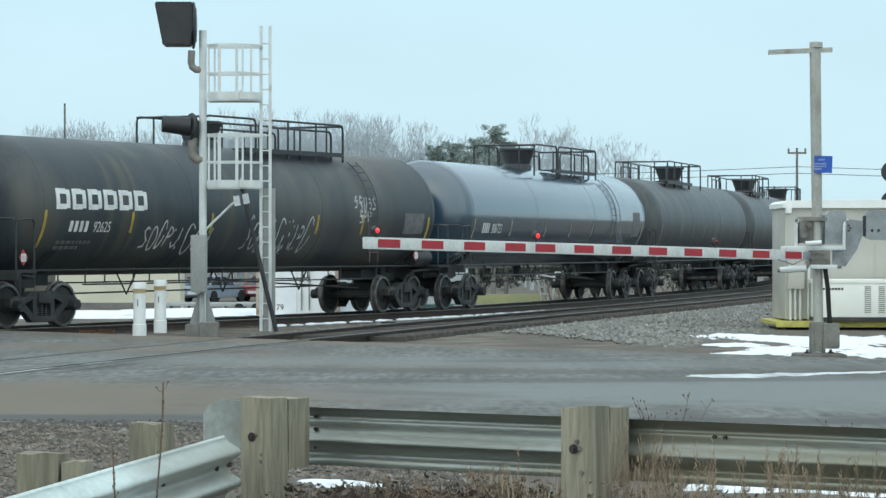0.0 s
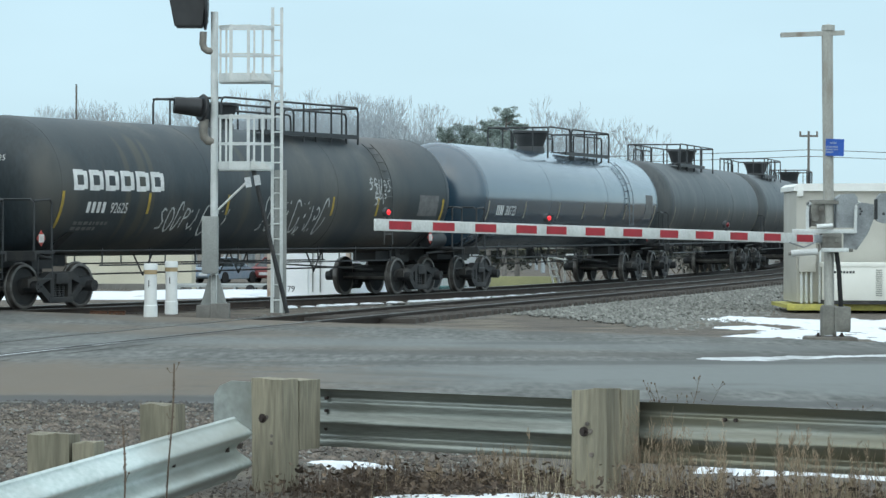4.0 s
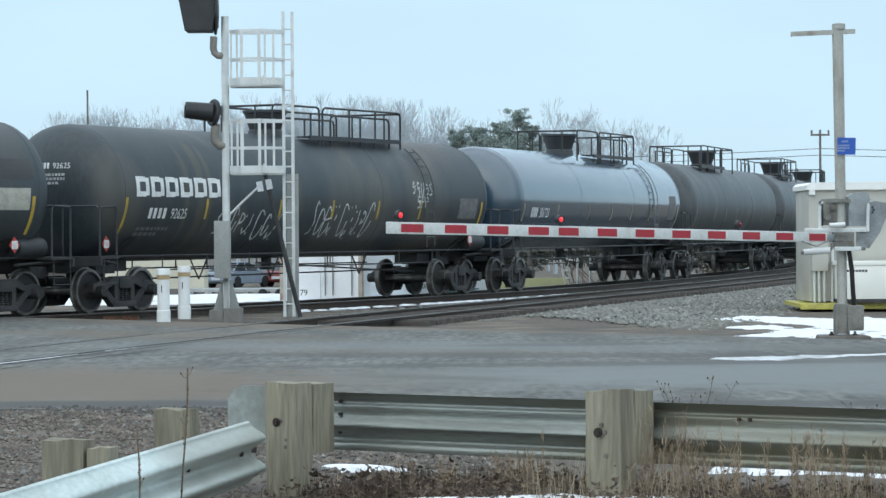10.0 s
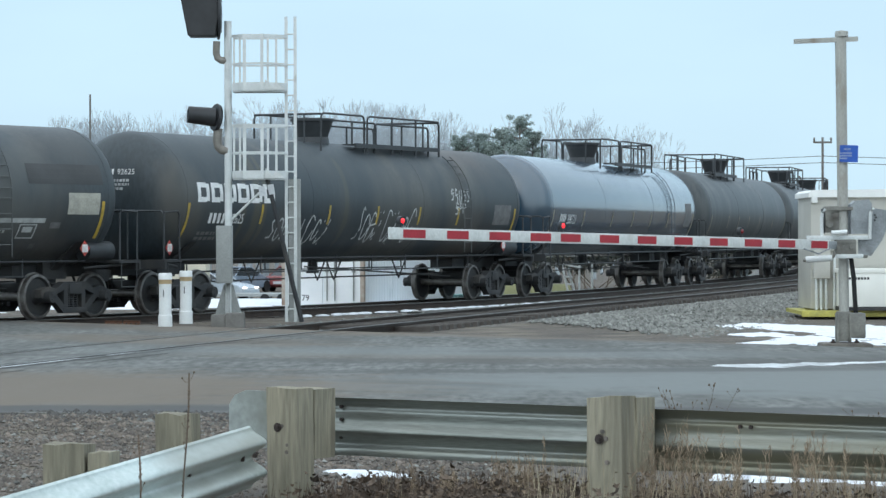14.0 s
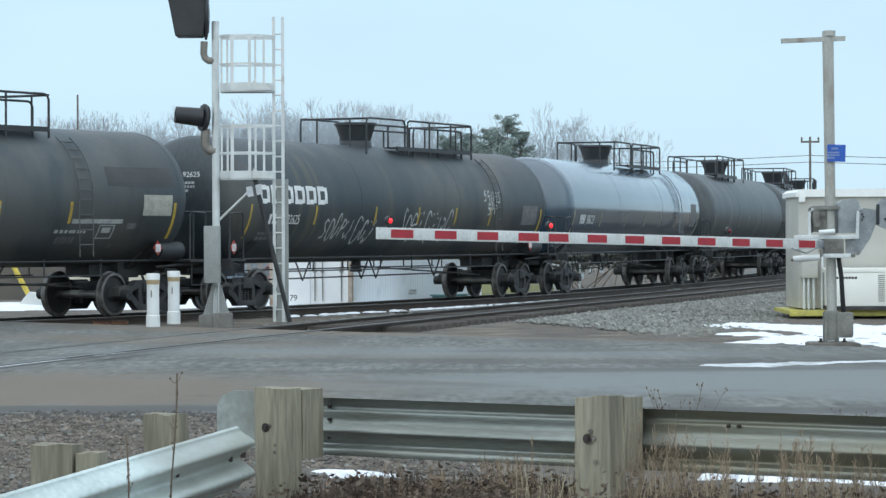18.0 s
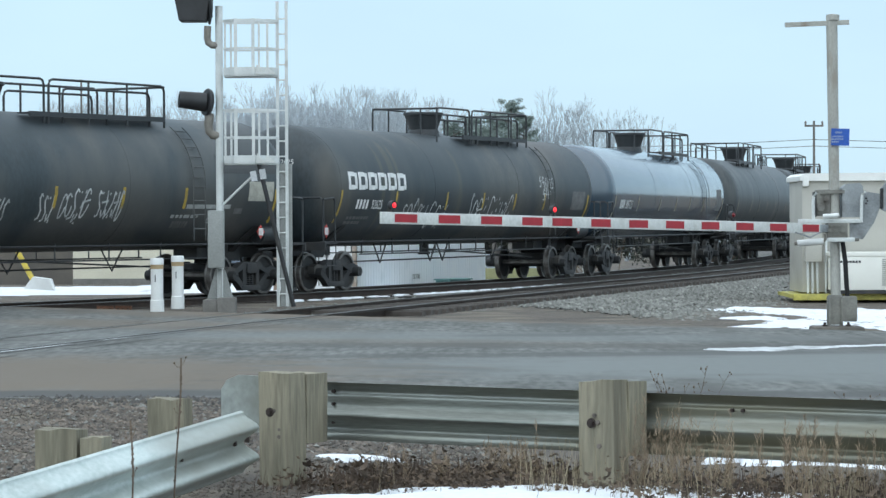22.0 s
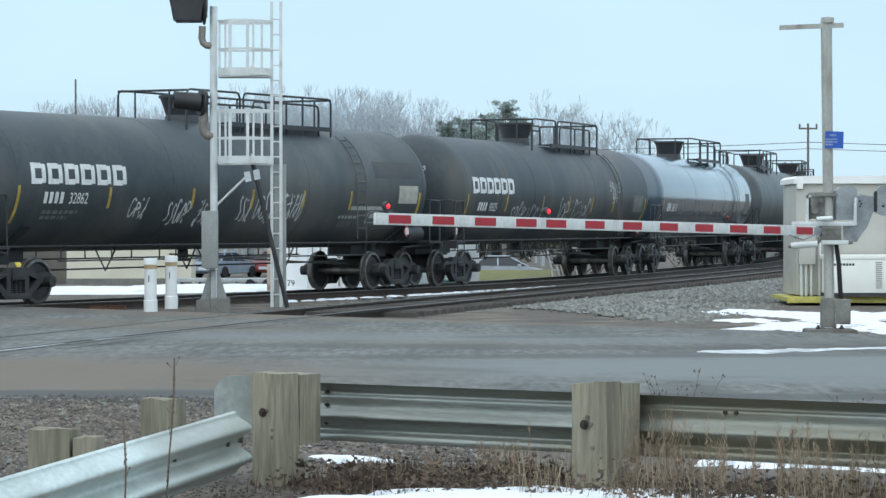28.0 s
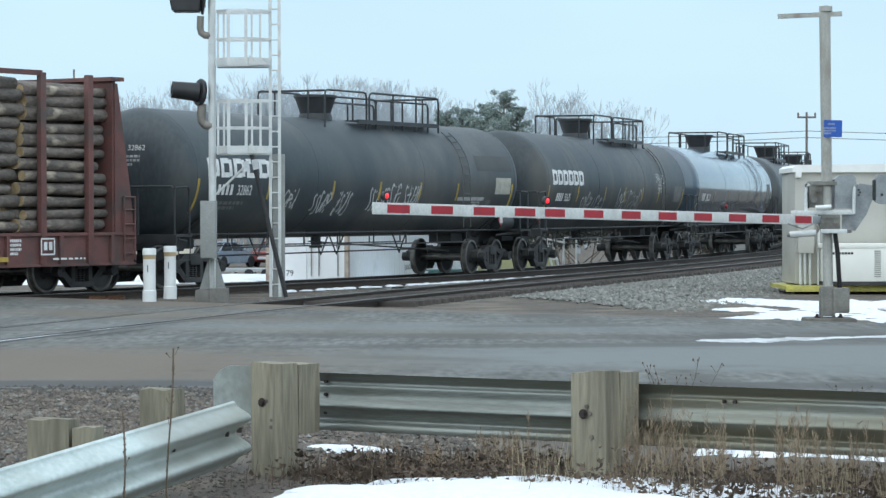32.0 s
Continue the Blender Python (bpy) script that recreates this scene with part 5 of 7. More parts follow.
# ---- the signal mast with its two cages and ladder ----
def build_signal():
    g = thing("railway_signal", "silver signal mast with two caged platforms and a ladder", "railway signal", pose(-4.79, 55.9, -0.05))
    bm = bmesh.new()
    rod(bm, (0, 0, 0.1), (0, 0, 6.0), 0.075, n=16)
    part("mast", bm, M["alu"], g)
    for plane in ("XZ", "YZ"):
        bm = bmesh.new()
        extrude(bm, [(-0.26, 0.16), (0.26, 0.16), (0.09, 0.75), (-0.09, 0.75)], -0.04, 0.04, plane)
        part("base_fin", bm, M["box_grey"], g)
    bm = bmesh.new()
    box(bm, -0.33, 0.26, -0.30, 0.30, -0.25, 0.15, bev=0.03)
    box(bm, -0.04, 0.33, -0.36, 0.0, -0.25, 0.19, bev=0.03)
    part("foundation", bm, M["concrete"], g)
    bm = bmesh.new()
    box(bm, -0.22, 0.10, -0.32, -0.09, 0.78, 1.92, bev=0.02)
    part("cabinet", bm, M["box_grey"], g, "grey steel junction box")
    # cages: frame of flat bars round a small deck
    for z0, z1 in ((2.86, 3.90), (4.61, 5.68)):
        bm = bmesh.new()
        ring = [(0.10, -0.12), (0.34, -0.40), (0.74, -0.46), (1.16, -0.10), (1.16, 0.34), (0.10, 0.34)]
        extrude(bm, ring, z0 - 0.03, z0 + 0.02, "XY")
        cg = part("cage_deck", bm, M["alu"], g)
        for zz, w in ((z0, 0.15), (z1 - 0.02, 0.055), ((z0 + z1) / 2 - 0.03, 0.04)):
            for (xa, ya), (xb, yb) in zip(ring, ring[1:]):
                dd = Vector((xb - xa, yb - ya, 0))
                mm = Matrix.Translation((xa, ya, zz)) @ Matrix.Rotation(math.atan2(dd.y, dd.x), 4, "Z")
                bm = bmesh.new()
                box(bm, 0, dd.length, -0.012, 0.012, 0, w, mm)
                part("cage_rail", bm, M["alu"], cg, smooth=False)
        for x, y, w in ((0.13, -0.15, 0.04), (0.26, -0.30, 0.04), (0.36, -0.41, 0.065), (0.71, -0.46, 0.06), (0.82, -0.38, 0.04), (0.98, -0.26, 0.045)):
            bm = bmesh.new()
            box(bm, x - w / 2, x + w / 2, y - 0.012, y + 0.012, z0, z1 + 0.04)
            part("cage_post", bm, M["alu"], cg, smooth=False)
        bm = bmesh.new()
        extrude(bm, [(0.76, z0), (1.16, z0), (0.98, z0 + 0.16), (0.92, z0 + 0.03), (0.78, z0 + 0.20)], -0.47, -0.44, "XZ")
        part("toe_plate", bm, M["arm_white"], cg, smooth=False)
    # ladder with its channel
    for x in (1.16, 1.34):
        bm = bmesh.new()
        box(bm, x - 0.03, x + 0.03, -0.02, 0.02, 0.0, 6.09)
        lad = part("ladder_rail", bm, M["alu"], g, smooth=False)
    for k in range(19):
        z = 0.25 + k * 0.305
        bm = bmesh.new()
        rod(bm, (1.16, 0, z), (1.34, 0, z), 0.015, n=8)
        part("rung", bm, M["alu"], lad)
    bm = bmesh.new()
    box(bm, 1.20, 1.44, 0.03, 0.10, 0.0, 2.85)
    part("ladder_channel", bm, M["box_grey"], g)
    bm = bmesh.new()
    rod(bm, (1.48, -0.25, 0.0), (0.80, -0.3, 2.86), 0.045, n=8)
    part("brace", bm, M["iron"], g, "dark leaning brace")
    bm = bmesh.new()
    rod(bm, (0.08, -0.05, 2.05), (0.74, -0.32, 2.66), 0.025, n=8)
    part("strut", bm, M["alu"], g)
    for x, zz in ((0.66, 2.50), (0.84, 2.54)):
        bm = bmesh.new()
        box(bm, -0.06, 0.06, -0.36, -0.34, 0.0, 0.20, Matrix.Translation((x + 0.06, 0, zz)) @ Matrix.Rotation(radians(-10), 4, "Y"))
        part("plate", bm, M["white_crate"], g, "small pale plate", False)
    # heads: round backs with long hoods, on cast elbows
    for pts, r in (([(0, 0, 5.21), (-0.14, 0, 5.22), (-0.21, 0, 5.27), (-0.235, 0, 5.36), (-0.225, 0, 5.60)], 0.072), ([(0, 0, 3.42), (-0.13, 0, 3.43), (-0.20, 0, 3.50), (-0.22, 0, 3.62), (-0.20, 0, 3.86)], 0.09)):
        bm = bmesh.new()
        tube(bm, pts, r, 12)
        part("elbow", bm, M["elbow"], g, "corroded cast pipe elbow")
    bm = bmesh.new()
    lathe(bm, [(-0.04, 0.0), (-0.04, 0.40), (0.0, 0.42), (0.05, 0.40), (0.12, 0.20), (0.14, 0.0)], 28, "X")
    bmesh.ops.transform(bm, matrix=pose(-0.19, 0, 6.10, 0, 0, 8) @ Matrix.Diagonal((0.55, 0.9, 1.14, 1)), verts=bm.verts)
    hd = part("signal_head", bm, M["black"], g, "black signal backboard")
    bm = bmesh.new()
    extrude(bm, [(-0.95, 6.56), (-0.78, 5.68), (-0.22, 5.68), (-0.17, 6.14), (-0.19, 6.56)], -0.22, 0.22, "XZ")
    bmesh.ops.bevel(bm, geom=bm.edges[:], offset=0.03, segments=2, affect="EDGES")
    part("hood", bm, M["black"], hd, "deep black hood")
    for dz in (-0.30, -0.15, 0.0, 0.15, 0.30):
        bm = bmesh.new()
        rod(bm, (-0.20, -0.06, 6.10 + dz), (-0.12, -0.06, 6.10 + dz), 0.032, n=10)
        part("hinge", bm, M["black"], hd)
    bm = bmesh.new()
    lathe(bm, [(-0.04, 0.0), (-0.04, 0.26), (-0.01, 0.28), (0.04, 0.26), (0.10, 0.12), (0.12, 0.0)], 26, "X")
    bmesh.ops.transform(bm, matrix=pose(-0.24, 0, 4.08, 0, 6, 28), verts=bm.verts)
    hd = part("signal_head", bm, M["black"], g, "black round signal backboard")
    bm = bmesh.new()
    lathe(bm, [(-0.56, 0.13), (-0.56, 0.165), (-0.02, 0.19), (-0.02, 0.16), (-0.55, 0.13)], 22, "X")
    bmesh.ops.transform(bm, matrix=pose(-0.25, 0, 4.08, 0, 6, 12), verts=bm.verts)
    part("hood", bm, M["black"], hd, "long black tube hood")
    # white vent pipes
    for x, y, h, r in ((-5.60, 51.7, 1.02, 0.115), (-5.49, 54.4, 1.03, 0.115)):
        p = thing("vent_pipe", "white plastic marker pipe with a tan cap band", "marker post", pose(x, y, -0.04), group="marker pipes")
        bm = bmesh.new()
        lathe(bm, [(0.0, 0.0), (0.0, r * 1.12), (0.24, r * 1.12), (0.25, r), (h - 0.2, r), (h - 0.2, 0.0)], 18, "Z")
        part("pipe", bm, M["pvc"], p)
        bm = bmesh.new()
        lathe(bm, [(h - 0.2, 0.0), (h - 0.2, r * 1.05), (h - 0.12, r * 1.05), (h - 0.12, 0.0)], 18, "Z")
        part("band", bm, M["tan_cap"], p)
        bm = bmesh.new()
        lathe(bm, [(h - 0.12, 0.0), (h - 0.12, r * 1.1), (h - 0.02, r * 1.1), (h, r), (h, 0.0)], 18, "Z")
        part("cap", bm, M["pvc"], p)
        bm = bmesh.new()
        box(bm, -0.028, -0.012, -r - 0.004, -r + 0.03, h - 0.44, h - 0.31)
        part("label_mark", bm, M["iron"], p, smooth=False)


def build_rail_scrap():
    """Rusty joint bars left lying beside the rail."""
    for k, (x, turn) in enumerate(((-7.15, 4), (-6.78, -9))):
        j = thing("joint_bar", "rusty steel joint bar lying beside the rail", "scrap", pose(x, 56.35, -0.165, 0, 0, turn), group="joint bars")
        bm = bmesh.new()
        extrude(bm, [(-0.06, 0.0), (0.06, 0.0), (0.05, 0.03), (0.02, 0.045), (0.02, 0.10), (0.045, 0.13), (-0.045, 0.13), (-0.02, 0.10), (-0.02, 0.045), (-0.05, 0.03)], -0.17, 0.17, "YZ")
        part("bar", bm, M["rust"], j)
        for u in (-0.10, 0.0, 0.10):
            bm = bmesh.new()
            rod(bm, (u, -0.055, 0.07), (u, -0.015, 0.07), 0.016, n=6)
            part("bolt", bm, M["bolt"], j)


# ---- equipment bungalow, generator ----
def build_bungalow():
    y0 = 60.9
    g = thing("equipment_bungalow", "beige metal signal bungalow on a yellow skid", "equipment cabinet", pose(7.42, y0, -0.12))
    bm = bmesh.new()
    box(bm, 0.02, 4.8, 0.05, 2.4, 0.18, 2.62, bev=0.01)
    part("body", bm, M["bungalow"], g)
    for k in range(1, 5):
        bm = bmesh.new()
        box(bm, k * 0.98, k * 0.98 + 0.02, 0.035, 0.06, 0.2, 2.55)
        part("panel_seam", bm, M["bungalow"], g, smooth=False)
    bm = bmesh.new()
    extrude(bm, [(-0.04, 2.60), (-0.04, 2.70), (0.05, 2.76), (4.8, 2.80), (4.86, 2.60)], -0.05, 2.5, "XZ")
    part("roof", bm, M["bungalow_roof"], g)
    bm = bmesh.new()
    box(bm, 0.02, 0.16, -0.06, 0.06, 2.48, 2.74, bev=0.03)
    part("lifting_lug", bm, M["bungalow_roof"], g)
    bm = bmesh.new()
    box(bm, -0.24, 4.9, -0.55, -0.42, 0.02, 0.16, bev=0.01)
    box(bm, -0.24, 4.9, -0.42, 2.5, 0.06, 0.14)
    part("skid_beam", bm, M["skid"], g, "yellow painted steel beam")
    bm = bmesh.new()
    box(bm, 0.06, 0.42, -0.14, 0.04, 0.84, 1.66, bev=0.015)
    part("meter_box", bm, M["bungalow"], g)
    for pts in [[(x, -0.06, 0.86), (x + 0.01, -0.06, 0.16)] for x in (0.12, 0.22, 0.33)] + [[(0.52, -0.06, 0.16), (0.52, -0.06, 2.1)], [(0.64, -0.06, 0.16), (0.63, -0.06, 0.45)]]:
        bm = bmesh.new()
        tube(bm, pts, 0.029, 8)
        part("conduit", bm, M["alu"], g)
    n = thing("generator", "cream standby generator case beside the bungalow", "generator", pose(7.93, y0 - 0.42, 0.04))
    bm = bmesh.new()
    box(bm, 0.04, 1.9, -0.34, 0.30, 0.08, 0.84, bev=0.02)
    box(bm, 0.0, 1.92, -0.36, 0.32, 0.80, 0.90, bev=0.02)
    part("case", bm, M["gen"], n)
    bm = bmesh.new()
    box(bm, 0.02, 1.9, -0.34, 0.30, 0.0, 0.08)
    part("base_rail", bm, M["iron"], n)
    for a in (1.12, 1.42, 1.62):
        for k in range(14):
            z = 0.18 + k * 0.042
            bm = bmesh.new()
            box(bm, a, a + 0.14, -0.352, -0.338, z, z + 0.018)
            part("louvre", bm, M["gen_slot"], n, smooth=False)
    bm = bmesh.new()
    put = lambda u, v: (u, -0.345, v)
    for k in range(7):
        patch(bm, 0.22 + k * 0.066, 0.268 + k * 0.066, 0.665, 0.715, put)
    part("maker_mark", bm, M["iron"], n, "dark bars of the maker's mark", False)
    # flasher on another mast at the edge of the view
    f = thing("flasher_signal", "black flasher lamp on a slim white mast", "crossing signal", pose(10.55, 66.0, -0.15))
    bm = bmesh.new()
    rod(bm, (0, 0, 0), (0, 0, 3.4), 0.05, n=12)
    part("mast", bm, M["alu"], f)
    for z in (3.55, 2.85):
        bm = bmesh.new()
        lathe(bm, [(-0.06, 0.0), (-0.06, 0.24), (0.0, 0.25), (0.04, 0.14), (0.22, 0.12), (0.22, 0.0)], 20, "Y")
        bmesh.ops.translate(bm, verts=bm.verts, vec=(0.0, -0.1, z))
        part("lamp", bm, M["black"], f)


# ---- crash barrier ----
def w_beam(bm, p0, p1, top, th=0.006, crest=False):
    """A two-fold steel barrier rail from p0 to p1, its folds to the right of the run: seen from behind, or (crest) from its rounded front."""
    if crest:
        prof = [(0.042 * (1 - math.cos(4 * math.pi * min(1, max(0, (z - 0.008) / 0.312)))) - (0.012 if z < 0.008 or z > 0.32 else 0), z) for z in np.linspace(0, 0.328, 42)]
    else:
        prof = [(0.018, 0.0), (0.012, 0.010), (0.010, 0.036), (0.014, 0.044), (0.030, 0.052), (0.050, 0.062), (0.054, 0.068), (0.052, 0.077), (0.040, 0.095), (0.014, 0.121), (0.004, 0.132), (0.0, 0.139), (0.002, 0.147), (0.008, 0.156), (0.027, 0.176), (0.041, 0.192), (0.046, 0.202), (0.046, 0.212), (0.041, 0.245), (0.041, 0.250), (0.044, 0.256), (0.056, 0.264), (0.060, 0.270), (0.056, 0.280), (0.040, 0.296), (0.012, 0.316), (0.004, 0.322), (0.0, 0.328)]
        run = np.linspace(0, len(prof) - 1, 66)
        fold = [np.interp(run, range(len(prof)), [p[k] for p in prof]) for k in (0, 1)]
        prof = [tuple(float(np.mean(f[max(0, i - 3):i + 4])) for f in fold) for i in range(66)]
    high = prof[-1][1]
    outline = [(o, top - high + z) for o, z in prof] + [(o - th, top - high + z) for o, z in reversed(prof)]
    p0, p1 = Vector(p0), Vector(p1)
    d = (p1 - p0).normalized()
    k = max(2, int((p1 - p0).length / 0.4))
    sweep(bm, [(p0 + (p1 - p0) * i / k, d) for i in range(k + 1)], outline)


def wooden_post(bm, cx, cy, turn, w, d, z0, z1, seed):
    rnd = random.Random(seed)
    n = 7
    m = pose(cx, cy, 0, rnd.uniform(-1, 1), rnd.uniform(-1.2, 1.2), turn)
    ring = [(-w / 2, -d / 2), (-w / 6, -d / 2 - 0.003), (w / 6, -d / 2 + 0.002), (w / 2, -d / 2), (w / 2, d / 2), (-w / 2, d / 2)]
    rows = []
    for k in range(n):
        z = z0 + (z1 - z0) * k / (n - 1)
        rows.append([bm.verts.new(m @ Vector((x * (1 + rnd.uniform(-0.015, 0.015)), y * (1 + rnd.uniform(-0.015, 0.015)), z + (rnd.uniform(-0.012, 0.006) if k == n - 1 else 0)))) for x, y in ring])
    for a, b in zip(rows, rows[1:]):
        for i in range(6):
            bm.faces.new((a[i], a[(i + 1) % 6], b[(i + 1) % 6], b[i]))
    bm.faces.new(rows[0][::-1])
    bm.faces.new(rows[-1])


def build_barrier():
    a, b = Vector((-0.86, 15.50)), Vector((5.6, 11.4))
    d = (b - a).normalized()
    turn = math.degrees(math.atan2(d.y, d.x))
    toward = Vector((d.y, -d.x))          # towards the camera
    g = thing("crash_barrier", "galvanised crash barrier on weathered wooden posts", "guardrail")
    bm = bmesh.new()
    w_beam(bm, b, a, 0.752)
    part("rail_beam", bm, M["galv"], g, "dull galvanised two-fold rail")
    bm = bmesh.new()
    outline = [(-0.58, 0.46), (-0.58, 0.69), (-0.54, 0.745), (-0.46, 0.775), (0.02, 0.77), (0.02, 0.45)]
    m = Matrix.Translation((a.x, a.y, 0)) @ Matrix.Rotation(math.atan2(d.y, d.x), 4, "Z")
    extrude(bm, outline, -0.006, 0.004, "XZ")
    bmesh.ops.transform(bm, matrix=m, verts=bm.verts)
    part("end_plate", bm, M["galv_mid"], g, "pale flat end plate with a rounded corner")
    post_at = [Vector((-0.955, 15.05)), Vector((0.725, 14.15)), Vector((2.33, 13.12)), Vector((3.95, 12.1))]
    for k, p in enumerate(post_at):
        bm = bmesh.new()
        wooden_post(bm, p.x, p.y, turn, 0.20, 0.15, -0.3, 0.83, 30 + k)
        ps = part("post", bm, M["post"], g, "weathered split-topped wooden post", False)
        bm = bmesh.new()
        q = p - toward * 0.175
        wooden_post(bm, q.x, q.y, turn, 0.19, 0.19, 0.44, 0.815, 60 + k)
        part("block", bm, M["post"], ps, "wooden spacer block", False)
        bm = bmesh.new()
        f = p + toward * 0.075 - d * 0.032
        rod(bm, (f.x, f.y, 0.615), (f.x + toward.x * 0.02, f.y + toward.y * 0.02, 0.615), 0.015, n=6)
        rod(bm, (f.x, f.y, 0.615), (f.x + toward.x * 0.006, f.y + toward.y * 0.006, 0.615), 0.025, n=14)
        part("bolt", bm, M["bolt"], ps, "rusty bolt")
        kr = random.Random(300 + k)
        for _ in range(3):
            f = p + toward * 0.0755 + d * kr.uniform(-0.05, 0.08)
            z = kr.uniform(0.45, 0.66)
            bm = bmesh.new()
            rod(bm, (f.x - toward.x * 0.01, f.y - toward.y * 0.01, z), (f.x + toward.x * 0.002, f.y + toward.y * 0.002, z), kr.uniform(0.009, 0.014), n=9)
            part("knot", bm, M["bark"], ps, "dark knot in the wood")
    for u, z in ((0.17, 0.70), (0.17, 0.63), (0.17, 0.53), (0.17, 0.45), (2.62, 0.675), (2.68, 0.675)):
        q = a + d * u - toward * 0.02
        bm = bmesh.new()
        rod(bm, (q.x - toward.x * 0.02, q.y - toward.y * 0.02, z), (q.x, q.y, z), 0.010, n=8)
        part("splice_bolt", bm, M["bolt"], g)
    # the wing that turns towards the camera
    g = thing("crash_barrier", "bright galvanised barrier wing on wooden posts", "guardrail")
    p0, p1 = Vector((-1.08, 15.05)), Vector((-2.45, 8.2))
    d = (p1 - p0).normalized()
    bm = bmesh.new()
    w_beam(bm, p1, p0 + d * 0.32, 0.645, crest=True)
    for v in bm.verts:
        v.co.z -= 0.0125 * (15.05 - v.co.y)
    part("rail_beam", bm, M["galv_new"], g, "bright galvanised two-fold rail")
    turn = math.degrees(math.atan2(d.y, d.x))
    for k, (x, y, top) in enumerate(((-1.54, 14.9, 0.70), (-1.83, 12.85, 0.69), (-2.12, 11.0, 0.68), (-2.5, 9.0, 0.68))):
        bm = bmesh.new()
        wooden_post(bm, x, y, turn + 90, 0.20, 0.16, -0.4, top, 90 + k)
        ps = part("post", bm, M["post"], g, "weathered wooden post", False)
        if k:
            bm = bmesh.new()
            wooden_post(bm, x + 0.155, y - 0.04, turn + 90, 0.10, 0.16, 0.32, top - 0.03, 120 + k)
            part("block", bm, M["post"], ps, "wooden spacer block", False)
    for s in (0.25, 0.5, 1.45):
        bm = bmesh.new()
        q = p0 + d * s
        box(bm, q.x - 0.012, q.x + 0.012, q.y - 0.03, q.y + 0.03, 0.47, 0.50)
        part("slot", bm, M["bolt"], g, smooth=False)


# ---- behind the tracks ----
def build_yard():
    c = thing("shipping_container", "white and pale blue steel storage container", "container", pose(-2.95, 79.0, -0.36, 0, 0, 72))
    bm = bmesh.new()
    box(bm, 0.0, 12.19, 0.0, 2.44, 0.02, 2.6)
    part("body", bm, M["box_blue"], c, smooth=False)
    for k in range(53):
        u = 0.15 + k * 0.225
        bm = bmesh.new()
        box(bm, u, u + 0.11, -0.006, 0.0, 0.12, 2.5)
        part("corrugation", bm, M["box_blue"], c, smooth=False)
    for y in (0.03, 2.41):
        bm = bmesh.new()
        box(bm, -0.06, 0.05, y - 0.06, y + 0.06, 0.0, 2.6)
        part("corner_post", bm, M["rust_white"], c, "rust-stained corner post", False)
    for y0, y1 in ((0.04, 1.19), (1.24, 2.40)):
        bm = bmesh.new()
        box(bm, -0.05, 0.0, y0, y1, 0.1, 2.5)
        dr = part("door", bm, M["box_white"], c, "white container door")
    for y in (0.28, 0.85, 1.08, 2.1):
        bm = bmesh.new()
        rod(bm, (-0.08, y, 0.2), (-0.08, y, 2.5), 0.02)
        box(bm, -0.10, -0.05, y - 0.05, y + 0.05, 1.0, 1.06)
        part("lock_rod", bm, M["box_grey"], dr)
    lettering("79", 0.17, M["iron"], "stencil_number", c, pose(-0.054, 1.86, 0.20, 90, 0, -90))
    lettering("DOORS", 0.15, M["box_grey"], "stencil_word", c, pose(4.9, -0.012, 0.28, 90, 0, 0))
    t = thing("plastic_tub", "shallow teal plastic tub beside the container", "tub", pose(-0.75, 84.6, -0.34, 0, 0, 60))
    bm = bmesh.new()
    box(bm, 0, 1.3, -0.5, 0.0, 0.0, 0.20, bev=0.03)
    part("body", bm, M["teal"], t)
    bm = bmesh.new()
    box(bm, -0.04, 1.34, -0.54, 0.04, 0.20, 0.24, bev=0.01)
    part("rim", bm, M["teal"], t)
    # cream shed
    s = thing("cream_shed", "low cream-walled shed behind the tracks", "building", pose(-12.45, 90.0, -0.34, 0, 0, 3))
    bm = bmesh.new()
    box(bm, 0, 4.0, 0, 3.4, -0.1, 2.6)
    part("wall", bm, M["cream"], s, smooth=False)
    bm = bmesh.new()
    extrude(bm, [(-0.2, 2.6), (4.2, 2.6), (2.0, 3.2)], -0.3, 3.7, "XZ")
    part("roof", bm, M["roof"], s, smooth=False)
    bm = bmesh.new()
    box(bm, -0.01, 4.01, -0.02, 0.0, 0, 0.18)
    part("plinth", bm, M["concrete"], s, smooth=False)
    s = thing("brown_shed", "long brown metal shed", "building", pose(-24, 100.5, -0.34, 0, 0, 2))
    bm = bmesh.new()
    box(bm, 0, 11.4, 0, 8, -1.2, 2.9)
    part("wall", bm, M["brown"], s, smooth=False)
    bm = bmesh.new()
    extrude(bm, [(-0.2, 2.9), (11.6, 2.9), (5.7, 3.5)], -0.3, 8.3, "XZ")
    part("roof", bm, M["roof"], s, smooth=False)
    # flatbed trailer
    t = thing("flatbed_trailer", "grey flatbed trailer parked in snow", "trailer", pose(-8.5, 85.0, -0.34, 0, 0, 2))
    bm = bmesh.new()
    box(bm, 0, 3.3, -1.0, 1.0, 0.20, 0.28)
    bed = part("bed", bm, M["box_grey"], t)
    for k in range(6):
        bm = bmesh.new()
        box(bm, 0.2 + k * 0.55, 0.26 + k * 0.55, -1.0, 1.0, 0.13, 0.20)
        part("crossbeam", bm, M["box_grey"], bed)
    for x in (2.35, 2.85):
        for y in (-0.95, 0.95):
            bm = bmesh.new()
            rod(bm, (x, y - 0.07, 0.14), (x, y + 0.07, 0.14), 0.14, n=20)
            part("wheel", bm, M["rubber"], t)
    # yellow pipe in a snow-capped base
    y = thing("yellow_guard_pipe", "leaning yellow pipe set in a white base", "bollard", Matrix.LocRotScale((-12.15, 79.0, -0.3), None, (0.85, 0.85, 0.85)))
    bm = bmesh.new()
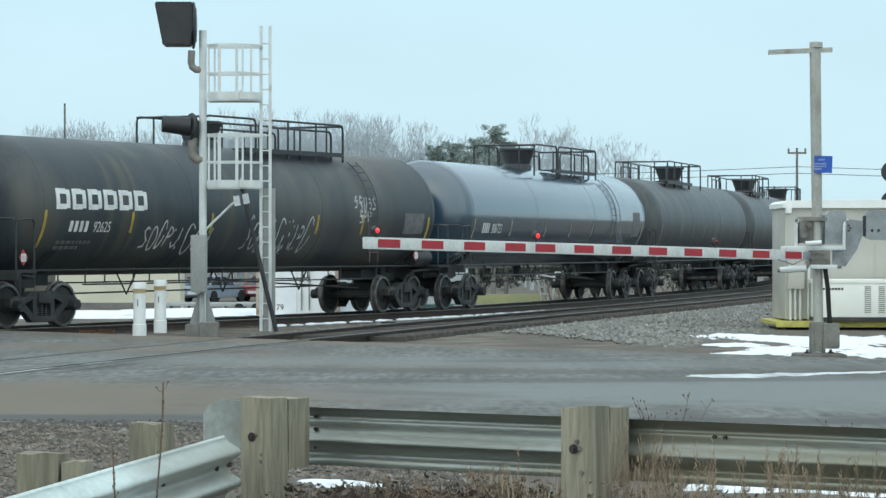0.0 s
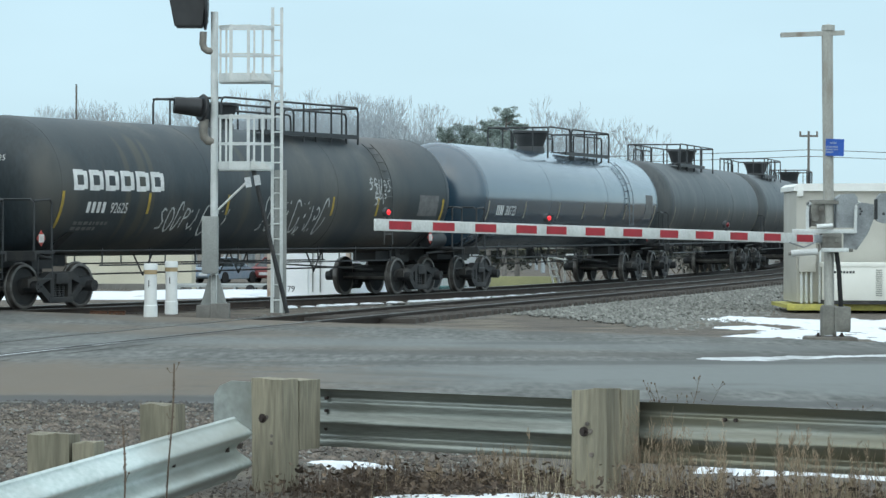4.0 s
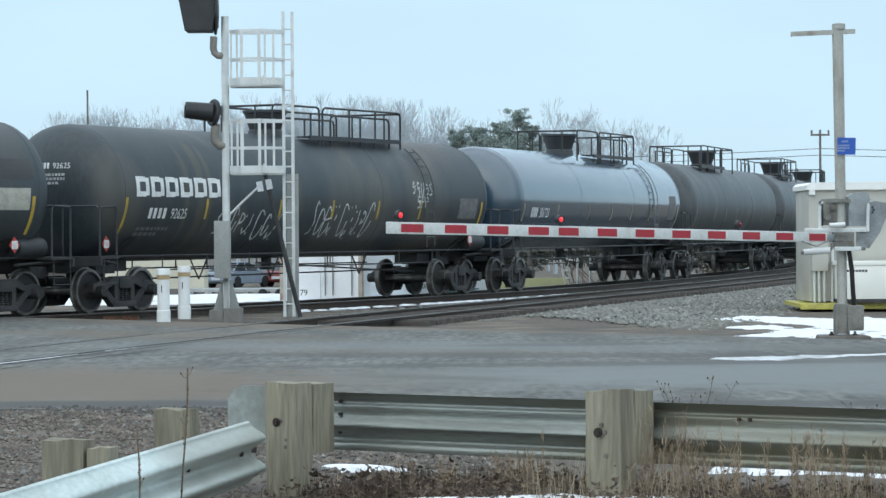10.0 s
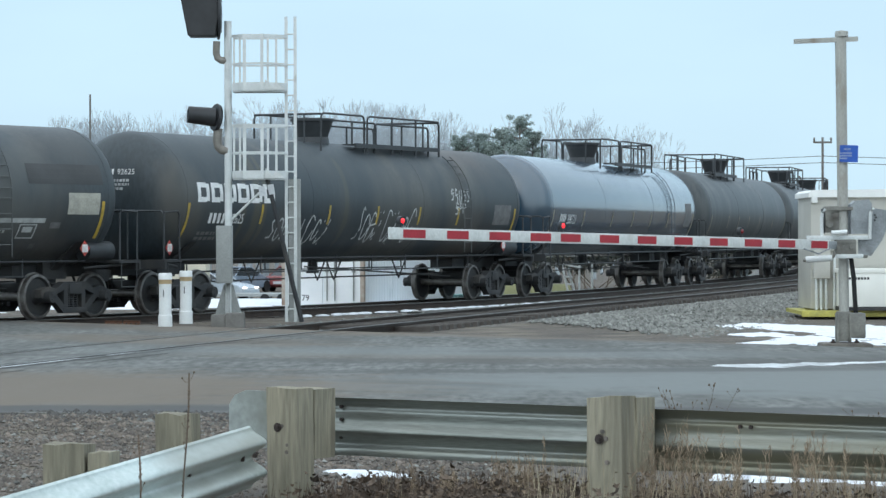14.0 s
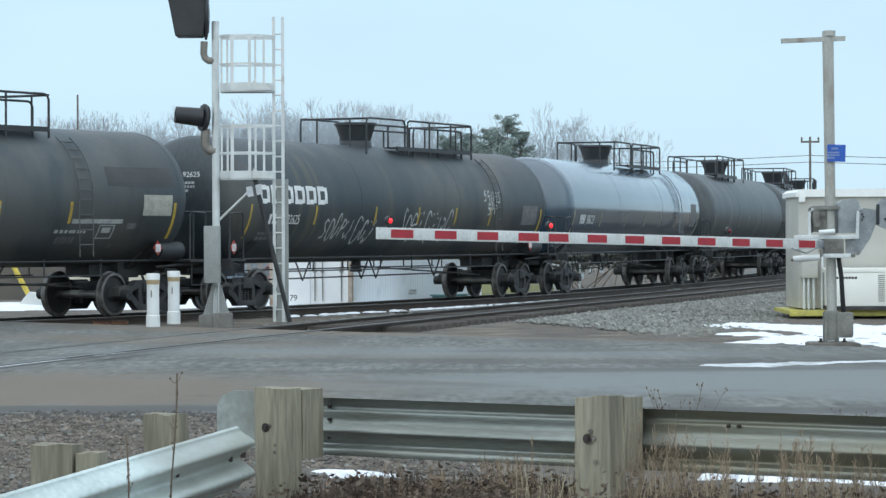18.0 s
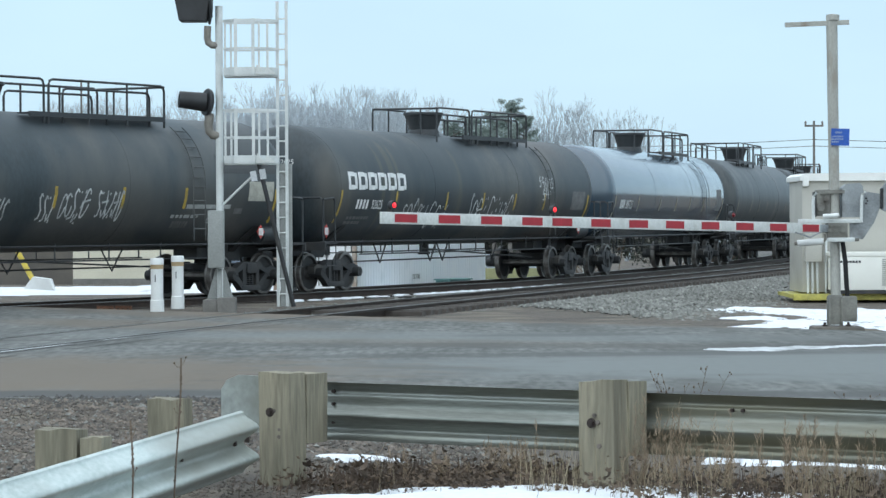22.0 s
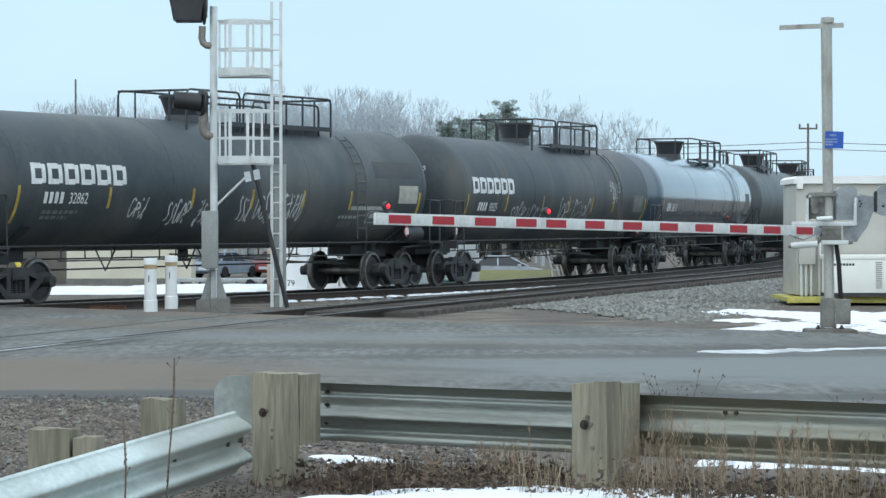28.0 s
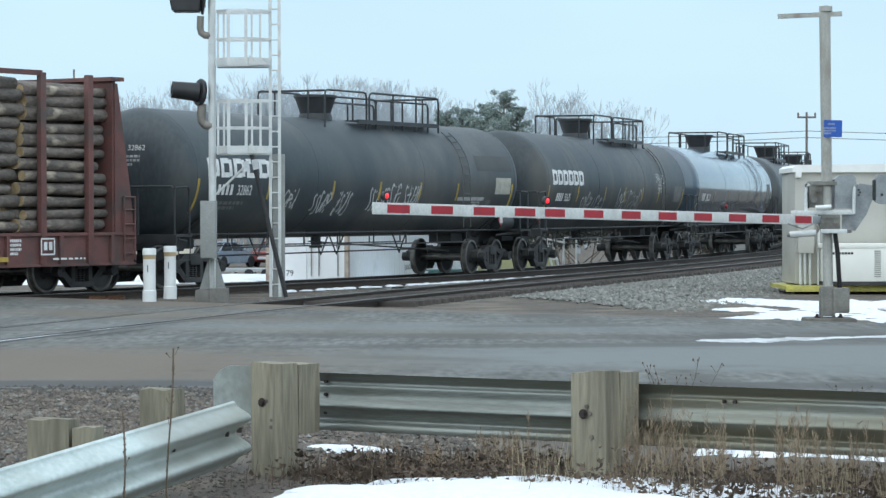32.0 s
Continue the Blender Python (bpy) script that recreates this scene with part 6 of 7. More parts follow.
    tube(bm, [(0.15, 0, 0.3), (-0.5, 0.1, 1.5)], 0.09, 10)
    part("pipe", bm, M["yellow"], y)
    bm = bmesh.new()
    extrude(bm, [(-0.25, 0), (0.95, 0), (0.8, 0.12), (0.7, 0.42), (0.15, 0.5), (-0.02, 0.3)], -0.3, 0.3, "XZ")
    part("base", bm, M["pvc"], y)
    # metal gate
    f = thing("metal_steps", "steep white tubular steps with a handrail hoop beside the grass", "steps", pose(3.02, 90.6, -0.36, 0, 0, 10))
    for x in (0.0, 0.22):
        bm = bmesh.new()
        tube(bm, [(x, 0, 1.12 if x == 0 else 0.95), (x + 0.25, 0, 0.0)], 0.035)
        part("stringer", bm, M["pvc"], f)
    for k in range(4):
        bm = bmesh.new()
        z = 0.2 + 0.24 * k
        box(bm, 0.25 * (1 - z / 1.12), 0.25 * (1 - z / 1.12) + 0.24, -0.10, 0.10, z, z + 0.045)
        part("tread", bm, M["pvc"], f, smooth=False)
    bm = bmesh.new()
    tube(bm, [(0.58, 0, 0.0), (0.58, 0, 1.10), (0.62, 0, 1.16), (0.96, 0, 1.16), (1.0, 0, 1.10), (1.0, 0, 0.0)], 0.035, 8)
    part("handrail_hoop", bm, M["pvc"], f)
    bm = bmesh.new()
    tube(bm, [(0.0, 0, 1.12), (0.58, 0, 1.0)], 0.03)
    part("handrail", bm, M["pvc"], f)
    # the grassy bank before the lower road
    bm = bmesh.new()
    path = [(Vector((x, 92.6 + 0.08 * x)), Vector((1.0, 0.08)).normalized()) for x in np.arange(-1.5, 3.6, 0.3)]
    strip(bm, path, [(-2.2, -1.0), (-1.0, 0.0), (-0.4, 0.07), (0.4, 0.05), (1.8, -0.38)])
    solid("lawn", bm, M["lawn"], "bank of yellowed winter grass", "grass", kind="structure")


ROAD_CAR = []


def build_car(label, paint, at, lit=True):
    car = thing("car", label, "car", at)
    lower = [(-2.25, 0.35), (-2.3, 0.62), (-2.2, 0.86), (-1.45, 0.95), (0.95, 0.93), (1.9, 0.78), (2.25, 0.60), (2.28, 0.35), (1.9, 0.24), (-1.9, 0.24)]
    bm = bmesh.new()
    extrude(bm, lower, -0.88, 0.88, "XZ")
    bmesh.ops.bevel(bm, geom=bm.edges[:], offset=0.05, segments=2, affect="EDGES")
    part("body", bm, paint, car)
    bm = bmesh.new()
    lo = [(-1.75, -0.82, 0.92), (1.15, -0.82, 0.92), (1.15, 0.82, 0.92), (-1.75, 0.82, 0.92)]
    hi = [(-0.95, -0.62, 1.40), (0.25, -0.62, 1.40), (0.25, 0.62, 1.40), (-0.95, 0.62, 1.40)]
    a, b = [bm.verts.new(v) for v in lo], [bm.verts.new(v) for v in hi]
    for k in range(4):
        bm.faces.new((a[k], a[(k + 1) % 4], b[(k + 1) % 4], b[k]))
    bm.faces.new(b)
    part("glasshouse", bm, M["car_glass"], car, "dark car glass", False)
    bm = bmesh.new()
    box(bm, -1.0, 0.3, -0.64, 0.64, 1.395, 1.45, bev=0.02)
    part("roof", bm, paint, car)
    for p, q in list(zip(lo, hi)) + [((-0.35, y * 1.1, 0.92), (-0.35, y * 0.9, 1.4)) for y in (-0.72, 0.72)]:
        bm = bmesh.new()
        rod(bm, p, q, 0.035, n=6)
        part("pillar", bm, paint, car)
    for x in (-1.4, 1.45):
        for y in (-0.82, 0.82):
            bm = bmesh.new()
            rod(bm, (x, y - 0.1, 0.33), (x, y + 0.1, 0.33), 0.33, n=20)
            part("wheel", bm, M["rubber"], car)
    for y in (-0.6, 0.6):
        bm = bmesh.new()
        box(bm, 2.18, 2.27, y - 0.17, y + 0.17, 0.61, 0.70, bev=0.03)
        part("headlamp", bm, M["head_lamp"] if lit else M["car_glass"], car, "lit headlamp" if lit else "dark headlamp")
        bm = bmesh.new()
        box(bm, -2.31, -2.22, y - 0.19, y + 0.19, 0.66, 0.78, bev=0.02)
        part("tail_lamp", bm, M["car_red"], car, "red tail lamp")
    bm = bmesh.new()
    box(bm, -2.33, -2.28, -0.26, 0.26, 0.44, 0.60)
    part("number_plate", bm, M["white_crate"], car, "plain white plate", False)
    for y in (-0.9, 0.9):
        bm = bmesh.new()
        box(bm, 0.62, 0.80, y - 0.07, y + 0.07, 0.92, 1.04, bev=0.03)
        part("door_mirror", bm, paint, car)
    return car


def build_cars():
    ROAD_CAR.append(build_car("silver saloon car on the road behind the tracks", M["car_silver"], pose(-31.6, 141.6, -1.46)))
    build_car("blue car parked in the snowy yard", M["car_blue"], pose(-12.9, 158.0, -1.46, 0, 0, 62), False)
    build_car("red car parked beside the blue one", M["car_red"], pose(-9.9, 161.0, -1.46, 0, 0, 66), False)


def leaf_cloud(bm, centre, size, count, leaf, rnd):
    for _ in range(count):
        while True:
            p = Vector((rnd.uniform(-1, 1), rnd.uniform(-1, 1), rnd.uniform(-1, 1)))
            if p.length < 1:
                break
        p = Vector(centre) + Vector((p.x * size[0], p.y * size[1], p.z * size[2]))
        a = Vector((rnd.uniform(-1, 1), rnd.uniform(-1, 1), rnd.uniform(-1, 1))).normalized() * leaf
        b = Vector((rnd.uniform(-1, 1), rnd.uniform(-1, 1), rnd.uniform(-1, 1))).normalized() * leaf * 0.6
        bm.faces.new([bm.verts.new(p - a), bm.verts.new(p + b), bm.verts.new(p + a)])


def build_shrubs():
    rnd = random.Random(8)
    for x, y, w, h in ((7.6, 166, 4.6, 4.4), (16.5, 172, 6.5, 4.8), (0.5, 172, 4.6, 4.4)):
        s = thing("shrub", "dark leafless hedge clump", "shrub", pose(x, y, ground_z(x, y) - 0.05), group="hedge clumps")
        bm = bmesh.new()
        for k in range(14):
            tube(bm, [(rnd.uniform(-w, w) * 0.5, rnd.uniform(-0.3, 0.3), 0), (rnd.uniform(-w, w), rnd.uniform(-0.5, 0.5), h * rnd.uniform(0.6, 1))], 0.03, 4)
        part("stem_clump", bm, M["weed"], s)
        bm = bmesh.new()
        for k in range(10):
            leaf_cloud(bm, (rnd.uniform(-w, w) * 0.8, rnd.uniform(-0.4, 0.4), h * rnd.uniform(0.35, 0.75)), (w * 0.4, 0.6, h * 0.34), int(190 * max(1, w)), 0.17, rnd)
        part("foliage", bm, M["hedge"], s, smooth=False)


# ---- trees, poles, wires ----
def bare_tree_parts(seed, height):
    """Trunk and crown of a leafless tree as two meshes."""
    rnd = random.Random(seed)
    tv, tf, cv, cf = [], [], [], []

    def limb(a, b, r0, r1, verts, faces):
        d = (b - a).normalized()
        u = d.cross(Vector((0.3, 0.9, 0.2))).normalized()
        v = d.cross(u)
        i = len(verts)
        for p, r in ((a, r0), (b, r1)):
            for k in range(3):
                c = 2.0944 * k
                verts.append(p + r * (u * math.cos(c) + v * math.sin(c)))
        for k in range(3):
            faces.append((i + k, i + (k + 1) % 3, i + 3 + (k + 1) % 3, i + 3 + k))

    def grow(p, d, length, r, depth):
        q = p + d * length
        limb(p, q, r, r * 0.72, tv if depth < 2 else cv, tf if depth < 2 else cf)
        if depth >= 7:
            return
        kids = 4 if depth < 1 else rnd.choice((2, 2, 3))
        for k in range(kids):
            turn = Vector((rnd.gauss(0, 1), rnd.gauss(0, 1), rnd.gauss(0.25, 0.5))).normalized()
            nd = (d * (1.0 if k == 0 else 0.72) + turn * rnd.uniform(0.3, 0.6) + Vector((0, 0, 0.14))).normalized()
            grow(q, nd, length * rnd.uniform(0.62, 0.86), max(0.008, r * rnd.uniform(0.50, 0.66)), depth + 1)
        if depth in (1, 2, 3, 4):
            grow(p + d * length * 0.5, (d + Vector((rnd.gauss(0, 0.7), rnd.gauss(0, 0.7), 0.3))).normalized(), length * 0.6, max(0.009, r * 0.4), depth + 2)

    grow(Vector((0, 0, -0.3)), Vector((rnd.uniform(-0.05, 0.05), 0, 1)).normalized(), height * 0.19, height * 0.012, 0)
    out = []
    for vs, fs, nm in ((tv, tf, "trunk"), (cv, cf, "crown")):
        me = bpy.data.meshes.new(nm)
        me.from_pydata(vs, [], fs)
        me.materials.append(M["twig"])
        out.append(me)
    return out


def build_trees():
    kinds = [bare_tree_parts(100 + k, 11.5) for k in range(7)]
    rnd = random.Random(3)

    tall = [max(v.co.z for v in k[1].vertices) for k in kinds]

    def tree(x, y, h, k):
        s = h / tall[k]
        t = thing("bare_tree", "leafless winter tree behind the yard, paled by painted haze", "tree", Matrix.LocRotScale((x, y, -1.3), Euler((0, 0, rnd.uniform(0, 6.28))), (s * 0.9, s * 0.9, s)), group="row of bare trees")
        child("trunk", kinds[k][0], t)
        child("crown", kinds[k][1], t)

    def row(x0, x1, n, y, tall0, tall1):
        """A loose row of trees at about depth y, farther ones spread and grown alike."""
        for i in range(n):
            across = x0 + (x1 - x0) * (i + rnd.uniform(0.1, 0.9)) / n
            depth = y * rnd.uniform(0.94, 1.08)
            tree(across * depth / y, depth, rnd.uniform(tall0, tall1) * depth / y + 2.9, rnd.randrange(7))

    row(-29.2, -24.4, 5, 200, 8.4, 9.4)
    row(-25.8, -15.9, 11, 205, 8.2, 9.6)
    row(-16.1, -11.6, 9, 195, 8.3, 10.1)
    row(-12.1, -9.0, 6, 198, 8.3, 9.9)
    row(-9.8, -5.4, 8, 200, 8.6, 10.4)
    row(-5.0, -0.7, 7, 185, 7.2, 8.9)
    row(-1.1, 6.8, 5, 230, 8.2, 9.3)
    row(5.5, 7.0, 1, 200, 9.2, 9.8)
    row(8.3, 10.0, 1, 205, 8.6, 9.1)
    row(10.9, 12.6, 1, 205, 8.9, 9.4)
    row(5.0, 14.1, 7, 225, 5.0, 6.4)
    for x, h, y, w in ((-0.45, 8.9, 170, 1.0), (0.55, 9.25, 172, 1.1), (1.35, 8.6, 170, 0.9), (2.05, 9.3, 168, 0.9), (2.95, 9.95, 165, 1.1), (3.75, 9.2, 167, 0.9)):
        p = thing("pine_tree", "green pine behind the tracks, paled by painted haze", "tree", pose(x, y, -1.3), group="pines")
        bm = bmesh.new()
        rod(bm, (0, 0, -0.2), (0.1, 0, h * 0.95), 0.16, 0.04, 8)
        for k in range(14):
            a, z = k * 2.4, h * (0.4 + 0.55 * k / 14)
            rr = w * (1.0 - 0.5 * k / 14)
            rod(bm, (0.05, 0, z), (rr * math.cos(a), rr * math.sin(a), z + 0.3), 0.05, 0.02, 5)
        part("trunk", bm, M["pole_wood"], p)
        bm = bmesh.new()
        for k in range(11):
            t = (k + 0.5) / 11
            z = h * (0.62 + 0.36 * t)
            reach = w * 1.55 * (1.0 - 0.75 * t ** 1.6) * rnd.uniform(0.75, 1.15)
            for _ in range(4):
                a = rnd.uniform(0, 6.28)
                for f in (0.35, 0.7, 1.0):
                    leaf_cloud(bm, (reach * f * math.cos(a), reach * f * math.sin(a), z + 0.35 * f + rnd.gauss(0, 0.08)), (w * 0.26, w * 0.26, 0.12), 34, 0.11, rnd)
        part("crown", bm, M["pine"], p, smooth=False)
    # poles and wires
    def pole(x, h, y, arm):
        p = thing("utility_pole", "grey wooden utility pole with a crossarm" if arm else "slim grey pole without arms", "utility pole", pose(x, y, -1.3))
        bm = bmesh.new()
        rod(bm, (0, 0, 0), (0, 0, h), 0.09 if arm else 0.08, 0.06 if arm else 0.05, 10)
        part("pole", bm, M["pole_wood"], p)
        if arm:
            bm = bmesh.new()
            box(bm, -0.5, 0.5, -0.05, 0.05, h - 0.32, h - 0.22)
            part("crossarm", bm, M["pole_wood"], p)
            for u in (-0.45, 0.45):
                bm = bmesh.new()
                lathe(bm, [(h - 0.22, 0), (h - 0.22, 0.04), (h - 0.1, 0.06), (h - 0.02, 0.04), (h, 0)], 8, "Z")
                bmesh.ops.translate(bm, verts=bm.verts, vec=(u, 0, 0))
                part("insulator", bm, M["pole_wood"], p)
            bm = bmesh.new()
            rod(bm, (0, 0, h * 0.33), (-1.2, 0.4, h * 0.75), 0.05, n=6)
            part("brace", bm, M["pole_wood"], p)
        return Vector((x, y, h - 1.3))

    a = pole(18.95, 8.23, 150, True)
    pole(-20.25, 10.62, 150, False)
    for dz, x2, sag in ((-1.0, -16, 0.5), (-1.35, -14, 0.5)):
        w = thing("power_line", "thin overhead wire between poles", "cable", group="overhead wires")
        bm = bmesh.new()
        for p1 in (Vector((a.x + 42, 128, a.z + dz - 0.3)), Vector((a.x - 40, 190, a.z + dz + 1.0))):
            p0 = Vector((a.x, a.y, a.z + dz))
            tube(bm, [p0.lerp(p1, k / 12) - Vector((0, 0, 4 * sag * (k / 12) * (1 - k / 12))) for k in range(13)], 0.018, 4)
        part("wire", bm, M["wire"], w)


# ---- snow, stones, weeds ----
def snow_patch(cx, cy, rx, ry, turn, seed, height=0.06, z=None):
    """A low irregular mound of old snow lying on the ground."""
    rnd = random.Random(seed)
    bm = bmesh.new()
    ph = [rnd.uniform(0, 6.28) for _ in range(14)]
    n, rings = 96, 6
    base = ground_z(cx, cy) if z is None else z

    def edge(a):
        return max(0.25, 1 + sum(0.26 / (i * 0.45 + 1) * math.sin((i + 1) * a + ph[i]) for i in range(14)))

    rows = []
    for j in range(1, rings + 1):
        f = j / rings
        row = []
        for k in range(n):
            a = 2 * math.pi * k / n
            u, v = rx * edge(a) * f * math.cos(a), ry * edge(a) * f * math.sin(a)
            x, y = cx + u * math.cos(turn) - v * math.sin(turn), cy + u * math.sin(turn) + v * math.cos(turn)
            g = (ground_z(x, y) if z is None else z)
            top = height * (1 - f ** 3) + 0.012 * noise.noise(Vector((x * 4, y * 4, seed)))
            row.append(bm.verts.new((x, y, g + (top + 0.018 if j < rings else -0.03))))
        rows.append(row)
    c = bm.verts.new((cx, cy, (ground_z(cx, cy) if z is None else z) + height))
    for k in range(n):
        bm.faces.new((c, rows[0][k], rows[0][(k + 1) % n]))
        for a, b in zip(rows, rows[1:]):
            bm.faces.new((a[k], b[k], b[(k + 1) % n], a[(k + 1) % n]))
    solid("snow_patch", bm, M["snow"], "patch of old melting snow", "snow", kind="structure")


def snow_field(spots, x0, x1, y0, y1, base, nx, ny, depth, seed, material="snow"):
    """Thin old snow: a rough sheet that shows only where it rises over the flat ground at base."""
    grid = []
    for i in range(nx + 1):
        x = x0 + (x1 - x0) * i / nx
        col = []
        for j in range(ny + 1):
            y = y0 + (y1 - y0) * j / ny
            v = max(1 - math.sqrt(((x - cx) / rx) ** 2 + ((y - cy - sl * (x - cx)) / ry) ** 2) for cx, cy, rx, ry, sl in spots)
            v += 0.55 * noise.noise(Vector((x * 2.2, y * 0.9, seed))) + 0.40 * noise.noise(Vector((x * 6, y * 2.4, seed + 5))) + 0.2 * noise.noise(Vector((x * 15, y * 6, seed + 9)))
            col.append((x, y, base + max(-0.02, min(1.0, v) * depth)))
        grid.append(col)
    bm = bmesh.new()
    made = {}
    for i in range(nx):
        for j in range(ny):
            cell = [(i, j), (i + 1, j), (i + 1, j + 1), (i, j + 1)]
            if max(grid[a][b2][2] for a, b2 in cell) > base:
                for k in cell:
                    if k not in made:
                        made[k] = bm.verts.new(grid[k[0]][k[1]])
                bm.faces.new([made[k] for k in cell])
    solid("snow_patch", bm, M[material], "thin patch of old melting snow", "snow", kind="structure")


def build_snow():
    snow_field([(5.7, 56.2, 1.0, 1.5, 0.0), (6.7, 54.5, 1.0, 1.6, 0.0), (5.3, 51.0, 0.6, 0.7, 0.2), (5.95, 48.2, 0.75, 2.4, 0.0), (7.0, 51.0, 0.7, 2.6, 0.0), (8.2, 53.4, 1.5, 2.6, 0.0), (7.9, 47.0, 1.3, 2.6, 0.0), (5.0, 47.0, 0.5, 0.5, 0.2), (9.5, 50.0, 1.2, 4.0, 0.0)], 4.0, 10.6, 43.6, 58.6, -0.16, 260, 150, 0.05, 2)
    snow_field([(3.95, 35.8, 0.85, 0.50, 0.30), (4.9, 36.3, 1.0, 0.30, 0.5), (5.7, 36.8, 1.0, 0.18, 0.5)], 2.0, 8.0, 34.5, 39.0, -0.008, 200, 90, 0.012, 4, "slush")
    snow_patch(-0.55, 17.0, 0.30, 0.42, 0.1, 6, 0.03)
    snow_patch(2.12, 20.0, 0.36, 0.45, -0.3, 9, 0.05)
    snow_patch(2.98, 19.5, 0.40, 0.45, -0.3, 10, 0.05)
    snow_patch(0.35, 13.75, 1.35, 0.75, -0.25, 8, 0.07)
    snow_patch(-0.45, 13.75, 0.42, 0.32, -0.2, 12, 0.06)
    for k, (x, y, rx, ry) in enumerate(((-9.5, 80, 6, 2.6), (-4.5, 81, 5, 1.6), (-13, 75, 4, 1.8), (-16, 68, 4, 1.2), (5, 93, 5, 1.5), (-7, 84, 3, 1.5))):
        snow_patch(x, y, rx, ry, 0.0, 20 + k, 0.10)


def build_snow_line():
    rnd = random.Random(31)
    bm = bmesh.new()
    for k in range(80):
        if rnd.random() < 0.25:
            continue
        t = k / 79
        p, d = on_track(8.0 + 21.0 * t)
        x, y = p.x + d.y * (1.55 + rnd.uniform(-0.08, 0.08)), p.y - d.x * (1.55 + rnd.uniform(-0.08, 0.08))
        m = Matrix.Translation((x, y, -0.15)) @ Matrix.Rotation(1.125 + rnd.uniform(-0.3, 0.3), 4, "Z") @ Matrix.Diagonal((rnd.uniform(0.18, 0.34), rnd.uniform(0.08, 0.14), rnd.uniform(0.025, 0.05), 1))
        bmesh.ops.create_icosphere(bm, subdivisions=2, radius=1.0, matrix=m)
    solid("snow_line", bm, M["snow"], "old snow lying between the tie ends", "snow", kind="stuff")


def scatter(name, material, label, category, places, size, seed, shape="stone"):
    rnd = random.Random(seed)
    vs, fs = [], []
    for x, y, z, k in places:
        s = size * rnd.uniform(0.5, 1.4) * k
        i = len(vs)
        r = rnd.uniform(0, 6.28)
        c, sn = math.cos(r), math.sin(r)
        for ux, uy, uz in ((1, 0, 0), (-1, 0, 0.1), (0, 1, 0), (0, -1, -0.1), (0.25, 0.1, 0.75), (0, 0, -0.6)):
            px, py, pz = ux * s * rnd.uniform(0.6, 1.2), uy * s * rnd.uniform(0.5, 1.0), uz * s * rnd.uniform(0.6, 1.0)
            vs.append((x + px * c - py * sn, y + px * sn + py * c, z + pz))
        for a, b, d in ((0, 2, 4), (2, 1, 4), (1, 3, 4), (3, 0, 4), (2, 0, 5), (1, 2, 5), (3, 1, 5), (0, 3, 5)):
            fs.append((i + a, i + b, i + d))
    me = bpy.data.meshes.new(name)
    me.from_pydata(vs, [], fs)
    me.materials.append(material)
    return tagged(new(name, me), label, category, kind="stuff")


def build_stones():
    rnd = random.Random(12)
    pts = []
    for _ in range(26000):
        y = 49 + 60 * rnd.random() ** 1.5
        p, d = near_track(y)
        o = rnd.uniform(0.95, 7.2) if rnd.random() < 0.88 else rnd.uniform(-2.5, 0.7)
        r = Vector((d.y, -d.x))
        x, y = p.x + r.x * o, p.y + r.y * o
        if 0.95 < o < 1.8:
            if y > 56.5:
                pts.append((x, y, -0.185, 0.8))
        elif o < 0.95 or on_bed(x + rnd.gauss(0, 0.25), y + rnd.gauss(0, 0.4)):
            pts.append((x, y, -0.15 if o < 1.2 else -0.175 + 0.055 * smooth_step(1.2, 2.4, o) - 0.06 * smooth_step(4.5, 7.3, o), rnd.choice((0.7, 1, 1, 1.5))))
    for _ in range(6500):
        y = 56.5 + 42 * rnd.random() ** 1.3
        p, d = near_track(y)
        o = rnd.uniform(1.2, 1.85)
        pts.append((p.x + d.y * o, p.y - d.x * o, -0.18, 0.8))
    for _ in range(2500):
        p, d = on_track(rnd.uniform(-8, 50))
        o = rnd.uniform(0.8, 2.3)
        pts.append((p.x + d.y * o, p.y - d.x * o, -0.2, 1))
    scatter("ballast_stones", M["stone"], "loose grey crushed stones along the rails", "stones", pts, 0.048, 1)
    pts = []
    for _ in range(26000):
        x, y = rnd.uniform(-5.6, 0.3), rnd.uniform(16.5, 26.3)
        if y > 26.0 - 1.05 * max(0, x + 1.0):
            continue
        pts.append((x, y, ground_z(x, y) + 0.005, rnd.choice((0.5, 0.7, 1.0))))
    edge = [(-8, 26.6), (-3.2, 26.2), (-1.2, 25.6), (1.5, 22.6)]
    crumbs = []
    for (xa, ya), (xb, yb) in zip(edge, edge[1:]):
        for _ in range(1300):
            t = rnd.random()
            x, y = xa + (xb - xa) * t, ya + (yb - ya) * t - abs(rnd.gauss(0, 0.7)) + 0.25
            crumbs.append((x, y, max(ground_z(x, y), -0.06) + 0.002, rnd.choice((0.5, 0.8, 1.3))))
    scatter("asphalt_crumbs", M["crumb"], "dark crumbs of asphalt at the broken road edge", "rubble", crumbs, 0.03, 14)
    scatter("gravel_stones", M["rubble"], "grey and brown gravel beside the barrier", "stones", pts, 0.033, 2)
    scatter("pale_gravel", M["stone"], "pale grey stones among the brown gravel", "stones", [(x, y, z + 0.008, k) for x, y, z, k in pts[::7]], 0.026, 9)
    pts = []
    for _ in range(16000):
        x, y = rnd.uniform(-3.0, 4.0), rnd.uniform(11.0, 18.5)
        pts.append((x, y, ground_z(x, y) + 0.003, 1))
    scatter("verge_grit", M["rubble"], "brown grit and clods on the verge", "grit", pts, 0.012, 3)


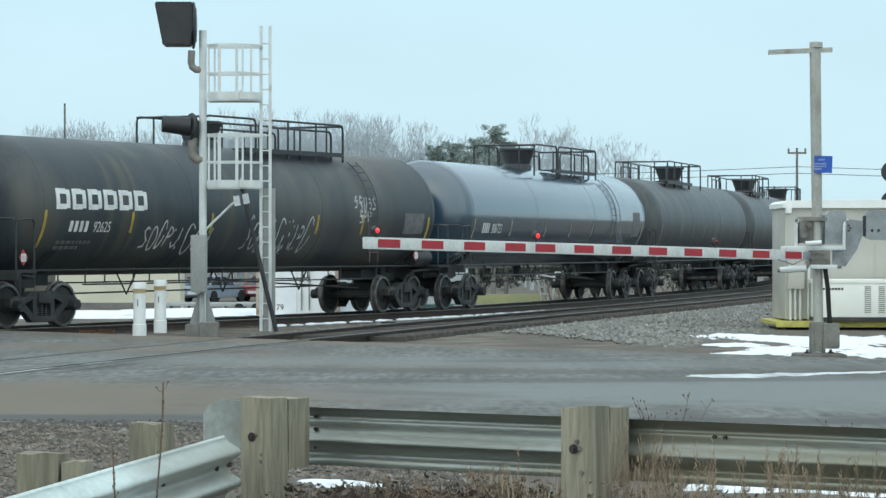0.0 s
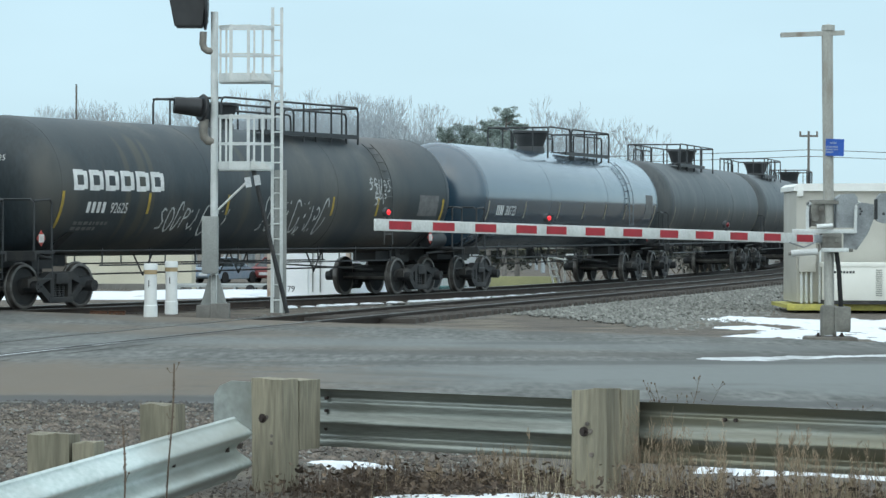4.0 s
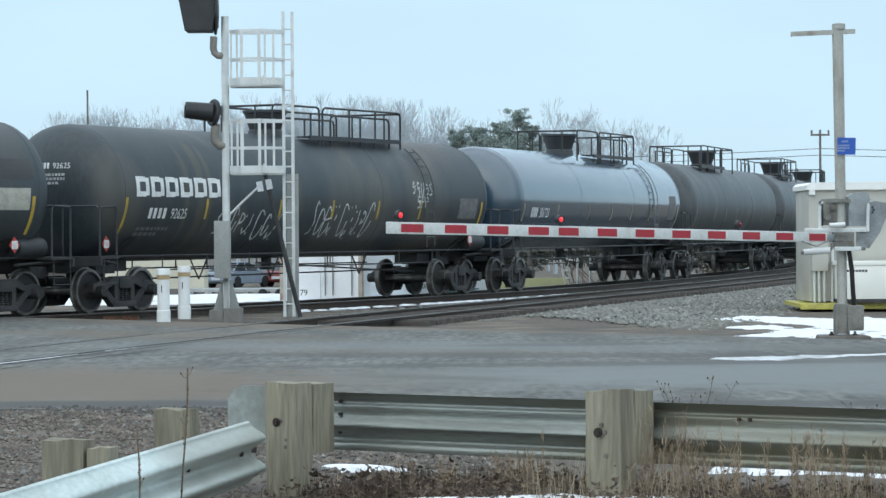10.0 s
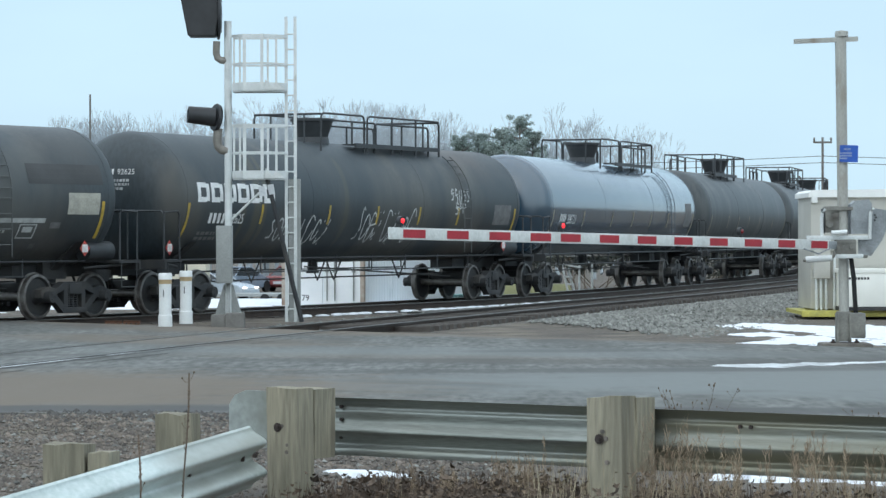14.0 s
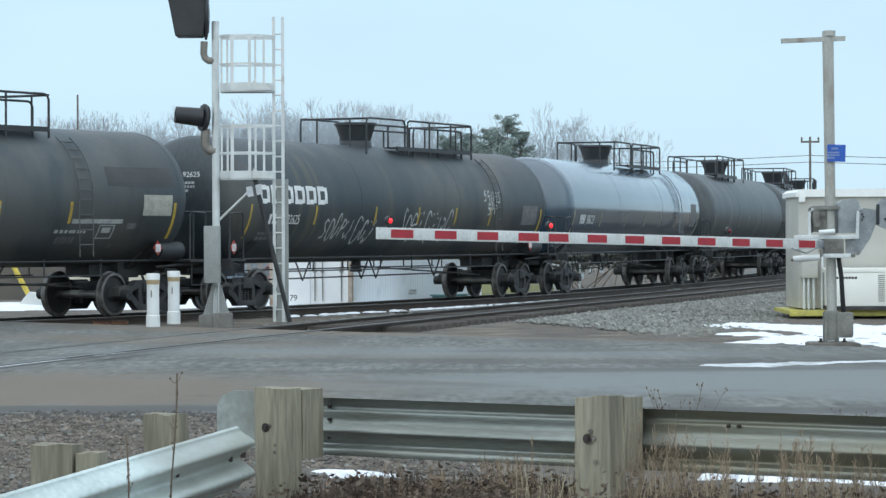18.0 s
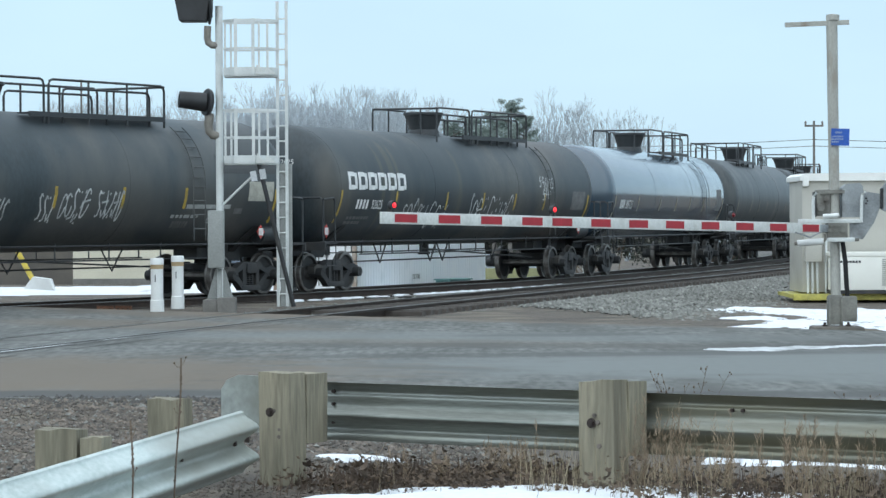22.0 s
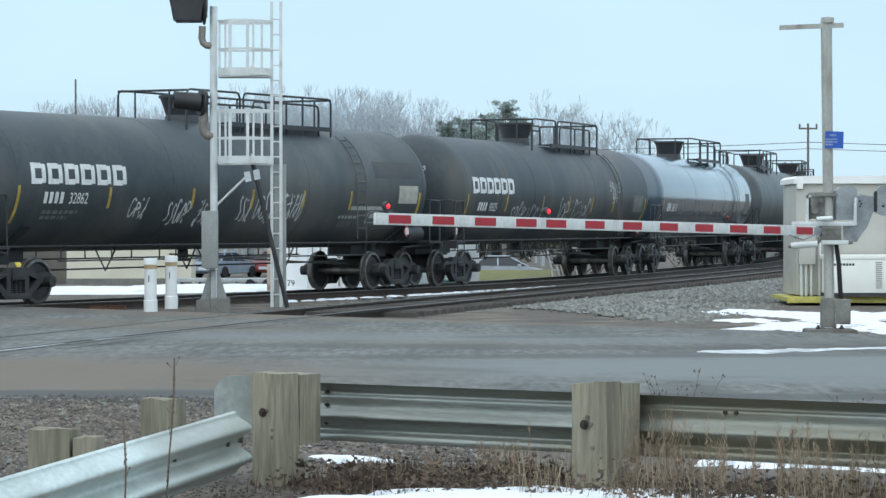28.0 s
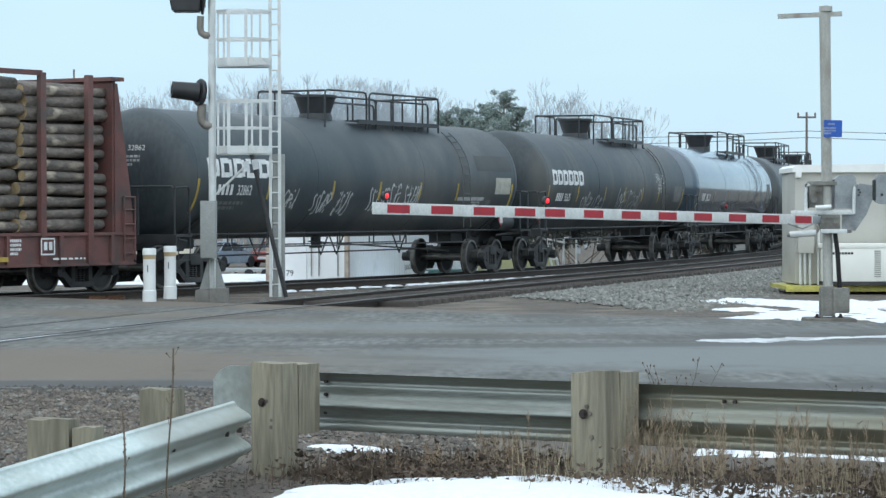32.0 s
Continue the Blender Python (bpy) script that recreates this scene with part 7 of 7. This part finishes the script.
def blade(vs, fs, p, top, w, rnd):
    """One bent stem of three quads round a thin triangle."""
    i = len(vs)
    bend = Vector((rnd.gauss(0, 0.12), rnd.gauss(0, 0.12), 0)) * top
    for t in (0, 0.5, 1):
        c = Vector(p) + Vector((0, 0, top * t)) + bend * t * t
        ww = w * (1 - 0.7 * t)
        for k in range(3):
            a = 2.0944 * k
            vs.append((c.x + ww * math.cos(a), c.y + ww * math.sin(a), c.z))
    for j in (0, 3):
        for k in range(3):
            fs.append((i + j + k, i + j + (k + 1) % 3, i + j + 3 + (k + 1) % 3, i + j + 3 + k))


def build_weeds():
    rnd = random.Random(21)
    a, d = Vector((-0.86, 15.50)), Vector((6.46, -4.1)).normalized()
    toward = Vector((d.y, -d.x))

    def mass(name, material, label, count, pick, seed):
        vs, fs = [], []
        r = random.Random(seed)
        for _ in range(count):
            x, y, h, w = pick(r)
            blade(vs, fs, (x, y, ground_z(x, y) - 0.02), h, w, r)
        me = bpy.data.meshes.new(name)
        me.from_pydata(vs, [], fs)
        me.materials.append(material)
        tagged(new(name, me), label, "weeds", kind="stuff")

    def straw(r):
        u = r.choice((r.uniform(0.8, 4.6), r.gauss(1.95, 0.10), r.gauss(2.55, 0.2), r.gauss(3.45, 0.15)))
        p = a + d * u + toward * r.uniform(0.25, 0.9)
        return p.x, p.y, r.uniform(0.06, 0.30) * (1.2 if u > 1.8 else 0.8), 0.0028

    def litter(r):
        u, o = r.uniform(0.25, 4.8), r.gauss(0.05, 0.35)
        p = a + d * u + toward * o
        return p.x, p.y, r.uniform(0.02, 0.15), 0.0035

    mass("dry_grass", M["grass"], "thin straw-coloured grass at the barrier", 300, straw, 4)
    mass("dead_weeds", M["duff"], "dark brown matted dead weeds under the rail", 9000, litter, 5)
    # feathery plumes: a thin stem with short upturned side shoots
    vs, fs = [], []
    r = random.Random(77)
    clumps = [(2.20, 0.40, 7), (2.32, 0.52, 9), (2.40, 0.48, 8), (2.52, 0.50, 6), (2.64, 0.36, 6), (2.74, 0.50, 7), (2.88, 0.44, 6), (3.02, 0.42, 7), (3.16, 0.50, 10), (3.26, 0.46, 7), (3.40, 0.34, 6), (3.54, 0.48, 8), (3.75, 0.45, 8), (4.0, 0.45, 8), (1.35, 0.28, 8), (1.50, 0.36, 9), (1.62, 0.30, 6), (2.08, 0.52, 8), (0.75, 0.22, 5), (1.05, 0.22, 6)]
    for u0, tall, count in clumps:
        for _ in range(count):
            p = a + d * (u0 + r.gauss(0, 0.045)) + toward * r.uniform(0.10, 0.34)
            h = tall * r.uniform(0.55, 1.05)
            z = ground_z(p.x, p.y) - 0.02
            lean = Vector((r.gauss(0, 0.05), r.gauss(0, 0.05), 0))
            blade(vs, fs, (p.x, p.y, z), h, 0.0019, r)
            for _ in range(46):
                t = r.uniform(0.25, 1.0)
                q = Vector((p.x, p.y, z + h * t)) + Vector((r.gauss(0, 0.009), r.gauss(0, 0.009), 0)) * (1.4 - t)
                i = len(vs)
                e = q + Vector((r.gauss(0, 0.013), r.gauss(0, 0.013), r.uniform(0.015, 0.05)))
                w = Vector((r.uniform(-1, 1), r.uniform(-1, 1), r.uniform(-0.3, 0.3))).normalized() * 0.0015
                vs.extend([q - w, q + w, e + w * 0.8, e - w * 0.8])
                fs.append((i, i + 1, i + 2, i + 3))
    me = bpy.data.meshes.new("feathery_weeds")
    me.from_pydata(vs, [], fs)
    me.materials.append(M["plume"])
    tagged(new("feathery_weeds", me), "tan feathery dead weed plumes at the barrier", "weeds", kind="stuff")
    vs, fs = [], []
    r = random.Random(6)

    def leaf(p, size, lobes):
        """A curled dead leaf: a lobed outline folded along its midrib."""
        i = len(vs)
        turn = Euler((r.gauss(0, 0.5), r.gauss(0, 0.5), r.uniform(0, 6.28))).to_matrix()
        n = 2 * lobes
        ring = []
        for k in range(n):
            a2 = 2 * math.pi * k / n
            rad = size * (1.0 if k % 2 else 0.62) * r.uniform(0.85, 1.1)
            c = Vector((rad * math.cos(a2), 0.6 * rad * math.sin(a2), 0))
            c.z = 0.55 * abs(c.y) + 2.5 * c.x * c.x / max(size, 0.01) * 0.2
            ring.append(Vector(p) + turn @ c)
        vs.append(Vector(p))
        vs.extend(ring)
        for k in range(n):
            fs.append((i, i + 1 + k, i + 1 + (k + 1) % n))

    for _ in range(8500):
        u, o = r.choice((r.uniform(0.3, 4.8), r.gauss(1.5, 0.25), r.gauss(2.6, 0.5))), r.uniform(-0.4, 0.85)
        p = a + d * u + toward * o
        leaf((p.x, p.y, ground_z(p.x, p.y) + abs(r.gauss(0.02, 0.06))), r.uniform(0.012, 0.032), 3)
    for _ in range(380):
        u, o = r.uniform(0.4, 4.8), r.uniform(0.1, 0.8)
        p = a + d * u + toward * o
        leaf((p.x, p.y, ground_z(p.x, p.y) + abs(r.gauss(0.05, 0.06))), r.uniform(0.028, 0.052), 5)
    me = bpy.data.meshes.new("leaf_litter")
    me.from_pydata(vs, [], fs)
    me.materials.append(M["leaf"])
    tagged(new("leaf_litter", me), "curled brown dead leaves on the verge", "leaves", kind="stuff")

    def stalk(x, y, h, seed, heads, lean=0.0, red=False):
        """A tall dead stalk with side twigs and seed heads."""
        r = random.Random(seed)
        s = thing("dead_stalk", "tall dead weed stalk with seed heads", "weed", pose(x, y, ground_z(x, y) - 0.02), group="dead stalks")
        bm = bmesh.new()
        pts = [Vector((lean * h * t * t + 0.01 * math.sin(5 * t + seed), 0.01 * math.cos(4 * t), h * t)) for t in (0, 0.2, 0.4, 0.6, 0.8, 1.0)]
        tube(bm, pts, 0.0042, 5)
        for k in range(26):
            t = r.uniform(0.1, 0.95)
            bmesh.ops.create_icosphere(bm, subdivisions=1, radius=r.uniform(0.005, 0.008), matrix=Matrix.Translation((lean * h * t * t + 0.01 * math.sin(5 * t + seed), 0.01 * math.cos(4 * t), h * t)))
        tips = []
        for _ in range(heads):
            t = r.uniform(0.45, 1.0)
            q = Vector((lean * h * t * t, 0, h * t))
            e = q + Vector((r.uniform(-0.03, 0.03), r.uniform(-0.03, 0.03), r.uniform(0.01, 0.05)))
            tube(bm, [q, q.lerp(e, 0.5) + Vector((0, 0, -0.01)), e], 0.0014, 4)
            tips.append(e)
        part("stem", bm, M["weed"], s)
        if tips:
            bm = bmesh.new()
            for e in tips:
                bmesh.ops.create_icosphere(bm, subdivisions=1, radius=r.uniform(0.0035, 0.0065), matrix=Matrix.Translation(e))
            tagged(part("seed_spray", bm, M["weed"], s), kind="stuff")

    def fan_weed(x, y, h, spread, count, seed):
        """A low bush of thin dry stems that fan out, a dark seed head on each."""
        r = random.Random(seed)
        s = thing("dead_stalk", "dry fan-shaped weed with dark seed heads", "weed", pose(x, y, ground_z(x, y) - 0.02), group="dead stalks")
        bm, tips = bmesh.new(), []
        for _ in range(count):
            e = Vector((r.uniform(-1, 1) * spread, r.uniform(-0.1, 0.1), h * r.uniform(0.72, 1.0)))
            mid = Vector((e.x * 0.25, e.y * 0.4, h * 0.55))
            tube(bm, [(0, 0, 0), mid, mid.lerp(e, 0.55) + Vector((e.x * 0.1, 0, 0)), e], 0.0012, 4)
            tips.append(e)
            for _ in range(3):
                q = mid.lerp(e, r.uniform(0.2, 0.9))
                f = q + Vector((r.gauss(0, 0.04), r.gauss(0, 0.02), r.uniform(0.01, 0.06)))
                tube(bm, [q, f], 0.0008, 4)
                tips.append(f)
        part("stem", bm, M["weed"], s)
        bm = bmesh.new()
        for e in tips:
            bmesh.ops.create_icosphere(bm, subdivisions=1, radius=r.uniform(0.003, 0.0065), matrix=Matrix.Translation(e) @ Matrix.Diagonal((1, 1, 1.5, 1)))
        tagged(part("seed_spray", bm, M["weed"], s), kind="stuff")

    fan_weed(1.30, 16.2, 0.68, 0.27, 11, 1)
    fan_weed(0.42, 16.4, 0.50, 0.14, 8, 2)
    fan_weed(2.22, 15.6, 0.56, 0.12, 10, 3)
    stalk(-1.335, 13.1, 0.80, 4, 7, 0.03)
    stalk(-1.47, 12.45, 0.56, 5, 5, 0.01)


# ---- what moves ----
RUN = [(0, 0.000), (2, 0.006), (3, 0.085), (4, 0.194), (4.5, 0.264), (6.5, 0.697), (7, 0.829), (8, 1.121), (9, 1.463), (10, 1.861), (11, 2.301), (12, 2.800), (13, 3.350), (14, 3.951), (14.5, 4.266), (16.5, 5.647), (17, 6.034), (18, 6.833), (19, 7.657), (20, 8.599), (21, 9.601), (22, 10.642), (23, 11.726), (24, 12.839), (25, 14.013), (25.5, 14.613), (27.5, 17.232), (28, 17.937), (29, 19.366), (30, 20.876), (31, 22.425), (32, 23.981)]


def run_at(t):
    """How far the train has gone at t seconds: a smooth curve through RUN."""
    ts, ss = [r[0] for r in RUN], [r[1] for r in RUN]
    i = max(0, min(len(ts) - 2, sum(x <= t for x in ts) - 1))

    def slope(k):
        if k == 0:
            return 0.0
        if k == len(ts) - 1:
            return (ss[k] - ss[k - 1]) / (ts[k] - ts[k - 1])
        return (ss[k + 1] - ss[k - 1]) / (ts[k + 1] - ts[k - 1])

    h = ts[i + 1] - ts[i]
    u = (t - ts[i]) / h
    return ((2 * u ** 3 - 3 * u ** 2 + 1) * ss[i] + (u ** 3 - 2 * u ** 2 + u) * h * slope(i) + (3 * u ** 2 - 2 * u ** 3) * ss[i + 1] + (u ** 3 - u ** 2) * h * slope(i + 1))


def car_frame(index, t):
    """The pose of a car: between its two truck centres on the curve."""
    half = TRUCKS / 2 if index >= 0 else LOG_TRUCK
    mid = AXLE / 2 + TRUCKS / 2 + (index - 1) * CAR_PITCH + run_at(t)
    if index < 0:
        mid -= LOG_SHIFT
    p, _ = on_track(mid - half)
    q, _ = on_track(mid + half)
    c = (p + q) / 2
    return mid, half, pose(c.x, c.y, 0, 0, 0, math.degrees(math.atan2(q.y - p.y, q.x - p.x)))


LOG_SHIFT = 0.75


def motions():
    coarse = [k * 0.5 for k in range(65)]
    fine = [k * 0.25 for k in range(129)]
    where = {}
    for car, index, flip in CARS:
        walk(car, [(t, car_frame(index, t)[2] @ pose(0, 0, 0, 0, 0, 180 if flip else 0)) for t in coarse])
        where[car] = (index, flip)
    for tr, car, u in TURNING:
        index, flip = where[car]
        back = 180 if flip else 0
        rows = []
        for t in coarse[::2]:
            mid, half, m = car_frame(index, t)
            p, d = on_track(mid + (half if (u > 0) != flip else -half))
            m = m @ pose(0, 0, 0, 0, 0, back)
            rows.append((t, m.inverted() @ pose(p.x, p.y, 0, 0, 0, math.degrees(math.atan2(d.y, d.x)) + back)))
        walk(tr, rows)
    for ws, u, car in ROLLING:
        sign = -1 if where[car][1] else 1
        walk(ws, [(t, pose(u, 0, 0.46, 0, sign * math.degrees(run_at(t) / 0.457), 0)) for t in fine])
    # the car on the road behind drives up, slows and waits
    drive = [(0, -22.0, 98.6, -3), (8, -22.0, 98.6, -3), (9, -21.4, 98.6, -3), (10, -19.6, 98.5, -5), (12, -14.4, 97.8, -14), (14, -8.8, 95.6, -24), (16, -4.8, 95.7, 6), (18, -1.4, 96.6, 12), (20, 0.7, 97.1, 7), (22, 1.5, 97.3, 3), (24, 1.72, 97.3, 3), (32, 1.74, 97.3, 3)]
    walk(ROAD_CAR[0], [(t, pose(1.436 * x, 1.436 * y, -1.46, 0, 0, turn)) for t, x, y, turn in drive])


build_ground()
build_train()
build_log_car()
build_barrier()
build_gate()
build_signal()
build_rail_scrap()
build_bungalow()
build_yard()
build_cars()
build_shrubs()
build_trees()
build_snow()
build_snow_line()
build_stones()
build_weeds()
build_tracks()
motions()
